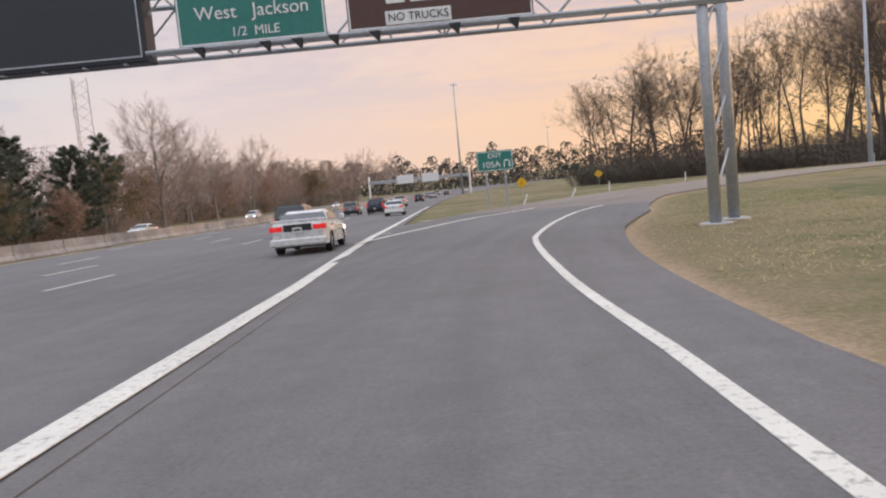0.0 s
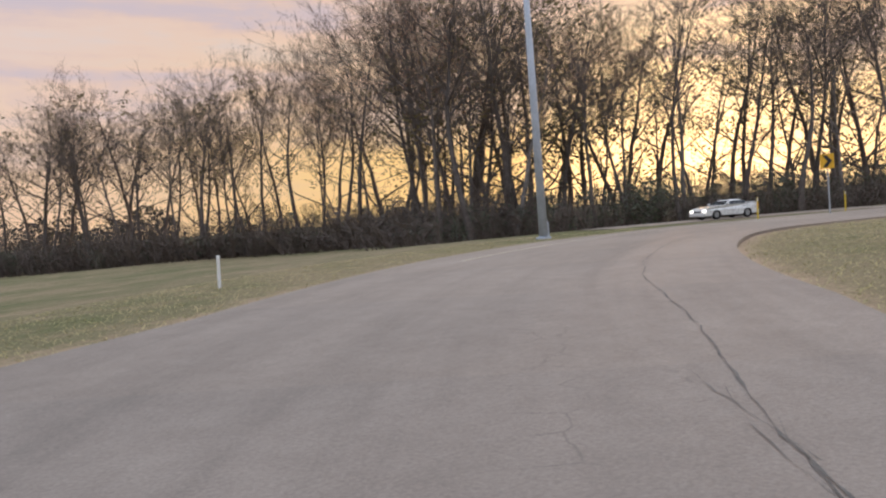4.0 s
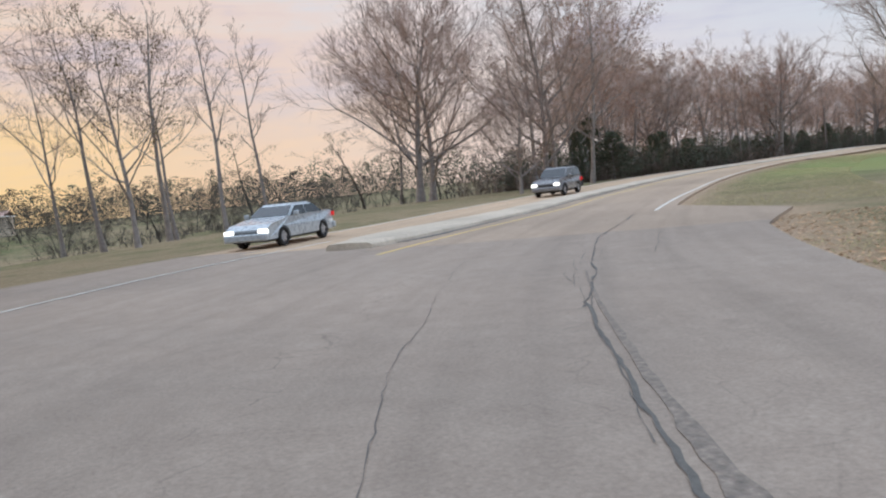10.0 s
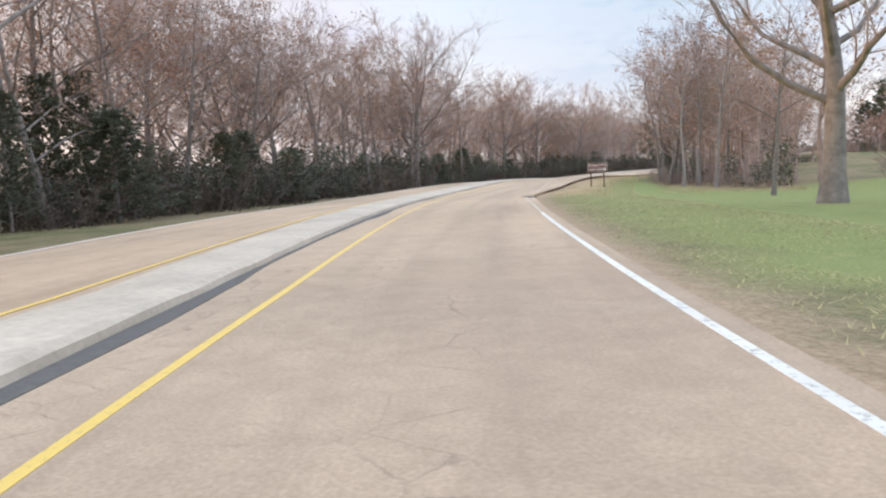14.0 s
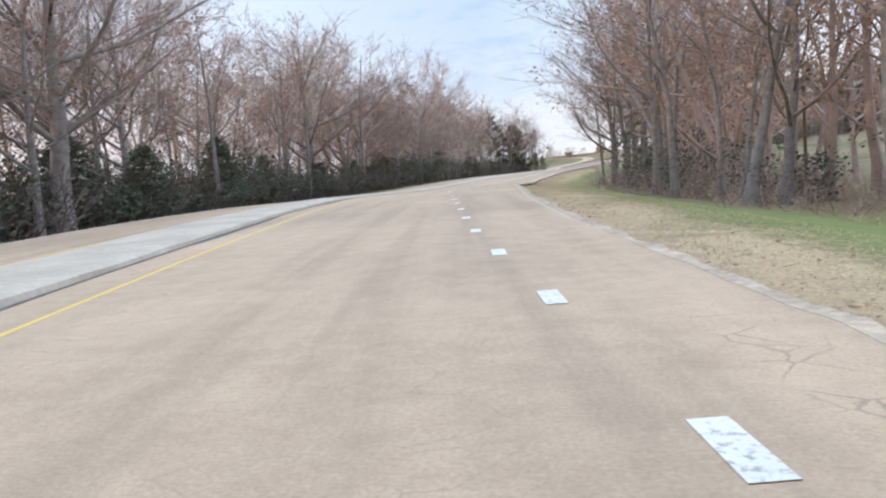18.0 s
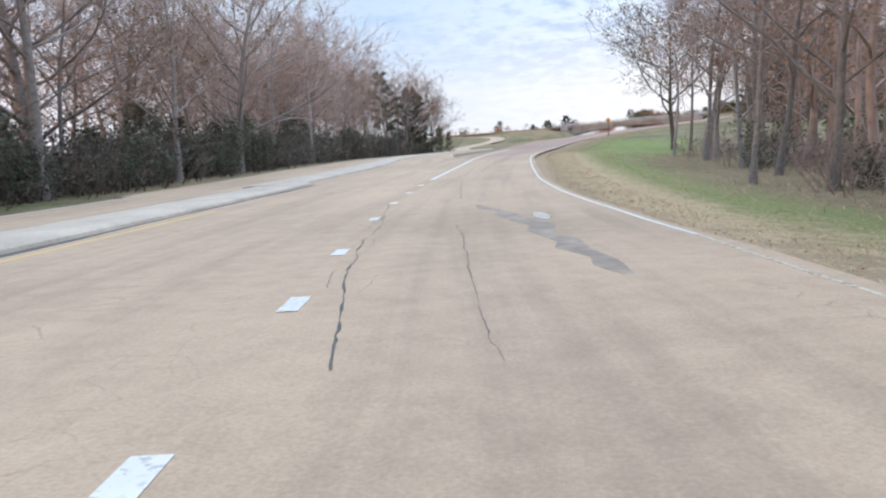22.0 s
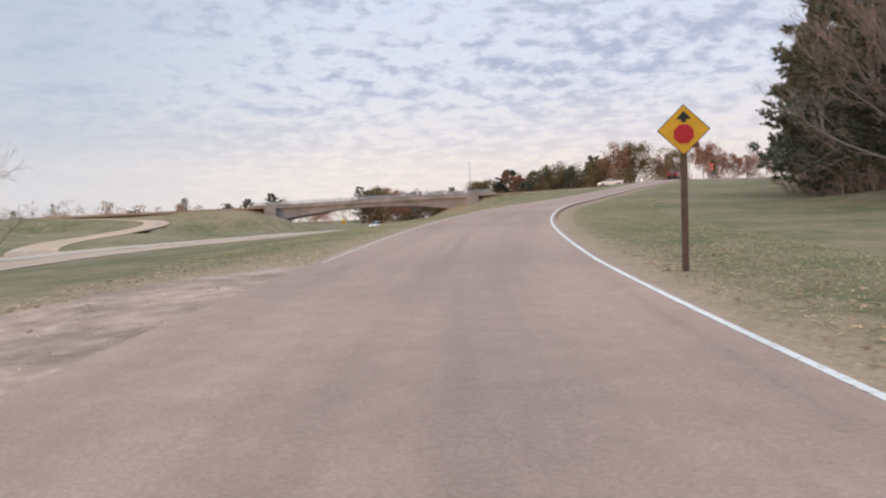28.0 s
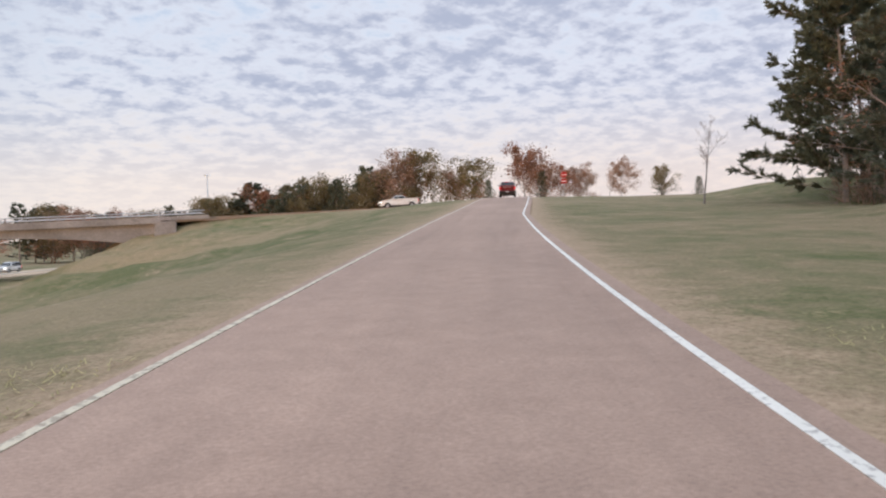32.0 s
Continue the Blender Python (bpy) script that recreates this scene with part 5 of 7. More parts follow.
kind_of("full_tree_1", hardwood(91, 15, 0.50, 0.12, 18, 0.7, 1.0, 0.20, clump=60, puff=1.7), BARK, TWIG, LEAF_BROWN)
kind_of("full_tree_2", hardwood(92, 11, 0.50, 0.12, 17, 0.7, 1.0, 0.16, clump=56, puff=1.7), BARK, TWIG, LEAF_RUST)
for i in range(2):
    kind_of("pine_%d" % i, pine(100 + i, 20, 0.30, 0.22), BARK, TWIG, NEEDLE)
kind_of("full_pine", pine(110, 17, 0.05, 0.36, 2.0), BARK, TWIG, NEEDLE)
for i in range(2):
    kind_of("cedar_%d" % i, cedar(120 + i), BARK, TWIG, NEEDLE)
for i in range(3):
    kind_of("thicket_%d" % i, thicket(130 + i, leaves=(3, 4, 2)[i], leaf=0.07), TWIG, TWIG, (LEAF_BROWN, NEEDLE, LEAF_RUST)[i])
HEIGHTS = {"loop_oak": 23, "edge_oak": 15, "tall_bare": 22, "tall_leafy": 21, "slim_bare": 17, "round_bare": 16, "big_oak": 15, "pale_bare": 21, "full_tree": 15, "pine": 20, "full_pine": 17, "cedar": 7, "thicket": 3.5}
LABELS = {
    "edge_oak": ("tree", "oak with shade in its bark colour and small olive leaves at the wood's edge", "tree"),
    "loop_oak": ("tree", "tall oak with shade in its bark colour and clumps of dead olive leaves", "tree"),
    "tall_bare": ("tree", "tall bare grey-brown tree with thin upright branches", "tree"),
    "tall_leafy": ("tree", "tall tree with thin brown autumn leaves", "tree"),
    "slim_bare": ("tree", "slim bare tree with a long straight trunk", "tree"),
    "round_bare": ("tree", "broad bare tree with a rounded fan of twigs", "tree"),
    "big_oak": ("tree", "old bare spreading tree with a thick forked trunk", "tree"),
    "pale_bare": ("tree", "bare tree with a pale grey trunk at the lawn's edge", "tree"),
    "full_tree": ("tree", "bushy autumn tree with brown and olive leaves", "tree"),
    "pine": ("pine_tree", "dark green pine with a long bare trunk", "tree"),
    "full_pine": ("pine_tree", "dense dark pine with branches almost to the ground", "tree"),
    "cedar": ("evergreen_tree", "small dark evergreen tree at the wood's edge", "tree"),
    "thicket": ("shrub", "tangled brown leafless shrub under the trees", "shrub"),
}


def plant(key, x, y, h, turn=0.0, lean=0.0, group="", label="", wide=1.0):
    stem = key.rsplit("_", 1)[0] if key.rsplit("_", 1)[1].isdigit() else key
    nm, lb, cat = LABELS[stem]
    k = h / (11 if key == "full_tree_2" else HEIGHTS[stem])
    t = thing(nm, label or lb, cat, Matrix.Translation((x, y, gz(x, y) - 0.12)) @ Matrix.Rotation(lean, 4, "X") @ Matrix.Rotation(turn, 4, "Z") @ Matrix.Diagonal((k * wide, k * wide, k, 1)), group)
    part_of("trunk" if stem != "thicket" else "stem", KINDS[key][0], t)
    part_of("crown", KINDS[key][1], t)
    return t


WOODS = random.Random(11)


def arrays(w):
    """The wood and crown of a tree as corner and triangle arrays, with a material slot for each triangle."""
    v = np.array([tuple(p) for p in w.v + w.cv])
    tris, slots = [], []
    for f, m in [(f, 0) for f in w.f] + [(tuple(i + len(w.v) for i in f), m) for f, m in zip(w.cf, w.cm)]:
        for k in range(1, len(f) - 1):
            tris.append((f[0], f[k], f[k + 1]))
            slots.append(m)
    return v, np.array(tris), np.array(slots)


def joined(name, bases, places, mats, label, category):
    """Many simple copies in one mesh, for what nobody could count. places: base, x, y, z, size, width, turn."""
    vs, fs, ms, n = [], [], [], 0
    for b, x, y, z, k, wd, t in places:
        v, f, m = bases[b]
        c, s_ = math.cos(t) * k * wd, math.sin(t) * k * wd
        vs.append(np.stack([x + v[:, 0] * c - v[:, 1] * s_, y + v[:, 0] * s_ + v[:, 1] * c, z + v[:, 2] * k], 1))
        fs.append(f + n)
        ms.append(m)
        n += len(v)
    v, f, m = np.vstack(vs), np.vstack(fs), np.concatenate(ms)
    me = bpy.data.meshes.new(name)
    me.vertices.add(len(v))
    me.vertices.foreach_set("co", v.ravel())
    me.loops.add(f.size)
    me.loops.foreach_set("vertex_index", f.ravel().astype(np.int32))
    me.polygons.add(len(f))
    me.polygons.foreach_set("loop_start", np.arange(0, f.size, 3, dtype=np.int32))
    me.polygons.foreach_set("loop_total", np.full(len(f), 3, dtype=np.int32))
    for x in mats:
        me.materials.append(x)
    me.polygons.foreach_set("material_index", m.astype(np.int32))
    me.update(calc_edges=True)
    return tagged(new(name, me), label, category, kind="stuff")


BACK = [arrays(hardwood(200 + i, 20, 0.34, 0.14, 9, 0.38, 0.9, 0.14, sides=4, clump=12)) for i in range(5)]
EVER = [arrays(thicket(320 + i, 4.0, 2.4, 12, 9, 0.10, True)) for i in range(4)]
BUSH = [arrays(thicket(300 + i, 3.5, 2.2, 11, 1, 0.06, True)) for i in range(4)]


def wood(edge, depth, spacing, mix, group, hmin, hmax, side=1, shrubs=0.6, rows=2, leaf=LEAF_BROWN, greens=0.0, low_leaf=LEAF_DULL, green_h=6.5, low_k=1.0, keep=None, twig=TWIG, ever=0.0, low_twig=None):
    """Trees in loose rows behind an edge line: the front rows singly, those behind and the undergrowth joined."""
    way = Way([(x, y, 0) for x, y in edge], 2.0)
    total = way.s[-1]
    d, row, back, low_ = 0.0, 0, [], []
    while d < depth:
        s = WOODS.uniform(0, spacing)
        while s < total:
            dd = (d + WOODS.uniform(0, spacing * 0.8)) * side
            x, y, _ = way.at(s + WOODS.uniform(-0.3, 0.3) * spacing, dd)
            h, turn = WOODS.uniform(hmin, hmax), WOODS.uniform(0, 6.28)
            if keep and not keep(x, y):
                s += spacing
                continue
            if row < rows:
                plant(WOODS.choice(mix), x, y, h * WOODS.uniform(0.8, 1.08), turn, WOODS.uniform(-0.07, 0.07), group, "", WOODS.uniform(0.95, 1.45))
            else:
                back.append((WOODS.randrange(5), x, y, gz(x, y) - 0.3, h / 20, WOODS.uniform(1.0, 1.7), turn))
            s += spacing * WOODS.uniform(0.7, 1.3) * (1.0 if row < rows else 0.85)
        d += spacing * 0.9
        row += 1
    s = 0.0
    while shrubs > 0 and s < total:
        for _ in range(2):
            x, y, _ = way.at(s + WOODS.uniform(-1, 1), WOODS.uniform(-0.8, depth * 0.7) * side)
            low_.append((WOODS.randrange(4), x, y, gz(x, y) - 0.15, WOODS.uniform(0.5, 1.25) * low_k, WOODS.uniform(1.2, 2.0), WOODS.uniform(0, 6.28)))
        s += 2.1 / shrubs
    s = 2.0
    while greens > 0 and s < total:
        x, y, _ = way.at(s, WOODS.uniform(-0.5, 9) * side)
        plant(WOODS.choice(("cedar_0", "cedar_1")), x, y, WOODS.uniform(0.38, 1) * green_h, WOODS.uniform(0, 6.28), 0, group, "dark olive evergreen shrub under the bare trees", WOODS.uniform(1.2, 2.0))
        s += greens * WOODS.uniform(0.5, 1.5)
    s, green = 0.0, []
    while ever > 0 and s < total:
        x, y, _ = way.at(s, WOODS.uniform(0.5, 10) * side)
        if not keep or keep(x, y):
            green.append((WOODS.randrange(4), x, y, gz(x, y) - 0.2, WOODS.uniform(0.5, 1.35), WOODS.uniform(0.9, 1.5), WOODS.uniform(0, 6.28)))
        s += ever * WOODS.uniform(0.5, 1.5)
    if green:
        joined("undergrowth", EVER, green, (low_twig or twig, NEEDLE), "dark olive evergreen undergrowth of the " + group, "undergrowth")
    if back:
        joined("woods", BACK, back, (twig, leaf), "depth of bare trees behind the " + group, "woods")
    if low_:
        joined("undergrowth", BUSH, low_, (low_twig or twig, low_leaf), "tangled brown undergrowth of the " + group, "undergrowth")


TALL = ["tall_bare_0", "tall_bare_1", "tall_bare_2", "tall_bare_3", "tall_bare_4", "tall_leafy_2", "tall_leafy_0", "slim_bare_0", "slim_bare_1"]
MIXED = ["tall_bare_0", "tall_bare_1", "tall_bare_2", "tall_bare_4", "tall_leafy_0", "tall_leafy_3", "tall_leafy_0", "tall_leafy_1", "tall_leafy_2", "tall_leafy_3", "big_oak", "round_bare_0"]
BARER = ["tall_bare_0", "tall_bare_1", "tall_bare_2", "tall_bare_3", "tall_bare_4", "tall_leafy_0", "slim_bare_0", "slim_bare_1"]
# wood outside the loop, from the highway round to the parkway
OAKS = ["loop_oak_%d" % i for i in range(5)]
# trunks, twigs and undergrowth coloured as if backlit
wood([(34, 194), (42, 184), (58, 164), (72, 144), (68, 122), (60, 107)], 13, 6.0, OAKS, "wood beside the highway", 25, 34, side=1, shrubs=2.2, low_k=1.7, rows=2, leaf=LEAF_OLIVE, low_leaf=LEAF_DARK, twig=SHADED_TWIG, ever=1.6)
wood([(60, 104), (72, 93), (85, 83), (97, 74), (104, 70)], 15, 5.3, OAKS + ["slim_bare_0", "tall_bare_1"], "wood outside the loop", 20, 28, side=1, shrubs=2.5, leaf=LEAF_OLIVE, low_leaf=LEAF_DARK, twig=SHADED_TWIG, ever=1.5)
# woods left of the parkway, open towards the fields at their start
corner = route.at(209, 20)


def open_side(x, y):
    return (corner[0] - 104) * (y - 31.4) - (corner[1] - 31.4) * (x - 104) < 0


# low twigs take the shaded twig colour
wood([tuple(route.at(s, d)[:2]) for s, d in ((204, 24), (212, 21), (225, 20), (250, 19.5), (275, 20.5), (300, 21.5), (330, 22))] + [tuple(parkway.at(s, d)[:2]) for s, d in ((40, 19.5), (60, 19.5), (85, 19), (110, 18.5), (135, 17.5), (155, 16.5), (169, 16))], 21, 7.2, MIXED, "wood left of the parkway", 17, 23, side=1, shrubs=1.7, low_k=1.15, greens=7.0, keep=open_side, ever=0.9, low_twig=SHADED_TWIG)
# woods right of the parkway
wood([tuple(route.at(s, d)[:2]) for s, d in ((262, -17), (280, -11.5), (300, -11), (330, -13), (355, -15), (372, -16), (386, -18), (400, -26))], 11.5, 5.5, BARER + ["tall_leafy_3", "tall_leafy_1"], "wood right of the parkway", 17, 23, side=-1, rows=1, shrubs=1.0, low_k=0.6, ever=11.0)
wood([tuple(route.at(s, d)[:2]) for s, d in ((258, -30), (240, -40), (215, -48), (190, -52), (160, -54))], 20, 7.6, BARER + ["tall_leafy_1"], "wood behind the lawn", 16, 22, side=1, shrubs=1.6, rows=1, leaf=LEAF_RUST)
# woods across the highway
wood([(-62, 60), (-60, 90), (-60, 120), (-62, 160), (-60, 220), (-48, 290), (-40, 380)], 20, 6.5, ["tall_leafy_0", "full_tree_1", "tall_leafy_3", "round_bare_1"], "wood across the highway", 15, 21, side=1, shrubs=1.6, rows=0, leaf=LEAF_DULL, ever=1.8)
# pines along the right of the exit ramp
for i, s in enumerate(np.arange(466, 562, 6.0)):
    x, y, _ = route.at(s, -22.0 - 3.5 * (i % 2) - 0.03 * (s - 462))
    plant(("full_pine", "pine_0", "full_pine", "full_pine")[i % 4], x, y, 13.5 + 2.2 * ((i * 7) % 4), i * 1.3, 0.0, "pines beside the exit ramp")
wood([tuple(route.at(s, d)[:2]) for s, d in ((440, -24), (480, -22.5), (520, -23.5), (552, -26))], 12, 5.0, ["tall_leafy_1", "slim_bare_0", "tall_leafy_3", "tall_bare_3"], "thicket beside the exit ramp", 8, 14, side=-1, shrubs=2.0, rows=0, leaf=LEAF_RUST, greens=9, low_leaf=LEAF_RUST, ever=2.5)

# single trees
for key, x, y, h, turn, lean in [
        ("tall_bare_2", 109.2, 64.7, 24, 0.4, 0.0), ("round_bare_1", 108.5, 66.0, 17, 2.4, 0.0), ("tall_bare_3", 105.6, 72.2, 17, 2.0, 0.05), ("slim_bare_0", 112, 75, 15, 1.0, 0.0),
        ("tall_bare_4", 121.8, 54.6, 14, 0.0, 0.0), ("tall_leafy_2", 120.5, 53.1, 14, 2.0, 0.0), ("slim_bare_1", 126, 50.2, 16.5, 3.0, 0.0), ("tall_bare_3", 126.6, 49.6, 13, 1.0, 0.0), ("slim_bare_0", 134.8, 44, 19, 4.0, 0.0), ("slim_bare_1", 138.5, 39.3, 17, 1.0, 0.0), ("tall_bare_1", 125, 56.3, 12, 1.0, 0.0),
        ("round_bare_0", 148.5, 18.5, 24, 0.0, 0.0), ("round_bare_1", 150, 16.0, 21, 2.5, 0.0), ("round_bare_1", 130.8, 15.8, 16, 1.5, 0.0), ("tall_bare_0", 132.5, 12.9, 24, 1.5, 0.0), ("tall_leafy_3", 137, 4, 24, 0.5, 0.0), ("round_bare_0", 129, 20, 9, 0.5, 0.0), ("tall_bare_1", 150, 1, 27, 1.5, 0.0), ("tall_bare_0", 168, 10, 20, 2.6, 0.0), ("tall_bare_3", 151, -6, 28, 2.6, 0.0),
        ("cedar_0", 146.5, -3, 6.5, 0.0, 0.0), ("cedar_1", 149.5, -7, 8, 1.0, 0.0), ("cedar_0", 153, -12, 9, 1.0, 0.0), ("tall_leafy_3", 155, -10, 27, 0.0, 0.0), ("tall_leafy_1", 158, -18, 26, 0.0, 0.0),
        ("big_oak", 112.7, -16.0, 17.5, 0.6, 0.0), ("tall_bare_2", 117.7, -45.9, 17, 0.6, 0.0), ("pale_bare", 128.6, -66.9, 18, 0.0, 0.0), ("tall_bare_1", 125.9, -79.0, 18, 1.1, 0.0), ("tall_bare_0", 121.6, -81.6, 18, 2.0, 0.0),
        ("big_oak", 140.2, -122.2, 15, 0.8, 0.0), ("tall_bare_0", 132.2, -81.2, 17, 2.8, 0.16), ("edge_oak", 135.3, -196.0, 17.5, 1.8, 0.0), ("pale_bare", 138.3, -179.4, 15, 1.8, 0.0), ("tall_bare_2", 137.7, -169.4, 19, 0.8, 0.0), ("tall_bare_0", 136.0, -176.3, 19, 2.8, 0.0), ("tall_leafy_0", 141.5, -127.2, 16, 2.2, 0.0), ("tall_bare_2", 140.9, -145.3, 16, 0.2, 0.0),
        ("tall_bare_1", 134.7, -190.0, 17, 1.2, 0.0), ("tall_bare_3", 131.1, -198.3, 15, 2.2, 0.0),
        ("full_pine", 178.3, -284.3, 15, 0.0, 0.0), ("pine_1", 181.3, -267.3, 17, 2.0, 0.0), ("cedar_0", 173.3, -295.3, 6, 2.0, 0.0), ("round_bare_1", 175.3, -296.3, 15, 2.0, 0.0), ("cedar_1", 171.3, -298.3, 5, 1.0, 0.0),
        ("slim_bare_0", 106.3, -257.3, 13, 1.0, 0.0), ("round_bare_0", 113.3, -245.3, 11, 1.0, 0.0), ("tall_bare_1", 117.3, -237.3, 12, 1.0, 0.0), ("slim_bare_0", 69.9, -315.6, 7, 1.0, 0.0),
        ("full_tree_0", 13.3, -449.3, 20, 0.0, 0.0), ("full_tree_1", 19.3, -454.3, 17, 2.0, 0.0), ("full_tree_0", 25.3, -461.3, 14, 4.0, 0.0), ("full_tree_1", 29.3, -469.3, 12, 1.0, 0.0), ("cedar_0", 32.3, -473.3, 9, 1.0, 0.0), ("full_tree_1", 5.3, -445.3, 15, 3.0, 0.0), ("full_tree_0", 2.3, -441.3, 17, 1.0, 0.0), ("full_tree_1", 17.3, -451.3, 19, 5.0, 0.0), ("full_tree_0", 24.3, -455.3, 16, 2.0, 0.0), ("full_tree_1", 17.3, -374.3, 7, 1.0, 0.0), ("full_tree_0", 9.3, -372.3, 6, 2.5, 0.0),
        ("full_tree_2", 27.9, -388.3, 12, 0.0, 0.0), ("full_tree_1", 22.3, -391.3, 9, 1.5, 0.0), ("full_tree_2", 16.6, -391.3, 9, 1.0, 0.0), ("full_tree_1", 9.3, -393.3, 8.5, 2.0, 0.0), ("slim_bare_1", 3.3, -391.3, 8, 2.0, 0.0), ("cedar_1", 31.3, -379.3, 5.5, 0.0, 0.0), ("cedar_0", 1.3, -379.3, 5, 1.0, 0.0), ("cedar_1", -4.7, -375.3, 4.5, 2.0, 0.0), ("cedar_0", 38.3, -385.3, 4.5, 2.0, 0.0)]:
    plant(key, x, y, h, turn, lean)
# trees and pines beyond the crossing road
for i in range(14):
    u = i / 13
    x, y = 39 + 150 * u + WOODS.uniform(-8, 8), -545 - 75 * u + WOODS.uniform(-30, 10)
    plant(WOODS.choice(("full_pine", "full_tree_2", "full_tree_0", "full_pine", "pine_0", "full_tree_1")), x, y, WOODS.uniform(9, 16), WOODS.uniform(0, 6.28), 0, "trees beyond the bridge")
joined("woods", BACK, [(i % 5, 190 + 90 * i / 39 + WOODS.uniform(-10, 10), -500 - 100 * i / 39 + WOODS.uniform(-30, 30), 0.0, WOODS.uniform(0.35, 0.65), 1.4, WOODS.uniform(0, 6.28)) for i in range(40)], (TWIG, LEAF_DULL), "low bare trees beyond the parkway", "woods")


# trees across the highway that stand out
for key, x, y, h, turn in [("round_bare_0", -52, 142, 21, 0.3), ("tall_leafy_1", -50, 152, 17, 1.0), ("round_bare_1", -56, 190, 18, 0.9), ("round_bare_0", -53, 214, 19, 1.9), ("full_pine", -59, 100, 14.5, 0.0), ("full_pine", -62, 110, 15.5, 1.0), ("full_pine", -56, 116, 14, 2.2), ("pine_1", -55, 124, 16, 2.2), ("full_tree_0", -56, 130, 13, 0.0), ("full_tree_0", -54, 92, 8, 0.0), ("full_tree_1", -53, 108, 7, 2.0), ("full_tree_1", -56, 142, 11, 0.3), ("tall_leafy_0", -57, 158, 15, 1.3), ("tall_leafy_3", -58, 175, 15, 2.3), ("full_tree_1", -57, 200, 12, 3.3), ("tall_leafy_0", -56, 228, 15, 4.3), ("full_tree_1", -54, 240, 12, 5.3), ("tall_leafy_3", -51, 258, 15, 0.8), ("full_tree_0", -48, 285, 13, 1.8), ("tall_leafy_0", -44, 315, 16, 2.8), ("round_bare_1", -40, 350, 18, 3.8), ("round_bare_1", -37, 400, 22, 0.0), ("round_bare_0", -44, 385, 21, 1.0), ("round_bare_1", -27, 420, 20, 2.0)]:
    plant(key, x, y, h, turn, 0.0, "trees across the highway")


def far_woods(name, centre, rad, a0, a1, h, step, label, leafy, mat, size=1.0):
    """A distant belt of crowns, far from the way."""
    g = random.Random(int(rad))
    v, f = [], []
    a = a0
    while a < a1:
        rr = rad * g.uniform(0.92, 1.12)
        x, y = centre[0] + rr * math.cos(a), centre[1] + rr * math.sin(a)
        z = gz(x, y) - 0.3
        hh, ww = h * g.uniform(0.55, 1.2), h * g.uniform(0.28, 0.5)
        for _ in range(leafy):
            t, u, k = g.uniform(0, 6.28), g.random(), g.uniform(0.02, 1)
            wd = ww * math.sqrt(u) * math.sin(math.pi * (0.16 + 0.82 * k)) ** 0.6 * (1 + 0.3 * math.sin(3 * t + 9 * k))
            p = Vector((x + math.cos(t) * wd, y + math.sin(t) * wd, z + hh * k))
            n = Vector((g.uniform(-1, 1), g.uniform(-1, 1), g.uniform(-0.2, 1))).normalized()
            e = n.orthogonal().normalized() * h * size * g.uniform(0.014, 0.038)
            b = n.cross(e) * 0.8
            q = len(v)
            v += [p - e, p + b, p + e * 1.2, p - b]
            f.append((q, q + 1, q + 2, q + 3))
        a += step * g.uniform(0.6, 1.4)
    tagged(new(name, mesh_of(name, v, f, mat)), label, "woods", kind="stuff")


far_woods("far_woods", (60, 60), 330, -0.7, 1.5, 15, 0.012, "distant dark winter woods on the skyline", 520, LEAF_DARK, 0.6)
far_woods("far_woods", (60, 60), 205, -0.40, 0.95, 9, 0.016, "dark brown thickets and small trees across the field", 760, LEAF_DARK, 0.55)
far_woods("far_woods", (60, 60), 520, -0.8, 1.2, 22, 0.020, "distant dark wooded rise beyond the fields", 260, NEEDLE)
far_woods("far_woods", (20, 60), 470, 1.2, 2.5, 24, 0.011, "distant dark wooded rise beyond the highway", 420, LEAF_DARK)
far_woods("far_woods", (80, -200), 560, -2.4, -0.6, 15, 0.014, "distant brown and green woods beyond the bridge", 190, LEAF_BROWN)
far_woods("far_woods", (80, -200), 640, -2.6, 0.4, 17, 0.016, "distant dark green woods on the skyline", 190, NEEDLE)
# thickets and small trees between the wood and the car park
belt, small = [], []
for i in range(330):
    a, r = WOODS.uniform(-0.55, 0.8), 74 + 120 * WOODS.random()
    x, y = 62 + r * math.cos(a), 60 + r * math.sin(a)
    if (abs(x - 170) < 9 and 66 < y < 108) or np.hypot(x - route.p[:, 0], y - route.p[:, 1]).min() < 27:
        continue
    if i % 5:
        belt.append((i % 4, x, y, gz(x, y) - 0.2, WOODS.uniform(0.35, 0.85), WOODS.uniform(1.3, 2.2), WOODS.uniform(0, 6.28)))
    else:
        small.append((i % 5, x, y, gz(x, y) - 0.2, WOODS.uniform(0.2, 0.5), WOODS.uniform(1.2, 1.8), WOODS.uniform(0, 6.28)))
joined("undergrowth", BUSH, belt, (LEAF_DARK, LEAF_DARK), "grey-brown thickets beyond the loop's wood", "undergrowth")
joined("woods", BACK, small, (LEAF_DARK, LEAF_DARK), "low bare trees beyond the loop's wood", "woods")
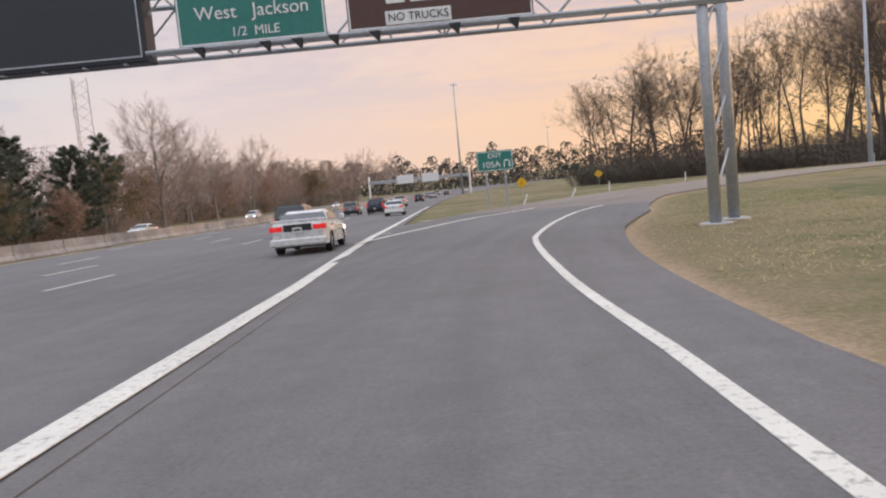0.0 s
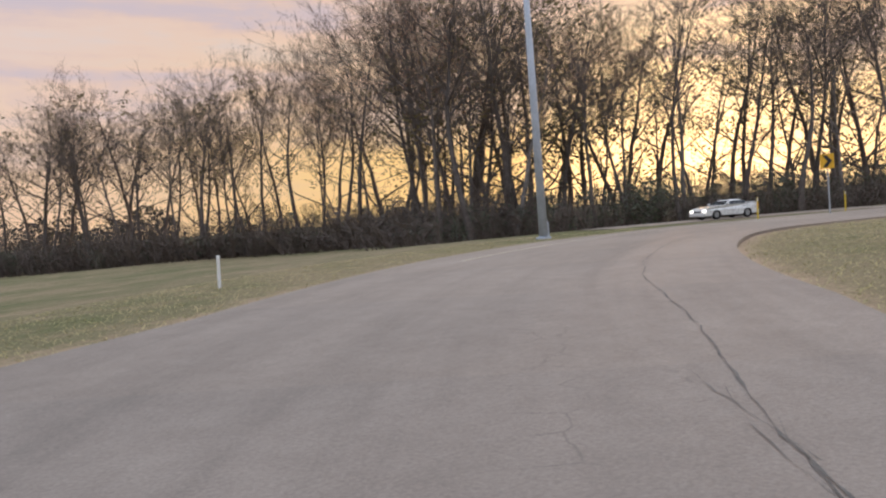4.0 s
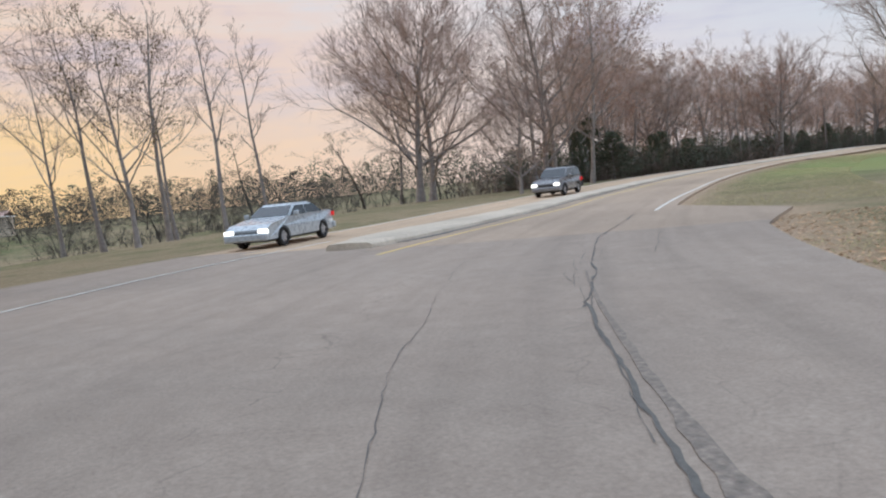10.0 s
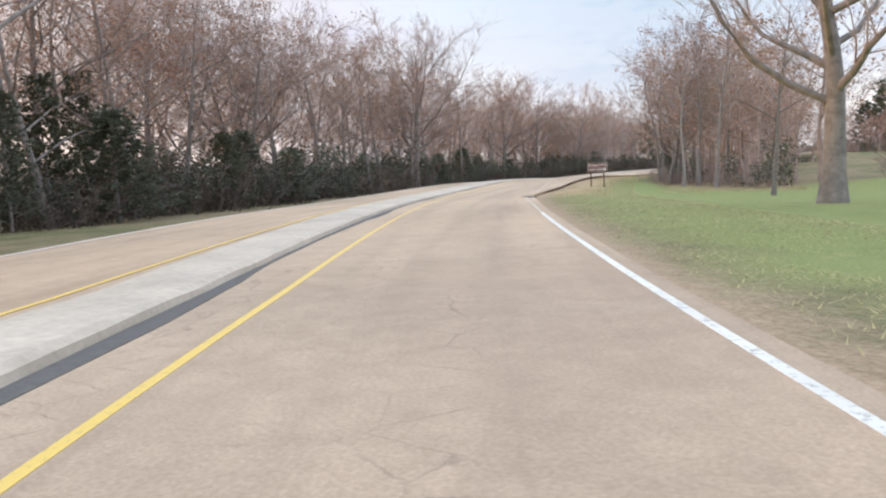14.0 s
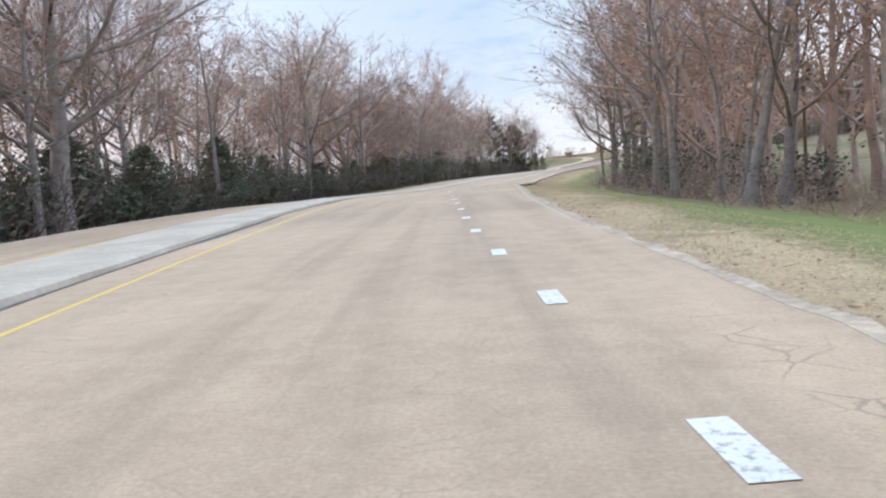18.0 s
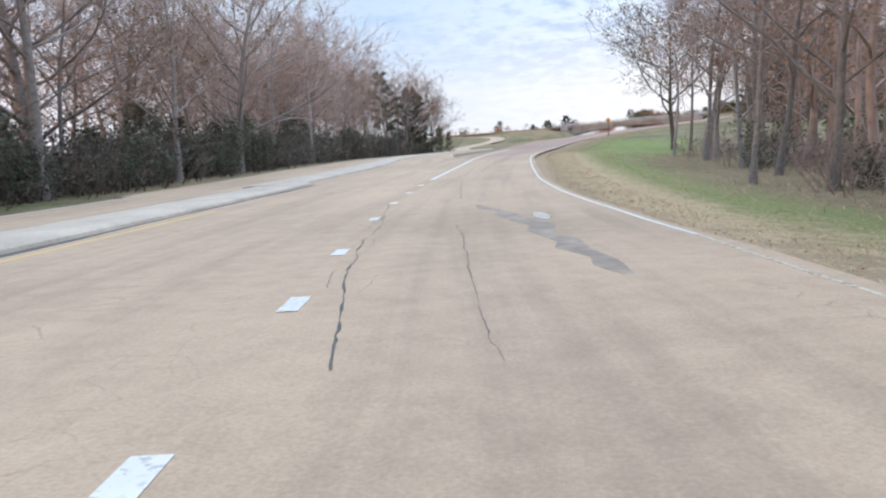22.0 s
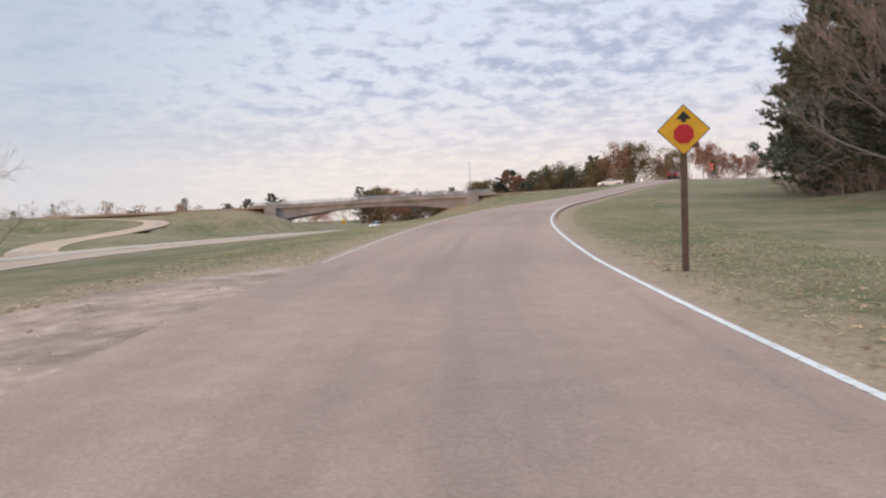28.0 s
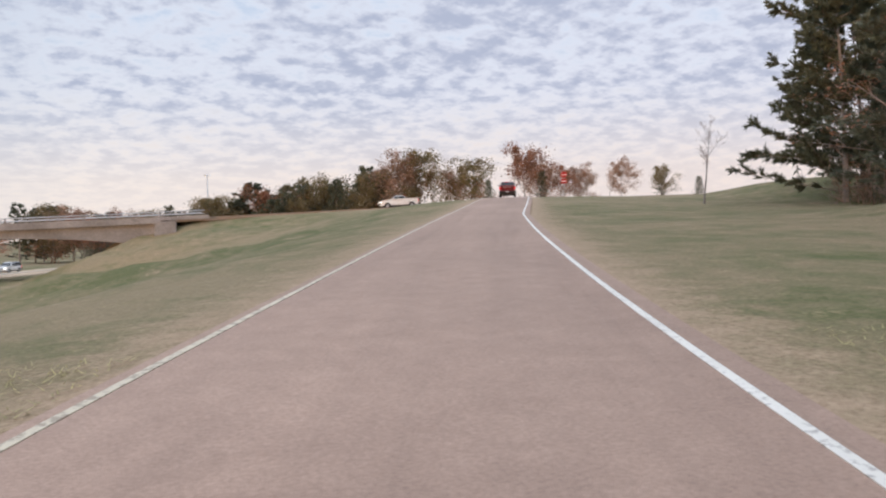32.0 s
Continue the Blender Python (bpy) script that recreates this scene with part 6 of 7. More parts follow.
# the row of trees beyond the crossing road
for i in range(46):
    u = i / 45
    x, y = 102 - 83 * u + WOODS.uniform(-3, 3), -484 + 22 * u ** 1.6 + WOODS.uniform(-12, 12)
    top = float(np.interp(u, [0, 0.15, 0.25, 0.42, 0.55, 0.66, 0.74, 0.82, 1.0], [12.6, 11.5, 11.5, 12.5, 13.8, 17.2, 15.8, 19.8, 20.5])) * WOODS.uniform(0.8, 1.05)
    plant(WOODS.choice(("full_tree_0", "full_tree_0", "full_pine", "full_tree_0", "full_tree_1", "cedar_0", "full_tree_2", "pine_1", "full_pine")), x, y, max(5.0, top - gz(x, y)), WOODS.uniform(0, 6.28), 0, "trees beyond the crossing road", "", WOODS.uniform(0.9, 1.3))

# ================= vehicles =================


def arch(cx, r, z, n=7):
    """Points of a wheel arch, from rear to front."""
    return [(cx - r * math.cos(math.pi * i / n), z + r * math.sin(math.pi * i / n)) for i in range(n + 1)]


CARS = {
    # outline above the sill from the rear to the front, roof, wheels, width, belt height
    "pickup": dict(top=[(-2.93, 0.62), (-2.95, 1.36), (-2.90, 1.43), (-0.98, 1.43), (1.30, 1.45), (1.50, 1.42), (2.65, 1.27), (2.90, 1.08), (2.95, 0.60)], wheels=(-1.85, 1.92), r=0.42, w=2.03, roof=(-0.92, -0.72, 0.55, 1.38), belt=1.43, h=1.93, sill=0.48, bed=True),
    "sedan": dict(top=[(-2.40, 0.55), (-2.42, 0.92), (-2.30, 1.02), (-1.70, 1.05), (1.00, 0.98), (2.05, 0.82), (2.38, 0.66), (2.42, 0.42)], wheels=(-1.42, 1.42), r=0.33, w=1.80, roof=(-1.75, -1.00, 0.25, 1.05), belt=0.98, h=1.43, sill=0.30, bed=False),
    "coupe": dict(top=[(-2.38, 0.55), (-2.40, 0.95), (-2.32, 1.05), (-1.80, 1.07), (0.75, 1.00), (2.10, 0.88), (2.36, 0.72), (2.40, 0.40)], wheels=(-1.38, 1.42), r=0.35, w=1.88, roof=(-1.85, -0.85, -0.05, 0.85), belt=1.00, h=1.39, sill=0.28, bed=False),
    "suv": dict(top=[(-2.30, 0.55), (-2.35, 1.05), (-2.28, 1.12), (-1.20, 1.13), (1.05, 1.08), (2.10, 0.98), (2.32, 0.80), (2.35, 0.45)], wheels=(-1.38, 1.42), r=0.37, w=1.90, roof=(-2.26, -2.02, 0.20, 1.08), belt=1.10, h=1.72, sill=0.36, bed=False),
}


def hull(bm, low, high, z0, z1, w0, w1):
    """A cabin: low and high are (rear x, front x); it narrows from w0 to w1."""
    a = [bm.verts.new((x, y, z0)) for x, y in ((low[0], -w0), (low[1], -w0), (low[1], w0), (low[0], w0))]
    b = [bm.verts.new((x, y, z1)) for x, y in ((high[0], -w1), (high[1], -w1), (high[1], w1), (high[0], w1))]
    bm.faces.new(b)
    bm.faces.new(a[::-1])
    for i in range(4):
        bm.faces.new((a[i], a[(i + 1) % 4], b[(i + 1) % 4], b[i]))
    bmesh.ops.bevel(bm, geom=bm.edges[:], offset=0.10, segments=3, affect="EDGES")
    return bm


def quad(bm, pts, thick):
    """A pane through four points, with thickness along its normal."""
    p = [Vector(q) for q in pts]
    n = (p[1] - p[0]).cross(p[3] - p[0]).normalized() * thick
    a = [bm.verts.new(q) for q in p]
    b = [bm.verts.new(q + n) for q in p]
    bm.faces.new(a[::-1])
    bm.faces.new(b)
    for i in range(4):
        bm.faces.new((a[i], a[(i + 1) % 4], b[(i + 1) % 4], b[i]))
    return bm


def wheel_meshes(r):
    bm = bmesh.new()
    for y0, y1, rr in ((-0.11, 0.11, r),):
        prof = [(0.62 * r, -0.10), (0.90 * r, -0.115), (r, -0.085), (r, 0.085), (0.90 * r, 0.115), (0.62 * r, 0.10)]
        n = 24
        rings = [[bm.verts.new((q * math.cos(2 * math.pi * k / n), y, q * math.sin(2 * math.pi * k / n))) for k in range(n)] for q, y in prof]
        for i in range(len(prof)):
            a, b = rings[i], rings[(i + 1) % len(prof)]
            for k in range(n):
                bm.faces.new((a[k], a[(k + 1) % n], b[(k + 1) % n], b[k]))
    bmesh.ops.recalc_face_normals(bm, faces=bm.faces[:])
    tyre = bpy.data.meshes.new("tyre")
    bm.to_mesh(tyre)
    bm.free()
    tyre.materials.append(RUBBER)
    bm = bmesh.new()
    for k in range(5):
        m = Matrix.Rotation(2 * math.pi * k / 5, 4, "Y")
        c = bmesh.new()
        box(c, -0.05, 0.05, -0.09, 0.09, 0.0, 0.60 * r, 0.012)
        c.transform(m)
        me = bpy.data.meshes.new("spoke")
        c.to_mesh(me)
        c.free()
        bm.from_mesh(me)
        bpy.data.meshes.remove(me)
    tube(bm, [(0, -0.095, 0), (0, 0.095, 0)], 0.07, 12)
    tube(bm, [(0, -0.05, 0), (0, 0.05, 0)], 0.615 * r, 24)
    rim = bpy.data.meshes.new("rim")
    bm.to_mesh(rim)
    bm.free()
    rim.materials.append(RIM)
    return tyre, rim


WHEELS = {k: wheel_meshes(c["r"]) for k, c in CARS.items()}


def car(kind, name, paint, m, label, group="", lights=True, bars=False):
    c = CARS[kind]
    w, (b0, t0, t1, b1), belt, h = c["w"] / 2, c["roof"], c["belt"], c["h"]
    t = thing(name, label, "car" if kind != "pickup" else "pickup truck", m, group)
    bm = bmesh.new()
    low = []
    for cx in (c["wheels"][1], c["wheels"][0]):
        low += arch(cx, c["r"] + 0.07, c["sill"], 7)[::-1]
    prism(bm, c["top"] + [(c["top"][-1][0] - 0.05, c["sill"])] + low + [(c["top"][0][0] + 0.05, c["sill"])], -w, w)
    xl = max(abs(q[0]) for q in c["top"])
    for v in bm.verts:
        v.co.y *= (1 - 0.13 * (abs(v.co.x) / xl) ** 4) * (1.0 if v.co.z < c["belt"] - 0.12 else 0.955)
    es = [e for e in bm.edges if abs(e.verts[0].co.y - e.verts[1].co.y) < 1e-4 and min(v.co.z for v in e.verts) > c["sill"] + 0.05 and all(abs((v.co - Vector((cx, v.co.y, c["sill"]))).length - c["r"] - 0.07) > 0.02 for v in e.verts for cx in c["wheels"])]
    bmesh.ops.bevel(bm, geom=es, offset=0.085, segments=3, affect="EDGES")
    body = part("body", bm, paint, t)
    wc, wr = w * 0.93, w * 0.76
    part("cabin", hull(bmesh.new(), (b0, b1), (t0, t1), belt - 0.06, h, wc, wr), paint, t)

    def side(x, z, s, out=0.006):
        u = (z - belt + 0.06) / (h - belt + 0.06)
        return (x, s * (wc + (wr - wc) * u + out), z)
    z0, z1 = belt + 0.03, h - 0.10
    f = lambda a, b, z: a + (b - a) * (z - belt + 0.06) / (h - belt + 0.06)
    mid = (b0 + b1) / 2 if kind != "coupe" else b0 + 0.55
    for s in (-1, 1):
        for xa, xb, za, zb in ((0, 1, z0, z1), (1, 2, z0, z1)):
            lo = [f(b0, t0, z0) + 0.14, mid - 0.03] if xa == 0 else [mid + 0.05, f(b1, t1, z0) - 0.14]
            hi = [f(b0, t0, z1) + 0.10, mid - 0.03] if xa == 0 else [mid + 0.05, f(b1, t1, z1) - 0.10]
            if hi[1] <= hi[0]:
                continue
            pts = [side(lo[0], z0, s), side(lo[1], z0, s), side(hi[1], z1, s), side(hi[0], z1, s)]
            part("side_window", quad(bmesh.new(), pts if s < 0 else pts[::-1], 0.012), GLASS, t, "dark side window")
        part("mirror", box(bmesh.new(), b1 - 0.42, b1 - 0.26, s * (w + 0.02) if s > 0 else -w - 0.2, w + 0.2 if s > 0 else -w - 0.02, belt + 0.0, belt + 0.17, 0.03), paint, t)
        for xh in ((mid + b0) / 2 + 0.2, mid + 0.25):
            part("door_handle", box(bmesh.new(), xh - 0.1, xh + 0.1, s * w - 0.006, s * w + 0.022, belt - 0.16, belt - 0.12, 0.008), BLACK_TRIM if kind != "sedan" else RIM, body)
    for nm, xb, xt, out, lb in (("rear_window", b0, t0, -1, "dark rear window"), ("windscreen", b1, t1, 1, "dark windscreen")):
        za, zb = belt + 0.04, h - 0.09
        xa, xc = f(xb, xt, za) + out * 0.008, f(xb, xt, zb) + out * 0.008
        ya, yc = wc * 0.93, wr * 0.95
        pts = [(xa, -ya, za), (xa, ya, za), (xc, yc, zb), (xc, -yc, zb)]
        part(nm, quad(bmesh.new(), pts if out > 0 else pts[::-1], 0.012), GLASS, t, lb)
    xr, xf = c["top"][0][0], c["top"][-1][0]
    zt = 0.98 if kind != "pickup" else 1.20
    hl = 0.34 if kind == "pickup" else (0.16 if kind != "suv" else 0.22)
    wl = 0.17 if kind == "pickup" else (0.42 if kind == "coupe" else 0.30)
    for s in (-1, 1):
        ya, yb = s * (w - 0.03 - wl), s * (w - 0.03)
        part("tail_light", box(bmesh.new(), xr - 0.035, xr + 0.06, min(ya, yb), max(ya, yb), zt - 0.12 - hl / 2, zt - 0.12 + hl / 2, 0.02), TAIL, t, "red tail light")
        hz = c["top"][-2][1] - 0.06
        part("headlight", box(bmesh.new(), xf - 0.10, xf + 0.03, s * (w - 0.42) if s > 0 else -w + 0.06, w - 0.06 if s > 0 else -w + 0.42, hz - 0.09, hz + 0.07, 0.02), HEAD, t, "lit headlight")
    part("rear_bumper", box(bmesh.new(), xr - 0.10, xr + 0.10, -w * 0.97, w * 0.97, c["sill"] + 0.02, c["sill"] + 0.26, 0.04), BLACK_TRIM if kind in ("pickup", "suv") else paint, t)
    part("front_bumper", box(bmesh.new(), xf - 0.10, xf + 0.09, -w * 0.95, w * 0.95, c["sill"] - 0.02, c["sill"] + 0.24, 0.05), paint, t)
    part("grille", box(bmesh.new(), xf - 0.06, xf + 0.05, -w * 0.5, w * 0.5, c["sill"] + 0.28, c["top"][-2][1] - 0.08, 0.02), BLACK_TRIM, t)
    pz = 0.80 if kind != "pickup" else 0.66
    plate = part("number_plate", box(bmesh.new(), xr - 0.125, xr - 0.08, -0.15, 0.15, pz - 0.08, pz + 0.08), SIGN_WHITE, t, "white number plate")
    part("plate_marking", box(bmesh.new(), xr - 0.130, xr - 0.12, -0.11, 0.11, pz - 0.03, pz + 0.03), BLACK_TRIM, plate)
    if kind == "coupe":
        part("trim_panel", box(bmesh.new(), xr - 0.03, xr + 0.05, -0.46, 0.46, 0.76, 0.98, 0.02), BLACK_TRIM, t, "black panel between the tail lights")
        part("spoiler", box(bmesh.new(), xr + 0.02, xr + 0.30, -w * 0.9, w * 0.9, 1.08, 1.13, 0.02), paint, t)
    if kind == "pickup":
        part("tailgate", box(bmesh.new(), xr - 0.045, xr + 0.03, -w + 0.22, w - 0.22, 0.82, 1.40, 0.025), paint, t)
        part("tailgate_trim", box(bmesh.new(), xr - 0.055, xr - 0.03, -0.55, 0.55, 1.20, 1.24), RIM, t, "chrome strip on the tailgate")
        part("bed_cover", box(bmesh.new(), xr + 0.10, b0 - 0.04, -w + 0.10, w - 0.10, 1.425, 1.45, 0.008), BLACK_TRIM, t, "black cover over the bed")
        part("brake_light", box(bmesh.new(), t0 - 0.12, t0 + 0.0, -0.25, 0.25, h - 0.035, h + 0.01), TAIL, t, "lit high brake light")
    if bars:
        for s in (-1, 1):
            part("roof_rail", tube(bmesh.new(), [(t0 + 0.2, s * wr * 0.9, h - 0.02), (t0 + 0.3, s * wr * 0.9, h + 0.06), (t1 - 0.3, s * wr * 0.9, h + 0.06), (t1 - 0.2, s * wr * 0.9, h - 0.02)], 0.02, 6), BLACK_TRIM, t)
    tyre, rim = WHEELS[kind]
    for cx in c["wheels"]:
        for s in (-1, 1):
            wh = part_of("wheel", tyre, t, Matrix.Translation((cx, s * (w - 0.12), c["r"])))
            part_of("rim", rim, wh)
    part("underbody", box(bmesh.new(), xr + 0.3, xf - 0.3, -w * 0.8, w * 0.8, 0.22, c["sill"] + 0.12), BLACK_TRIM, t)
    return t


def paint(name, colour):
    return plain(name, colour, 0.28, 0.15, 0.8, 0.05)


RED, WHITE_CAR, BLACK_CAR, SILVER, DARK_BLUE, GREY_CAR = paint("dark_red_car_paint", (0.16, 0.012, 0.018)), paint("white_car_paint", (0.72, 0.72, 0.70)), paint("black_car_paint", (0.02, 0.022, 0.03)), paint("silver_car_paint", (0.42, 0.46, 0.49)), paint("dark_blue_car_paint", (0.03, 0.05, 0.09)), paint("grey_car_paint", (0.2, 0.2, 0.21))


def on_way(way, s, d, flip=False, lift=0.012):
    x, y, z = way.at(s, d)
    a = way.heading(s) + (math.pi if flip else 0)
    z1, z0 = way.at(s + 2)[2], way.at(s - 2)[2]
    tilt = math.atan2(z1 - z0, 4) * (-1 if flip else 1)
    return Matrix.Translation((x, y, z + lift)) @ Matrix.Rotation(a, 4, "Z") @ Matrix.Rotation(-tilt, 4, "Y")


car("pickup", "pickup_truck", RED, on_way(route, 588, 0.2), "dark red crew-cab pickup braking at the ramp's top")
car("coupe", "coupe", WHITE_CAR, on_way(highway, 26.5, 1.75), "white sports coupe with black rear panel on the highway")
car("suv", "suv", BLACK_CAR, on_way(highway, 44, 5.6), "black sport utility car with roof rails on the highway", bars=True)
car("coupe", "coupe", WHITE_CAR, on_way(outer, float(outer.s[np.argmin(np.hypot(outer.p[:, 0] - route.at(110.2, 14.0)[0], outer.p[:, 1] - route.at(110.2, 14.0)[1]))]), -0.6, True), "white low sedan on the road outside the loop")
car("sedan", "sedan", SILVER, on_way(route, 149.8, 11.2, True), "silver four-door sedan with lit headlights on the curving road")
car("suv", "suv", GREY_CAR, on_way(route, 172.5, 7.2, True), "grey sport utility car on the oncoming carriageway", bars=True)
car("pickup", "pickup_truck", WHITE_CAR, on_way(crossroad, crossroad.s[np.argmin(np.hypot(crossroad.p[:, 0] - 58, crossroad.p[:, 1] + 382))], 2.0, True), "white pickup on the crossing road")
car("suv", "suv", WHITE_CAR, on_way(parkway, 305, 8.6, True), "white car under the bridge on the parkway", bars=True)
g = random.Random(4)
for i, (s, d, k, p, f_) in enumerate([(72, 1.9, "sedan", WHITE_CAR, 0), (92, 5.5, "pickup", DARK_BLUE, 0), (98, 9.3, "suv", GREY_CAR, 0), (128, 5.6, "pickup", WHITE_CAR, 0), (150, 9.0, "sedan", SILVER, 0), (172, 5.6, "suv", BLACK_CAR, 0), (190, 12.8, "sedan", WHITE_CAR, 0), (215, 5.6, "suv", WHITE_CAR, 0), (240, 9.2, "sedan", GREY_CAR, 0), (262, 5.6, "sedan", BLACK_CAR, 0), (285, 12.8, "suv", SILVER, 0), (310, 5.6, "sedan", WHITE_CAR, 0), (335, 9.2, "sedan", SILVER, 0), (82, 30, "sedan", WHITE_CAR, 1), (140, 34, "suv", WHITE_CAR, 1), (200, 30, "sedan", SILVER, 1)]):
    car(k, "sedan" if k == "sedan" else ("suv" if k == "suv" else "pickup_truck"), p, on_way(highway, s, d, bool(f_)), {"sedan": "sedan", "suv": "sport utility car", "pickup": "pickup"}[k] + " far off in the highway traffic, " + {0: "dark", 1: "pale"}[int(p in (WHITE_CAR, SILVER))] + " paint", "highway traffic")

# ---- car park and low building beyond the wood ----
for i in range(9):
    x, y = 172 - 0.9 * i, 72 + 3.4 * i
    k = ("sedan", "suv", "sedan", "pickup")[i % 4]
    car(k, {"sedan": "sedan", "suv": "suv", "pickup": "pickup_truck"}[k], (WHITE_CAR, SILVER, GREY_CAR, WHITE_CAR, DARK_BLUE)[i % 5], Matrix.Translation((x, y, gz(x, y) - 0.09)) @ Matrix.Rotation(2.9, 4, "Z"), "parked " + {"sedan": "sedan", "suv": "sport utility car", "pickup": "pickup"}[k] + " beyond the trees, " + ("white", "silver", "grey", "white", "dark blue")[i % 5] + " paint", "parked cars")
hall = thing("warehouse", "long low pale building with a dull red roof", "building", Matrix.Translation((310, 62, gz(310, 62) + 1.6)) @ Matrix.Rotation(1.35, 4, "Z") @ Matrix.Diagonal((0.8, 0.8, 0.8, 1)))
part("wall", box(bmesh.new(), -16, 16, -8, 8, -4.5, 4.2, 0.03), CONCRETE, hall)
bm = bmesh.new()
prism(bm, [(-16.6, 4.2), (16.6, 4.2), (16.6, 4.6), (-16.6, 4.6)], -8.6, 8.6)
part("roof_edge", bm, SIGN_WHITE, hall)
bm = bmesh.new()
for sg in (-1, 1):
    quad(bm, [(-16.6, sg * 8.6, 4.6), (16.6, sg * 8.6, 4.6), (16.6, 0, 6.3), (-16.6, 0, 6.3)][::sg], 0.12)
part("roof", bm, paint("dull_red_roof_sheet", (0.25, 0.09, 0.07)), hall, "dull red sheet roof")
for k in range(5):
    w_ = part("window", box(bmesh.new(), -13 + 6 * k, -10.5 + 6 * k, 7.98, 8.05, 1.2, 2.8), GLASS, hall)
    part("frame", box(bmesh.new(), -13.1 + 6 * k, -10.4 + 6 * k, 7.97, 8.02, 1.1, 2.9), SIGN_WHITE, w_)

# ================= signs and road furniture =================


def letters(text, size, mat, parent, x, z, y=-0.02, name="lettering"):
    cu = bpy.data.curves.new("lettering", "FONT")
    cu.body, cu.size, cu.extrude, cu.align_x, cu.align_y = text, size, 0.004, "CENTER", "CENTER"
    ob = bpy.data.objects.new("lettering", cu)
    scene.collection.objects.link(ob)
    dg = bpy.context.evaluated_depsgraph_get()
    me = bpy.data.meshes.new_from_object(ob.evaluated_get(dg))
    bpy.data.objects.remove(ob)
    me.materials.clear()
    me.materials.append(mat)
    return part_of(name, me, parent, Matrix.Translation((x, y, z)) @ Matrix.Rotation(math.pi / 2, 4, "X"))


def plate_part(name, parent, x0, x1, z0, z1, mat, y=0.0, thick=0.02, label="", bevel=0.0):
    return part(name, box(bmesh.new(), x0, x1, y, y + thick, z0, z1, bevel), mat, parent, label)


def rim_parts(parent, x0, x1, z0, z1, mat, y, t=0.04):
    for nm, a, b, c, d in (("border", x0, x1, z1 - t, z1), ("border", x0, x1, z0, z0 + t), ("border", x0, x0 + t, z0 + t, z1 - t), ("border", x1 - t, x1, z0 + t, z1 - t)):
        part(nm, box(bmesh.new(), a, b, y - 0.006, y, c, d), mat, parent)


def facing(x, y, z, toward):
    """A pose whose -y side faces a point on the ground plan."""
    return Matrix.Translation((x, y, z)) @ Matrix.Rotation(math.atan2(toward[1] - y, toward[0] - x) + math.pi / 2, 4, "Z")


# ---- overhead gantry ----
gantry = thing("sign_gantry", "grey steel truss gantry over the highway on twin posts", "sign gantry", Matrix.Translation((0, 21.4, gz(8, 22) - 0.1)))
zb = 6.10
for x, y in ((7.55, -0.2), (8.45, 0.8)):
    part("post", tube(bmesh.new(), [(x, y, 0), (x - 0.05, y, 8.6)], [0.17, 0.15], 14), STEEL, gantry, smooth=True)
    part("base_plate", box(bmesh.new(), x - 0.32, x + 0.32, y - 0.32, y + 0.32, 0.0, 0.12, 0.02), STEEL, gantry)
    part("footing", tube(bmesh.new(), [(x, y, -0.5), (x, y, 0.10)], 0.46, 16), CONCRETE, gantry, "round concrete footing")
for k in range(5):
    za = 0.8 + 1.5 * k
    part("brace", tube(bmesh.new(), [(7.55, -0.2, za), (8.45, 0.8, za + 1.5)], 0.035, 6), STEEL, gantry)
for y in (-0.35, 0.85):
    for z in (zb, zb + 1.5):
        part("chord", tube(bmesh.new(), [(8.6, y, z), (-46, y, z)], 0.075, 8), STEEL, gantry)
for k in range(36):
    x = 8.0 - k * 1.5
    for y in (-0.35, 0.85):
        part("diagonal", tube(bmesh.new(), [(x, y, zb if k % 2 else zb + 1.5), (x - 1.5, y, zb + 1.5 if k % 2 else zb)], 0.032, 5), STEEL, gantry)
    part("strut", tube(bmesh.new(), [(x, -0.35, zb), (x, 0.85, zb)], 0.028, 5), STEEL, gantry)
part("post", tube(bmesh.new(), [(-46, 0.2, -1), (-46, 0.2, 8)], 0.2, 12), STEEL, gantry)
part("lamp_rail", tube(bmesh.new(), [(8.0, -0.95, zb - 0.06), (-7.4, -0.95, zb - 0.06)], 0.06, 8), STEEL, gantry)
for x in (-6.0, -4.25, -3.4, -2.45, -1.35, 0.75, 2.3):
    bm = bmesh.new()
    prism(bm, [(-0.16, -0.05), (0.16, -0.05), (0.10, -0.34)], -1.06, -0.86)
    bm.transform(Matrix.Translation((x, 0, zb)))
    part("lamp_bracket", bm, BLACK_TRIM, gantry, "dark wedge-shaped lamp bracket")
gsign_m = Matrix.Translation((0, 20.72, gz(8, 22) - 0.1))


def overhead(label, x0, x1, z0, z1, mat, name="overhead_sign", bracket=True):
    t = thing(name, label, "road sign", gsign_m)
    p = plate_part("panel", t, x0, x1, z0, z1, mat, 0.0, 0.05)
    rim_parts(p, x0 + 0.03, x1 - 0.03, z0 + 0.03, z1 - 0.03, SIGN_WHITE if mat is not SIGN_NAVY else STEEL, -0.001)
    n = max(2, int((x1 - x0) / 1.1))
    for k in range(n):
        x = x0 + (k + 0.5) * (x1 - x0) / n
        part("bracket", box(bmesh.new(), x - 0.05, x + 0.05, 0.052, 0.26, z0 - 0.13, z1, 0.01), STEEL, t)
    return t


west = overhead("green overhead sign reading West Jackson 1/2 MILE", -6.59, -2.63, 6.13, 8.8, SIGN_GREEN)
letters("West   Jackson", 0.50, SIGN_WHITE, west, -4.57, 6.95)
letters("1/2  MILE", 0.34, SIGN_WHITE, west, -4.52, 6.42)
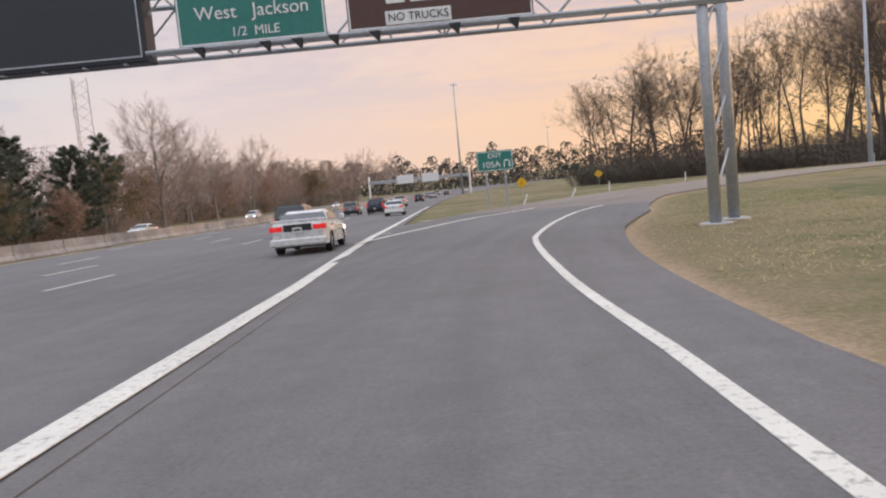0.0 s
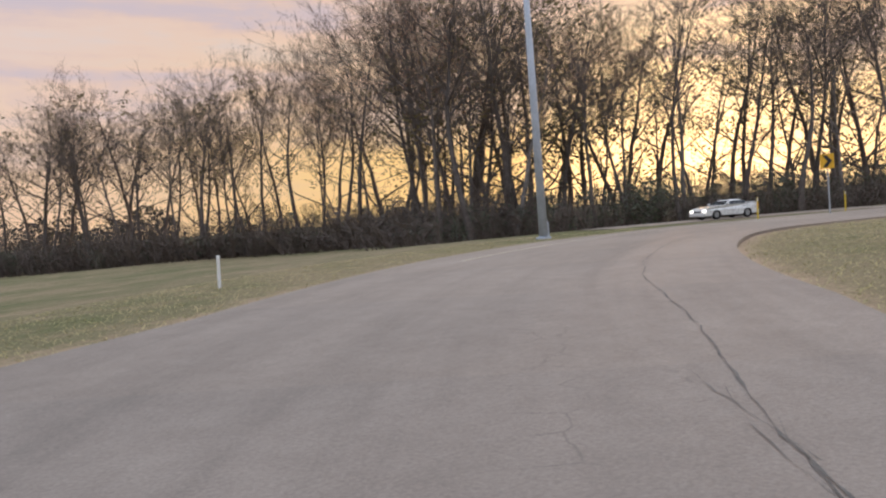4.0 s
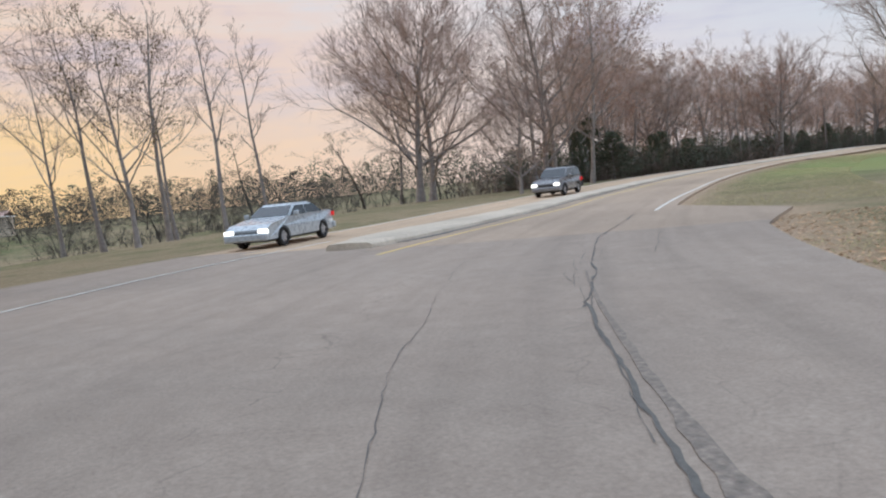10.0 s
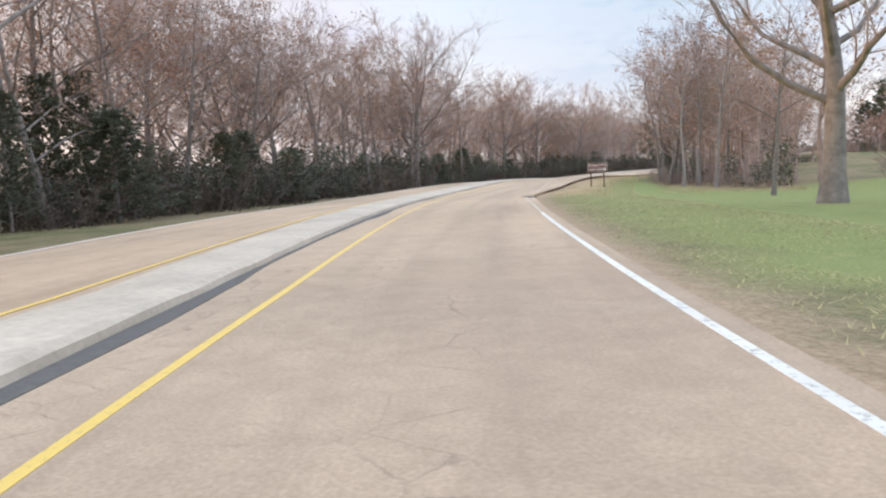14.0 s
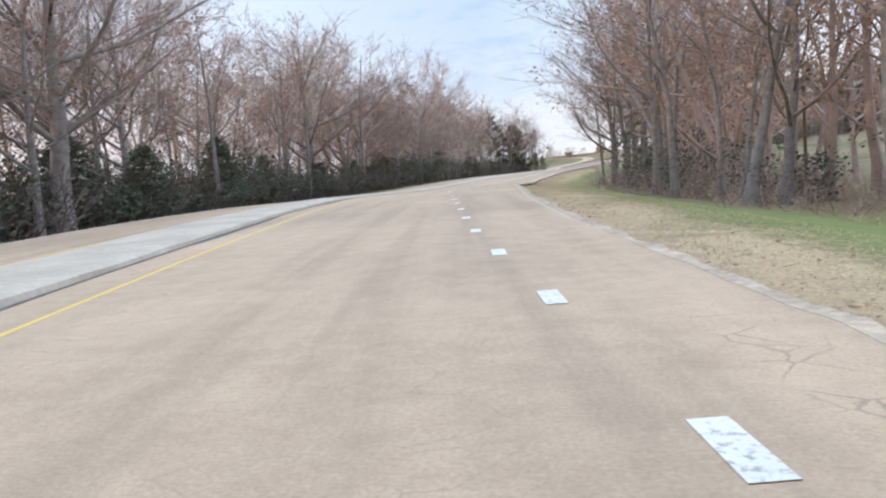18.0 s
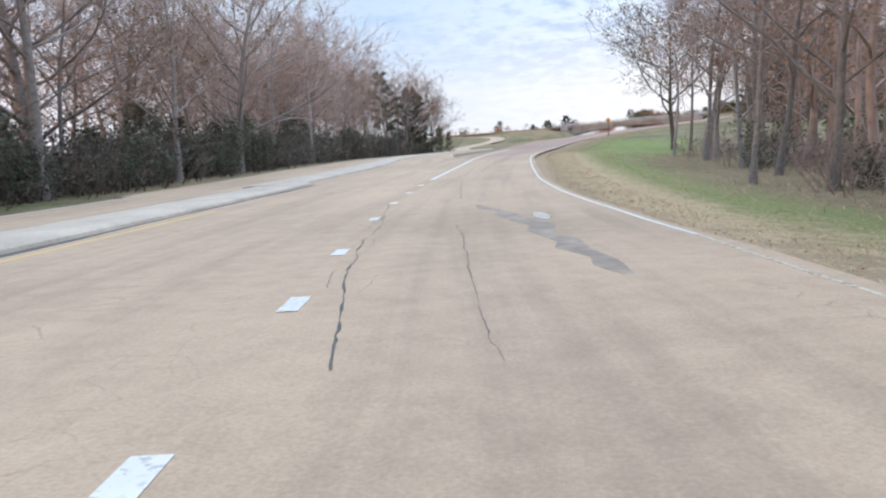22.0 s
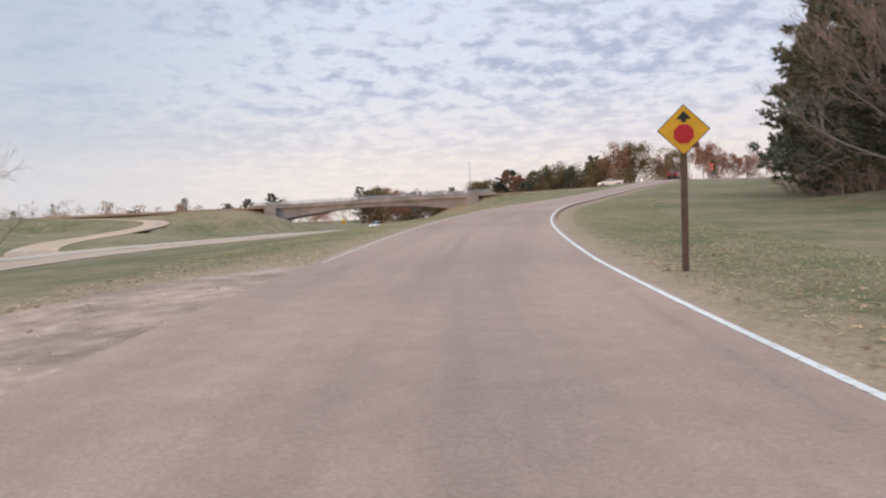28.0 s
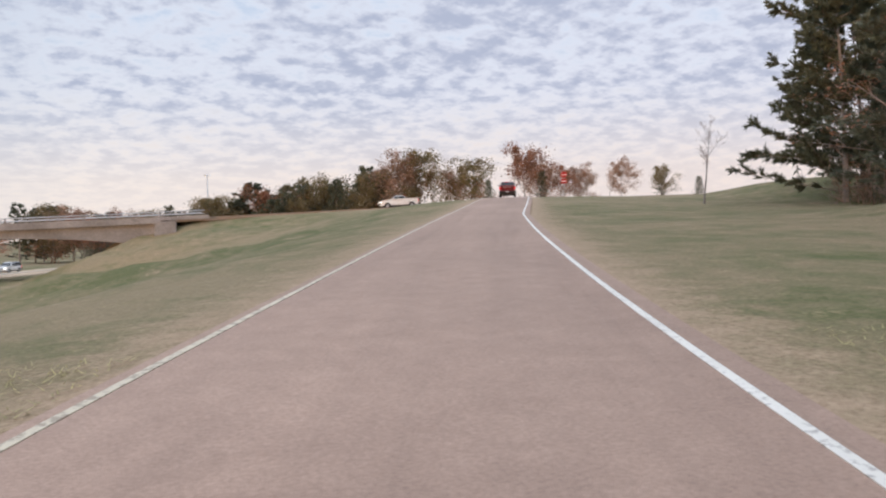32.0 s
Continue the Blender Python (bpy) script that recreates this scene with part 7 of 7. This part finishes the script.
brown = overhead("brown overhead sign with a white NO TRUCKS plate", -2.06, 2.89, 6.13, 8.8, BACKLIT_BROWN)
notr = plate_part("notice_plate", brown, -1.05, 0.70, 6.22, 6.58, SIGN_WHITE, -0.03, 0.028, "white plate lettered in black")
letters("NO TRUCKS", 0.29, SIGN_BLACK, brown, -0.175, 6.40, -0.045)
for x0, x1 in ((-1.0, -0.5), (-0.35, 0.5), (1.3, 1.6)):
    plate_part("lettering_bar", brown, x0, x1, 6.78, 6.98, SIGN_WHITE, -0.012, 0.01)
board = overhead("dark blank message board hung on the gantry", -14.2, -7.57, 5.98, 9.0, SIGN_NAVY, "message_board")
part("housing", box(bmesh.new(), -14.3, -7.47, 0.02, 0.75, 5.88, 9.1, 0.04), SIGN_NAVY, board)

# ---- exit sign in the gore ----
ex = thing("exit_sign", "green exit sign with number and curved arrow on two posts", "road sign", facing(3.6, 49.4, gz(3.6, 49.4) + 0.12, (4.4, 26)))
p = plate_part("panel", ex, -1.18, 1.18, 2.45, 3.75, SIGN_GREEN, -0.03, 0.03)
rim_parts(p, -1.14, 1.14, 2.49, 3.71, SIGN_WHITE, -0.031, 0.035)
letters("EXIT", 0.44, SIGN_WHITE, ex, 0.0, 3.42, -0.05)
letters("105A", 0.56, SIGN_WHITE, ex, -0.26, 2.86, -0.05)
bm = bmesh.new()
tube(bm, [(0.58, -0.04, 2.66)] + [(0.76 - 0.18 * math.cos(math.pi * k / 8), -0.04, 2.92 + 0.18 * math.sin(math.pi * k / 8)) for k in range(9)] + [(0.94, -0.04, 2.78)], 0.035, 6)
tube(bm, [(0.94, -0.04, 2.80), (0.94, -0.04, 2.62)], [0.09, 0.005], 6)
part("arrow", bm, SIGN_WHITE, ex, "white arrow bent like a hook")
for x in (-0.62, 0.62):
    part("post", box(bmesh.new(), x - 0.06, x + 0.06, 0.0, 0.10, -0.3, 3.6, 0.012), STEEL, ex)


def diamond_sign(label, x, y, h, size, toward, symbol, post=STEEL):
    t = thing("warning_sign", label, "road sign", facing(x, y, gz(x, y) - 0.1, toward))
    for s, mat, yy, nm in ((size, SIGN_BLACK, -0.020, "edge"), (size * 0.955, SIGN_YELLOW, -0.026, "panel")):
        bm = bmesh.new()
        prism(bm, [(0, h - s), (s, h), (0, h + s), (-s, h)], yy, yy + 0.018)
        part(nm, bm, mat, t)
    part("post", box(bmesh.new(), -0.055, 0.055, 0.0, 0.10, -0.3, h + size * 0.6, 0.012), post, t)
    if symbol == "stop":
        bm = bmesh.new()
        prism(bm, [(0.40 * size * math.cos(radians(22.5 + 45 * k)), h - 0.16 * size + 0.40 * size * math.sin(radians(22.5 + 45 * k))) for k in range(8)], -0.034, -0.027)
        part("red_octagon", bm, SIGN_RED, t)
        bm = bmesh.new()
        prism(bm, [(-0.09 * size, h + 0.30 * size), (0.09 * size, h + 0.30 * size), (0.09 * size, h + 0.42 * size), (0.28 * size, h + 0.42 * size), (0, h + 0.74 * size), (-0.28 * size, h + 0.42 * size), (-0.09 * size, h + 0.42 * size)], -0.034, -0.027)
        part("arrow", bm, SIGN_BLACK, t, "black upward arrow")
    else:
        bm = bmesh.new()
        tube(bm, [(-0.1 * size, -0.03, h - 0.4 * size), (-0.1 * size, -0.03, h), (0.12 * size, -0.03, h + 0.2 * size), (0.12 * size, -0.03, h + 0.45 * size)], 0.06 * size, 6)
        part("symbol", bm, SIGN_BLACK, t)
    return t


diamond_sign("yellow diamond sign warning of a stop ahead", 139.5, -225.3, 2.40, 0.43, (147, -211), "stop", WOOD_POST)
diamond_sign("yellow diamond warning sign beside the highway", 12.8, 121.3, 2.3, 0.95, (2, 20), "bend")
diamond_sign("yellow diamond warning sign at the wood's corner", 34.3, 166.0, 2.6, 0.95, (4, 20), "bend")
diamond_sign("small yellow warning sign by the underpass", 130.1, -333.9, 2.2, 0.45, (140, -240), "bend")

# ---- chevron and yellow posts on the loop ----
x, y = 64.2, 72.1
ch = thing("chevron_sign", "yellow chevron board with a black arrowhead on a post", "road sign", facing(x, y, gz(x, y) - 0.1, tuple(route.at(84, 0)[:2])))
plate_part("panel", ch, -0.41, 0.41, 2.95, 3.87, SIGN_YELLOW, -0.03, 0.02)
bm = bmesh.new()
prism(bm, [(-0.28, 3.03), (0.0, 3.03), (0.30, 3.41), (0.0, 3.79), (-0.28, 3.79), (0.03, 3.41)], -0.040, -0.031)
part("chevron", bm, SIGN_BLACK, ch)
part("post", box(bmesh.new(), -0.04, 0.04, -0.008, 0.06, -0.3, 3.8), STEEL, ch)


def marker_post(x, y, h, mat, label, lean=0.0, turn=0.0):
    t = thing("marker_post", label, "marker post", Matrix.Translation((x, y, gz(x, y) - 0.12)) @ Matrix.Rotation(turn, 4, "Z") @ Matrix.Rotation(lean, 4, "Y"), "roadside marker posts")
    part("blade", box(bmesh.new(), -0.055, 0.055, -0.02, 0.02, -0.2, h, 0.008), mat, t)
    part("reflector", box(bmesh.new(), -0.04, 0.04, -0.026, -0.018, h - 0.22, h - 0.05), SIGN_WHITE, t)
    return t


for s, d in ((107.4, 8.3), (114.6, 8.3), (126.4, 10.1)):
    x, y, _ = route.at(s, d)
    marker_post(x, y, 1.45, POST_YELLOW, "yellow plastic marker post on the grass verge", 0.03, route.heading(s))
for x, y, ln in ((9.7, 57.6, 0.55), (6.0, 57.0, 0.45), (14.5, 66, 0.0), (23, 72, 0.05)):
    marker_post(x, y, 0.95, SIGN_WHITE, "white plastic marker post leaning in the gore grass", ln, 0.4)

# ---- tall grey pole ----
pole = thing("light_pole", "tall tapered grey steel light pole by the loop", "light pole", Matrix.Translation((44.3, 78.7, gz(44.3, 78.7) - 0.12)))
part("shaft", tube(bmesh.new(), [(0, 0, 0), (0, 0, 8), (0, 0, 17)], [0.24, 0.19, 0.13], 18), POLE_GREY, pole, smooth=True)
part("base_flange", box(bmesh.new(), -0.3, 0.3, -0.3, 0.3, 0.0, 0.16, 0.03), POLE_GREY, pole)
part("hand_box", box(bmesh.new(), 0.17, 0.34, -0.14, 0.14, 0.15, 0.95, 0.02), POLE_GREY, pole)
part("arm", tube(bmesh.new(), [(0, 0, 16.8), (-1.2, -1.0, 17.4), (-2.0, -1.7, 17.5)], 0.06, 8), STEEL, pole)
part("lantern", box(bmesh.new(), -2.6, -1.9, -2.0, -1.5, 17.4, 17.56, 0.05), STEEL, pole)


def high_mast(x, y, h, label):
    t = thing("high_mast", label, "high mast light", Matrix.Translation((x, y, gz(x, y) - 0.2)))
    part("shaft", tube(bmesh.new(), [(0, 0, 0), (0, 0, h)], [0.38, 0.14], 12), STEEL, t, smooth=True)
    ring = part("lamp_ring", tube(bmesh.new(), [(1.1 * math.cos(k * math.pi / 6), 1.1 * math.sin(k * math.pi / 6), h - 0.4) for k in range(13)], 0.06, 6), STEEL, t)
    for k in range(6):
        a = k * math.pi / 3
        part("lamp", tube(bmesh.new(), [(1.1 * math.cos(a), 1.1 * math.sin(a), h - 0.4), (1.2 * math.cos(a), 1.2 * math.sin(a), h - 0.8)], [0.12, 0.32], 8), SIGN_WHITE, t)
    return t


high_mast(6.9, 248.3, 36, "tall thin high-mast light beside the highway")
high_mast(75, 520, 36, "distant high-mast light over the interchange")
high_mast(-25, -479, 28, "distant high-mast light beyond the trees")
high_mast(31, -582, 30, "distant slim light mast past the bridge")

# ---- far gantry and far green sign ----
fg = thing("sign_gantry", "distant white sign gantry across the highway", "sign gantry", Matrix.Translation((0, 273.5, gz(-5, 273) - 0.2)))
for x in (-25.5, 10.5):
    part("post", tube(bmesh.new(), [(x, 0, 0), (x, 0, 9)], 0.35, 8), SIGN_WHITE, fg)
part("beam", box(bmesh.new(), -25.5, 10.5, -0.5, 0.5, 6.2, 7.4, 0.05), STEEL, fg)
for x in (-15.5, -6.5):
    part("panel", box(bmesh.new(), x, x + 6, -0.8, -0.6, 5.6, 8.6, 0.03), SIGN_WHITE, fg)
fs = thing("overhead_sign", "distant green overhead sign above the traffic", "road sign", facing(91, 536, gz(91, 536) - 0.2, (0, 0)))
for x in (-6.0, 0.6):
    part("panel", box(bmesh.new(), x, x + 5.6, -0.2, 0.0, 5.5, 9.5, 0.04), SIGN_GREEN, fs)
for x in (-6.5, 6.5):
    part("post", tube(bmesh.new(), [(x, 0.3, 0), (x, 0.3, 9.5)], 0.3, 8), STEEL, fs)

# ---- lattice tower ----
tw = thing("lattice_tower", "grey lattice radio tower behind the trees", "radio tower", Matrix.Translation((-82, 180, gz(-82, 180) - 0.2)))
legs = [(2.6 * math.cos(a), 2.6 * math.sin(a)) for a in (0.3, 2.39, 4.49)]
for x, y in legs:
    part("leg", tube(bmesh.new(), [(x, y, 0), (x * 0.78, y * 0.78, 36)], 0.13, 6), STEEL, tw)
for k in range(14):
    za, zc = k * 2.55, k * 2.55 + 2.55
    fa, fc = 1 - 0.22 * za / 36, 1 - 0.22 * zc / 36
    for i in range(3):
        (xa, ya), (xb, yb) = legs[i], legs[(i + 1) % 3]
        part("lattice_bar", tube(bmesh.new(), [(xa * fa, ya * fa, za), (xb * fc, yb * fc, zc)], 0.05, 4), STEEL, tw)
for k, (z, a) in enumerate(((34, 0.3), (34, 2.4), (31, 4.5), (26, 0.3), (22, 2.4), (28, 4.4))):
    part("antenna", box(bmesh.new(), 2.2 * math.cos(a) - 0.2, 2.2 * math.cos(a) + 0.2, 2.2 * math.sin(a) - 0.2, 2.2 * math.sin(a) + 0.2, z - 1.1, z + 1.1, 0.04), SIGN_WHITE, tw)

# ---- concrete barrier between the carriageways ----
bar = thing("barrier", "long stained concrete barrier along the highway", "barrier", kind="structure")
bm = bmesh.new()
prism(bm, [(-0.30, 0), (-0.30, 0.08), (-0.13, 0.33), (-0.075, 0.92), (0.075, 0.92), (0.13, 0.33), (0.30, 0.08), (0.30, 0)], -2.98, 2.98)
seg = bpy.data.meshes.new("barrier_segment")
bm.to_mesh(seg)
bm.free()
seg.materials.append(BARRIER)
for s in np.arange(-30, 290, 6.0):
    x, y, z = highway.at(s, 23.0)
    part_of("barrier_segment", seg, bar, Matrix.Translation((x, y, z)) @ Matrix.Rotation(highway.heading(s) - math.pi / 2, 4, "Z") @ Matrix.Rotation(math.atan2(highway.at(s + 3)[2] - highway.at(s - 3)[2], 6), 4, "X"))

# ---- stone entrance sign ----
ent = thing("entrance_sign", "stone entrance sign with a wooden name panel on the lawn", "entrance sign", facing(106.0, -1.6, gz(106.0, -1.6) - 0.1, (97, 42)) @ Matrix.Diagonal((1.3, 1.15, 1.12, 1)))
g = random.Random(9)
base_ = part("base", box(bmesh.new(), -1.85, 2.0, -0.28, 0.32, -0.2, 0.12, 0.03), STONE, ent)
for row in range(2):
    x = -1.8
    while x < 1.0:
        L = min(g.uniform(0.45, 0.8), 1.0 - x)
        part("stone", box(bmesh.new(), x + 0.01, x + L - 0.01, -0.26 - g.random() * 0.03, 0.26, 0.12 + row * 0.27, 0.38 + row * 0.27, 0.02), STONE, base_)
        x += L
pier = part("pier", box(bmesh.new(), 1.04, 2.0, -0.33, 0.37, 0.0, 2.28, 0.03), STONE, ent)
for row in range(8):
    x = 1.02
    while x < 1.95:
        L = min(g.uniform(0.3, 0.6), 2.02 - x)
        part("stone", box(bmesh.new(), x + 0.008, x + L - 0.008, -0.36 - g.random() * 0.03, -0.31, 0.14 + row * 0.265, 0.39 + row * 0.265, 0.015), STONE, pier)
        x += L
PANEL = material("faded_sign_boards", [(0.3, (0.33, 0.26, 0.23)), (0.7, (0.45, 0.37, 0.33))], 5, rough=0.8, bump=0.15)
pn = part("panel", box(bmesh.new(), -1.8, 1.0, -0.12, 0.06, 0.72, 1.92, 0.03), PANEL, ent, "faded brown name panel")
bm = bmesh.new()
prism(bm, [(-1.52, 1.62), (-1.28, 1.72), (-1.04, 1.62), (-1.06, 1.32), (-1.20, 1.08), (-1.28, 0.98), (-1.36, 1.08), (-1.50, 1.32)], -0.14, -0.122)
part("emblem", bm, SIGN_WHITE, ent, "white shield-shaped emblem")
for z0, x1 in ((1.42, 0.75), (1.18, 0.4)):
    part("lettering_bar", box(bmesh.new(), -0.75, x1, -0.135, -0.122, z0, z0 + 0.12), SIGN_WHITE, ent)

# ---- brown guide sign ----
bs = thing("guide_sign", "brown two-panel guide sign with a white upward arrow", "road sign", facing(132.5, -48.6, gz(132.5, -48.6) - 0.02, (125.5, -10)))
for z0, z1 in ((1.72, 2.10), (1.32, 1.70)):
    p = plate_part("panel", bs, -0.88, 0.88, z0, z1, SIGN_BROWN, -0.03, 0.03)
    rim_parts(p, -0.88, 0.88, z0, z1, SIGN_WHITE, -0.031, 0.018)
for x0, x1, z in ((-0.52, 0.08, 1.90), (0.12, 0.74, 1.91), (-0.76, -0.14, 1.51), (-0.10, 0.44, 1.52)):
    part("lettering_bar", box(bmesh.new(), x0, x1, -0.040, -0.032, z - 0.035, z + 0.035), SIGN_WHITE, bs)
bm = bmesh.new()
prism(bm, [(-0.74, 1.78), (-0.66, 1.78), (-0.66, 1.91), (-0.58, 1.91), (-0.70, 2.05), (-0.82, 1.91), (-0.74, 1.91)], -0.040, -0.032)
part("arrow", bm, SIGN_WHITE, bs, "white upward arrow")
part("symbol_plate", box(bmesh.new(), 0.52, 0.76, -0.040, -0.032, 1.42, 1.60), SIGN_WHITE, bs)
for x in (-0.62, 0.52):
    part("post", box(bmesh.new(), x - 0.05, x + 0.05, 0.0, 0.09, -0.3, 2.05, 0.012), WOOD_POST, bs)

# ---- utility posts on the lawn ----
for x, y, h in ((126.5, -97.0, 7.0),):
    up_ = thing("wooden_post", "slim grey wooden post standing on the lawn", "post", Matrix.Translation((x, y, gz(x, y) - 0.1)))
    part("shaft", tube(bmesh.new(), [(0, 0, -0.2), (0, 0, h)], [0.12, 0.09], 10), WOOD_POST, up_)

# ---- stop and no-entry signs at the ramp's head ----
x, y, _ = route.at(592, -7.0)
st = thing("stop_sign", "red stop sign with a white plate on a post", "road sign", facing(x, y, gz(x, y) - 0.1, (105, -290)))
bm = bmesh.new()
prism(bm, [(0.42 * math.cos(radians(22.5 + 45 * k)), 2.9 + 0.42 * math.sin(radians(22.5 + 45 * k))) for k in range(8)], -0.03, -0.01)
part("octagon", bm, SIGN_RED, st)
letters("STOP", 0.30, SIGN_WHITE, st, 0, 2.9, -0.04)
part("plate", box(bmesh.new(), -0.35, 0.35, -0.03, -0.01, 1.75, 2.35), SIGN_RED, st)
part("plate_bar", box(bmesh.new(), -0.28, 0.28, -0.038, -0.03, 2.0, 2.12), SIGN_WHITE, st)
part("post", box(bmesh.new(), -0.05, 0.05, -0.005, 0.08, -0.3, 3.3, 0.01), STEEL, st)

# ================= bridge =================
ia = crossroad.s[np.argmin(np.hypot(crossroad.p[:, 0] - 135.7, crossroad.p[:, 1] + 400.6))]
ib = crossroad.s[np.argmin(np.hypot(crossroad.p[:, 0] - 93.0, crossroad.p[:, 1] + 388.1))]
br = thing("bridge", "concrete road bridge with arched girders and steel rails", "bridge")
strip("deck", crossroad, ia - 1, ib + 1, 5.4, -5.4, 0.03, BRIDGE_GREY, "", depth=0.55, step=2, parent=br, cross=2)
L = ib - ia
for d in (-4.6, -1.6, 1.6, 4.6):
    rows, ss = [], np.linspace(ia, ib, 41)
    u = (ss - ia) / L
    deep = 1.0 + 2.1 * np.abs(2 * u - 1) ** 2.2
    pts = [crossroad.at(s, d + e) + np.array((0, 0, -0.5)) for s in ss for e in (-0.25, 0.25)]
    low_ = [crossroad.at(s, d + e) + np.array((0, 0, -0.5 - q)) for s, q in zip(ss, deep) for e in (-0.25, 0.25)]
    n = len(pts)
    faces = []
    for i in range(40):
        a, b = 2 * i, 2 * i + 2
        faces += [(a, b, n + b, n + a), (a + 1, n + a + 1, n + b + 1, b + 1), (n + a, n + b, n + b + 1, n + a + 1)]
    ob = new("girder", mesh_of("girder", pts + low_, faces, BRIDGE_GREY))
    ob.parent = br
for d in (-5.2, 5.2):
    for z in (0.55, 0.95):
        bm = bmesh.new()
        tube(bm, [tuple(crossroad.at(s, d) + np.array((0, 0, z))) for s in np.linspace(ia - 6, ib + 6, 24)], 0.07, 6)
        part("rail", bm, STEEL, br)
    strip("parapet_kerb", crossroad, ia - 6, ib + 6, d + 0.2, d - 0.2, 0.34, BRIDGE_GREY, "", depth=0.5, step=3, parent=br, cross=1)
    for s in np.arange(ia - 6, ib + 6, 3.0):
        x, y, z = crossroad.at(s, d)
        part_of("rail_post", bpy.data.meshes.get("rail_post") or mesh_of("rail_post", [(-.09, -.09, 0), (.09, -.09, 0), (.09, .09, 0), (-.09, .09, 0), (-.07, -.07, 1), (.07, -.07, 1), (.07, .07, 1), (-.07, .07, 1)], [(3, 2, 1, 0), (4, 5, 6, 7), (0, 1, 5, 4), (1, 2, 6, 5), (2, 3, 7, 6), (3, 0, 4, 7)], BRIDGE_GREY), br, Matrix.Translation((x, y, z + 0.0)) @ Matrix.Rotation(crossroad.heading(s), 4, "Z"))
for s, sg in ((ia, 1), (ib, -1)):
    m = Matrix.Translation(Vector(crossroad.at(s)) + Vector((0, 0, -7))) @ Matrix.Rotation(crossroad.heading(s), 4, "Z")
    ob = part("abutment", prism(bmesh.new(), [(sg * -2.5, 6.7), (sg * 0.1, 6.7), (sg * 0.3, 4.0), (sg * 6.5, 0.2), (sg * 6.3, -0.2), (sg * -2.5, -0.2)], -6.4, 6.4), BRIDGE_GREY, br)
    ob.matrix_local = m

# ================= small stuff on the ground =================


def scatter(name, count, spots_, blade, mat, label, category, seed):
    """Blades or flat leaves strewn along stretches of the way: s0, s1, d0, d1, share."""
    g = np.random.default_rng(seed)
    tot = sum(q[4] for q in spots_)
    vs = []
    for s0, s1, d0, d1, share in spots_:
        n = int(count * share / tot)
        ss, dd = g.uniform(s0, s1, n), d0 + (d1 - d0) * g.random(n) ** 1.3
        p = route.at(ss, 0.0)
        p[:, 0] += np.interp(ss, route.s, route.n[:, 0]) * dd
        p[:, 1] += np.interp(ss, route.s, route.n[:, 1]) * dd
        p[:, 2] = ground_z(p[:, 0], p[:, 1]) - 0.09
        vs.append(p)
    p = np.vstack(vs)
    n = len(p)
    a = g.uniform(0, 6.28, n)
    k = blade * g.uniform(0.5, 1.3, n)
    side = np.stack([np.cos(a), np.sin(a), np.zeros(n)], 1)
    if category == "grass":
        lean = g.uniform(0.8, 1.8, n) * k
        tip = p + np.stack([-np.sin(a) * lean, np.cos(a) * lean, k * 0.4 + 0.02], 1)
        p = p + np.array([0, 0, 0.015])
        v = np.stack([p - side * 0.011, p + side * 0.011, tip], 1).reshape(-1, 3)
        f = np.arange(3 * n).reshape(-1, 3)
    else:
        fore = np.stack([-np.sin(a), np.cos(a), g.normal(0, 0.35, n)], 1)
        up_ = np.array([0, 0, 0.02]) + np.zeros((n, 3))
        v = np.stack([p + up_ - side * k[:, None], p + up_ + fore * k[:, None] * 0.6, p + up_ * 1.8 + side * k[:, None]], 1).reshape(-1, 3)
        f = np.arange(3 * n).reshape(-1, 3)
    me = bpy.data.meshes.new(name)
    me.vertices.add(len(v))
    me.vertices.foreach_set("co", v.ravel())
    me.loops.add(f.size)
    me.loops.foreach_set("vertex_index", f.ravel().astype(np.int32))
    me.polygons.add(len(f))
    me.polygons.foreach_set("loop_start", np.arange(0, f.size, 3, dtype=np.int32))
    me.polygons.foreach_set("loop_total", np.full(len(f), 3, dtype=np.int32))
    me.materials.append(mat)
    me.update(calc_edges=True)
    tagged(new(name, me), label, category, kind="stuff")


scatter("grass", 190000, [(10, 48, -12, -3.4, 1.0), (50, 100, 12, 5.6, 1.3), (55, 140, -9, -4.2, 1.6), (150, 262, -9, -2.8, 2.4), (262, 400, -9, -3.7, 2.4), (402, 500, -8, -3.3, 1.8), (438, 500, 8, 3.7, 1.3)], 0.10, BLADES, "short straw-coloured and green grass along the verges", "grass", 1)
scatter("fallen_leaves", 46000, [(104, 146, -10, -3.6, 6.0), (226, 330, -7, -3.4, 2.4), (392, 440, -6, -3.3, 1.2), (392, 440, 7, 3.5, 1.0), (330, 392, -6, -3.4, 1.4)], 0.055, LITTER, "brown fallen leaves strewn over the verge", "leaves", 2)
scatter("tall_dry_grass", 16000, [(252, 300, -24, -11.5, 1.0), (300, 392, -19, -9.0, 0.9)], 0.55, LITTER, "tall tan dry grass under the bare trees", "grass", 4)
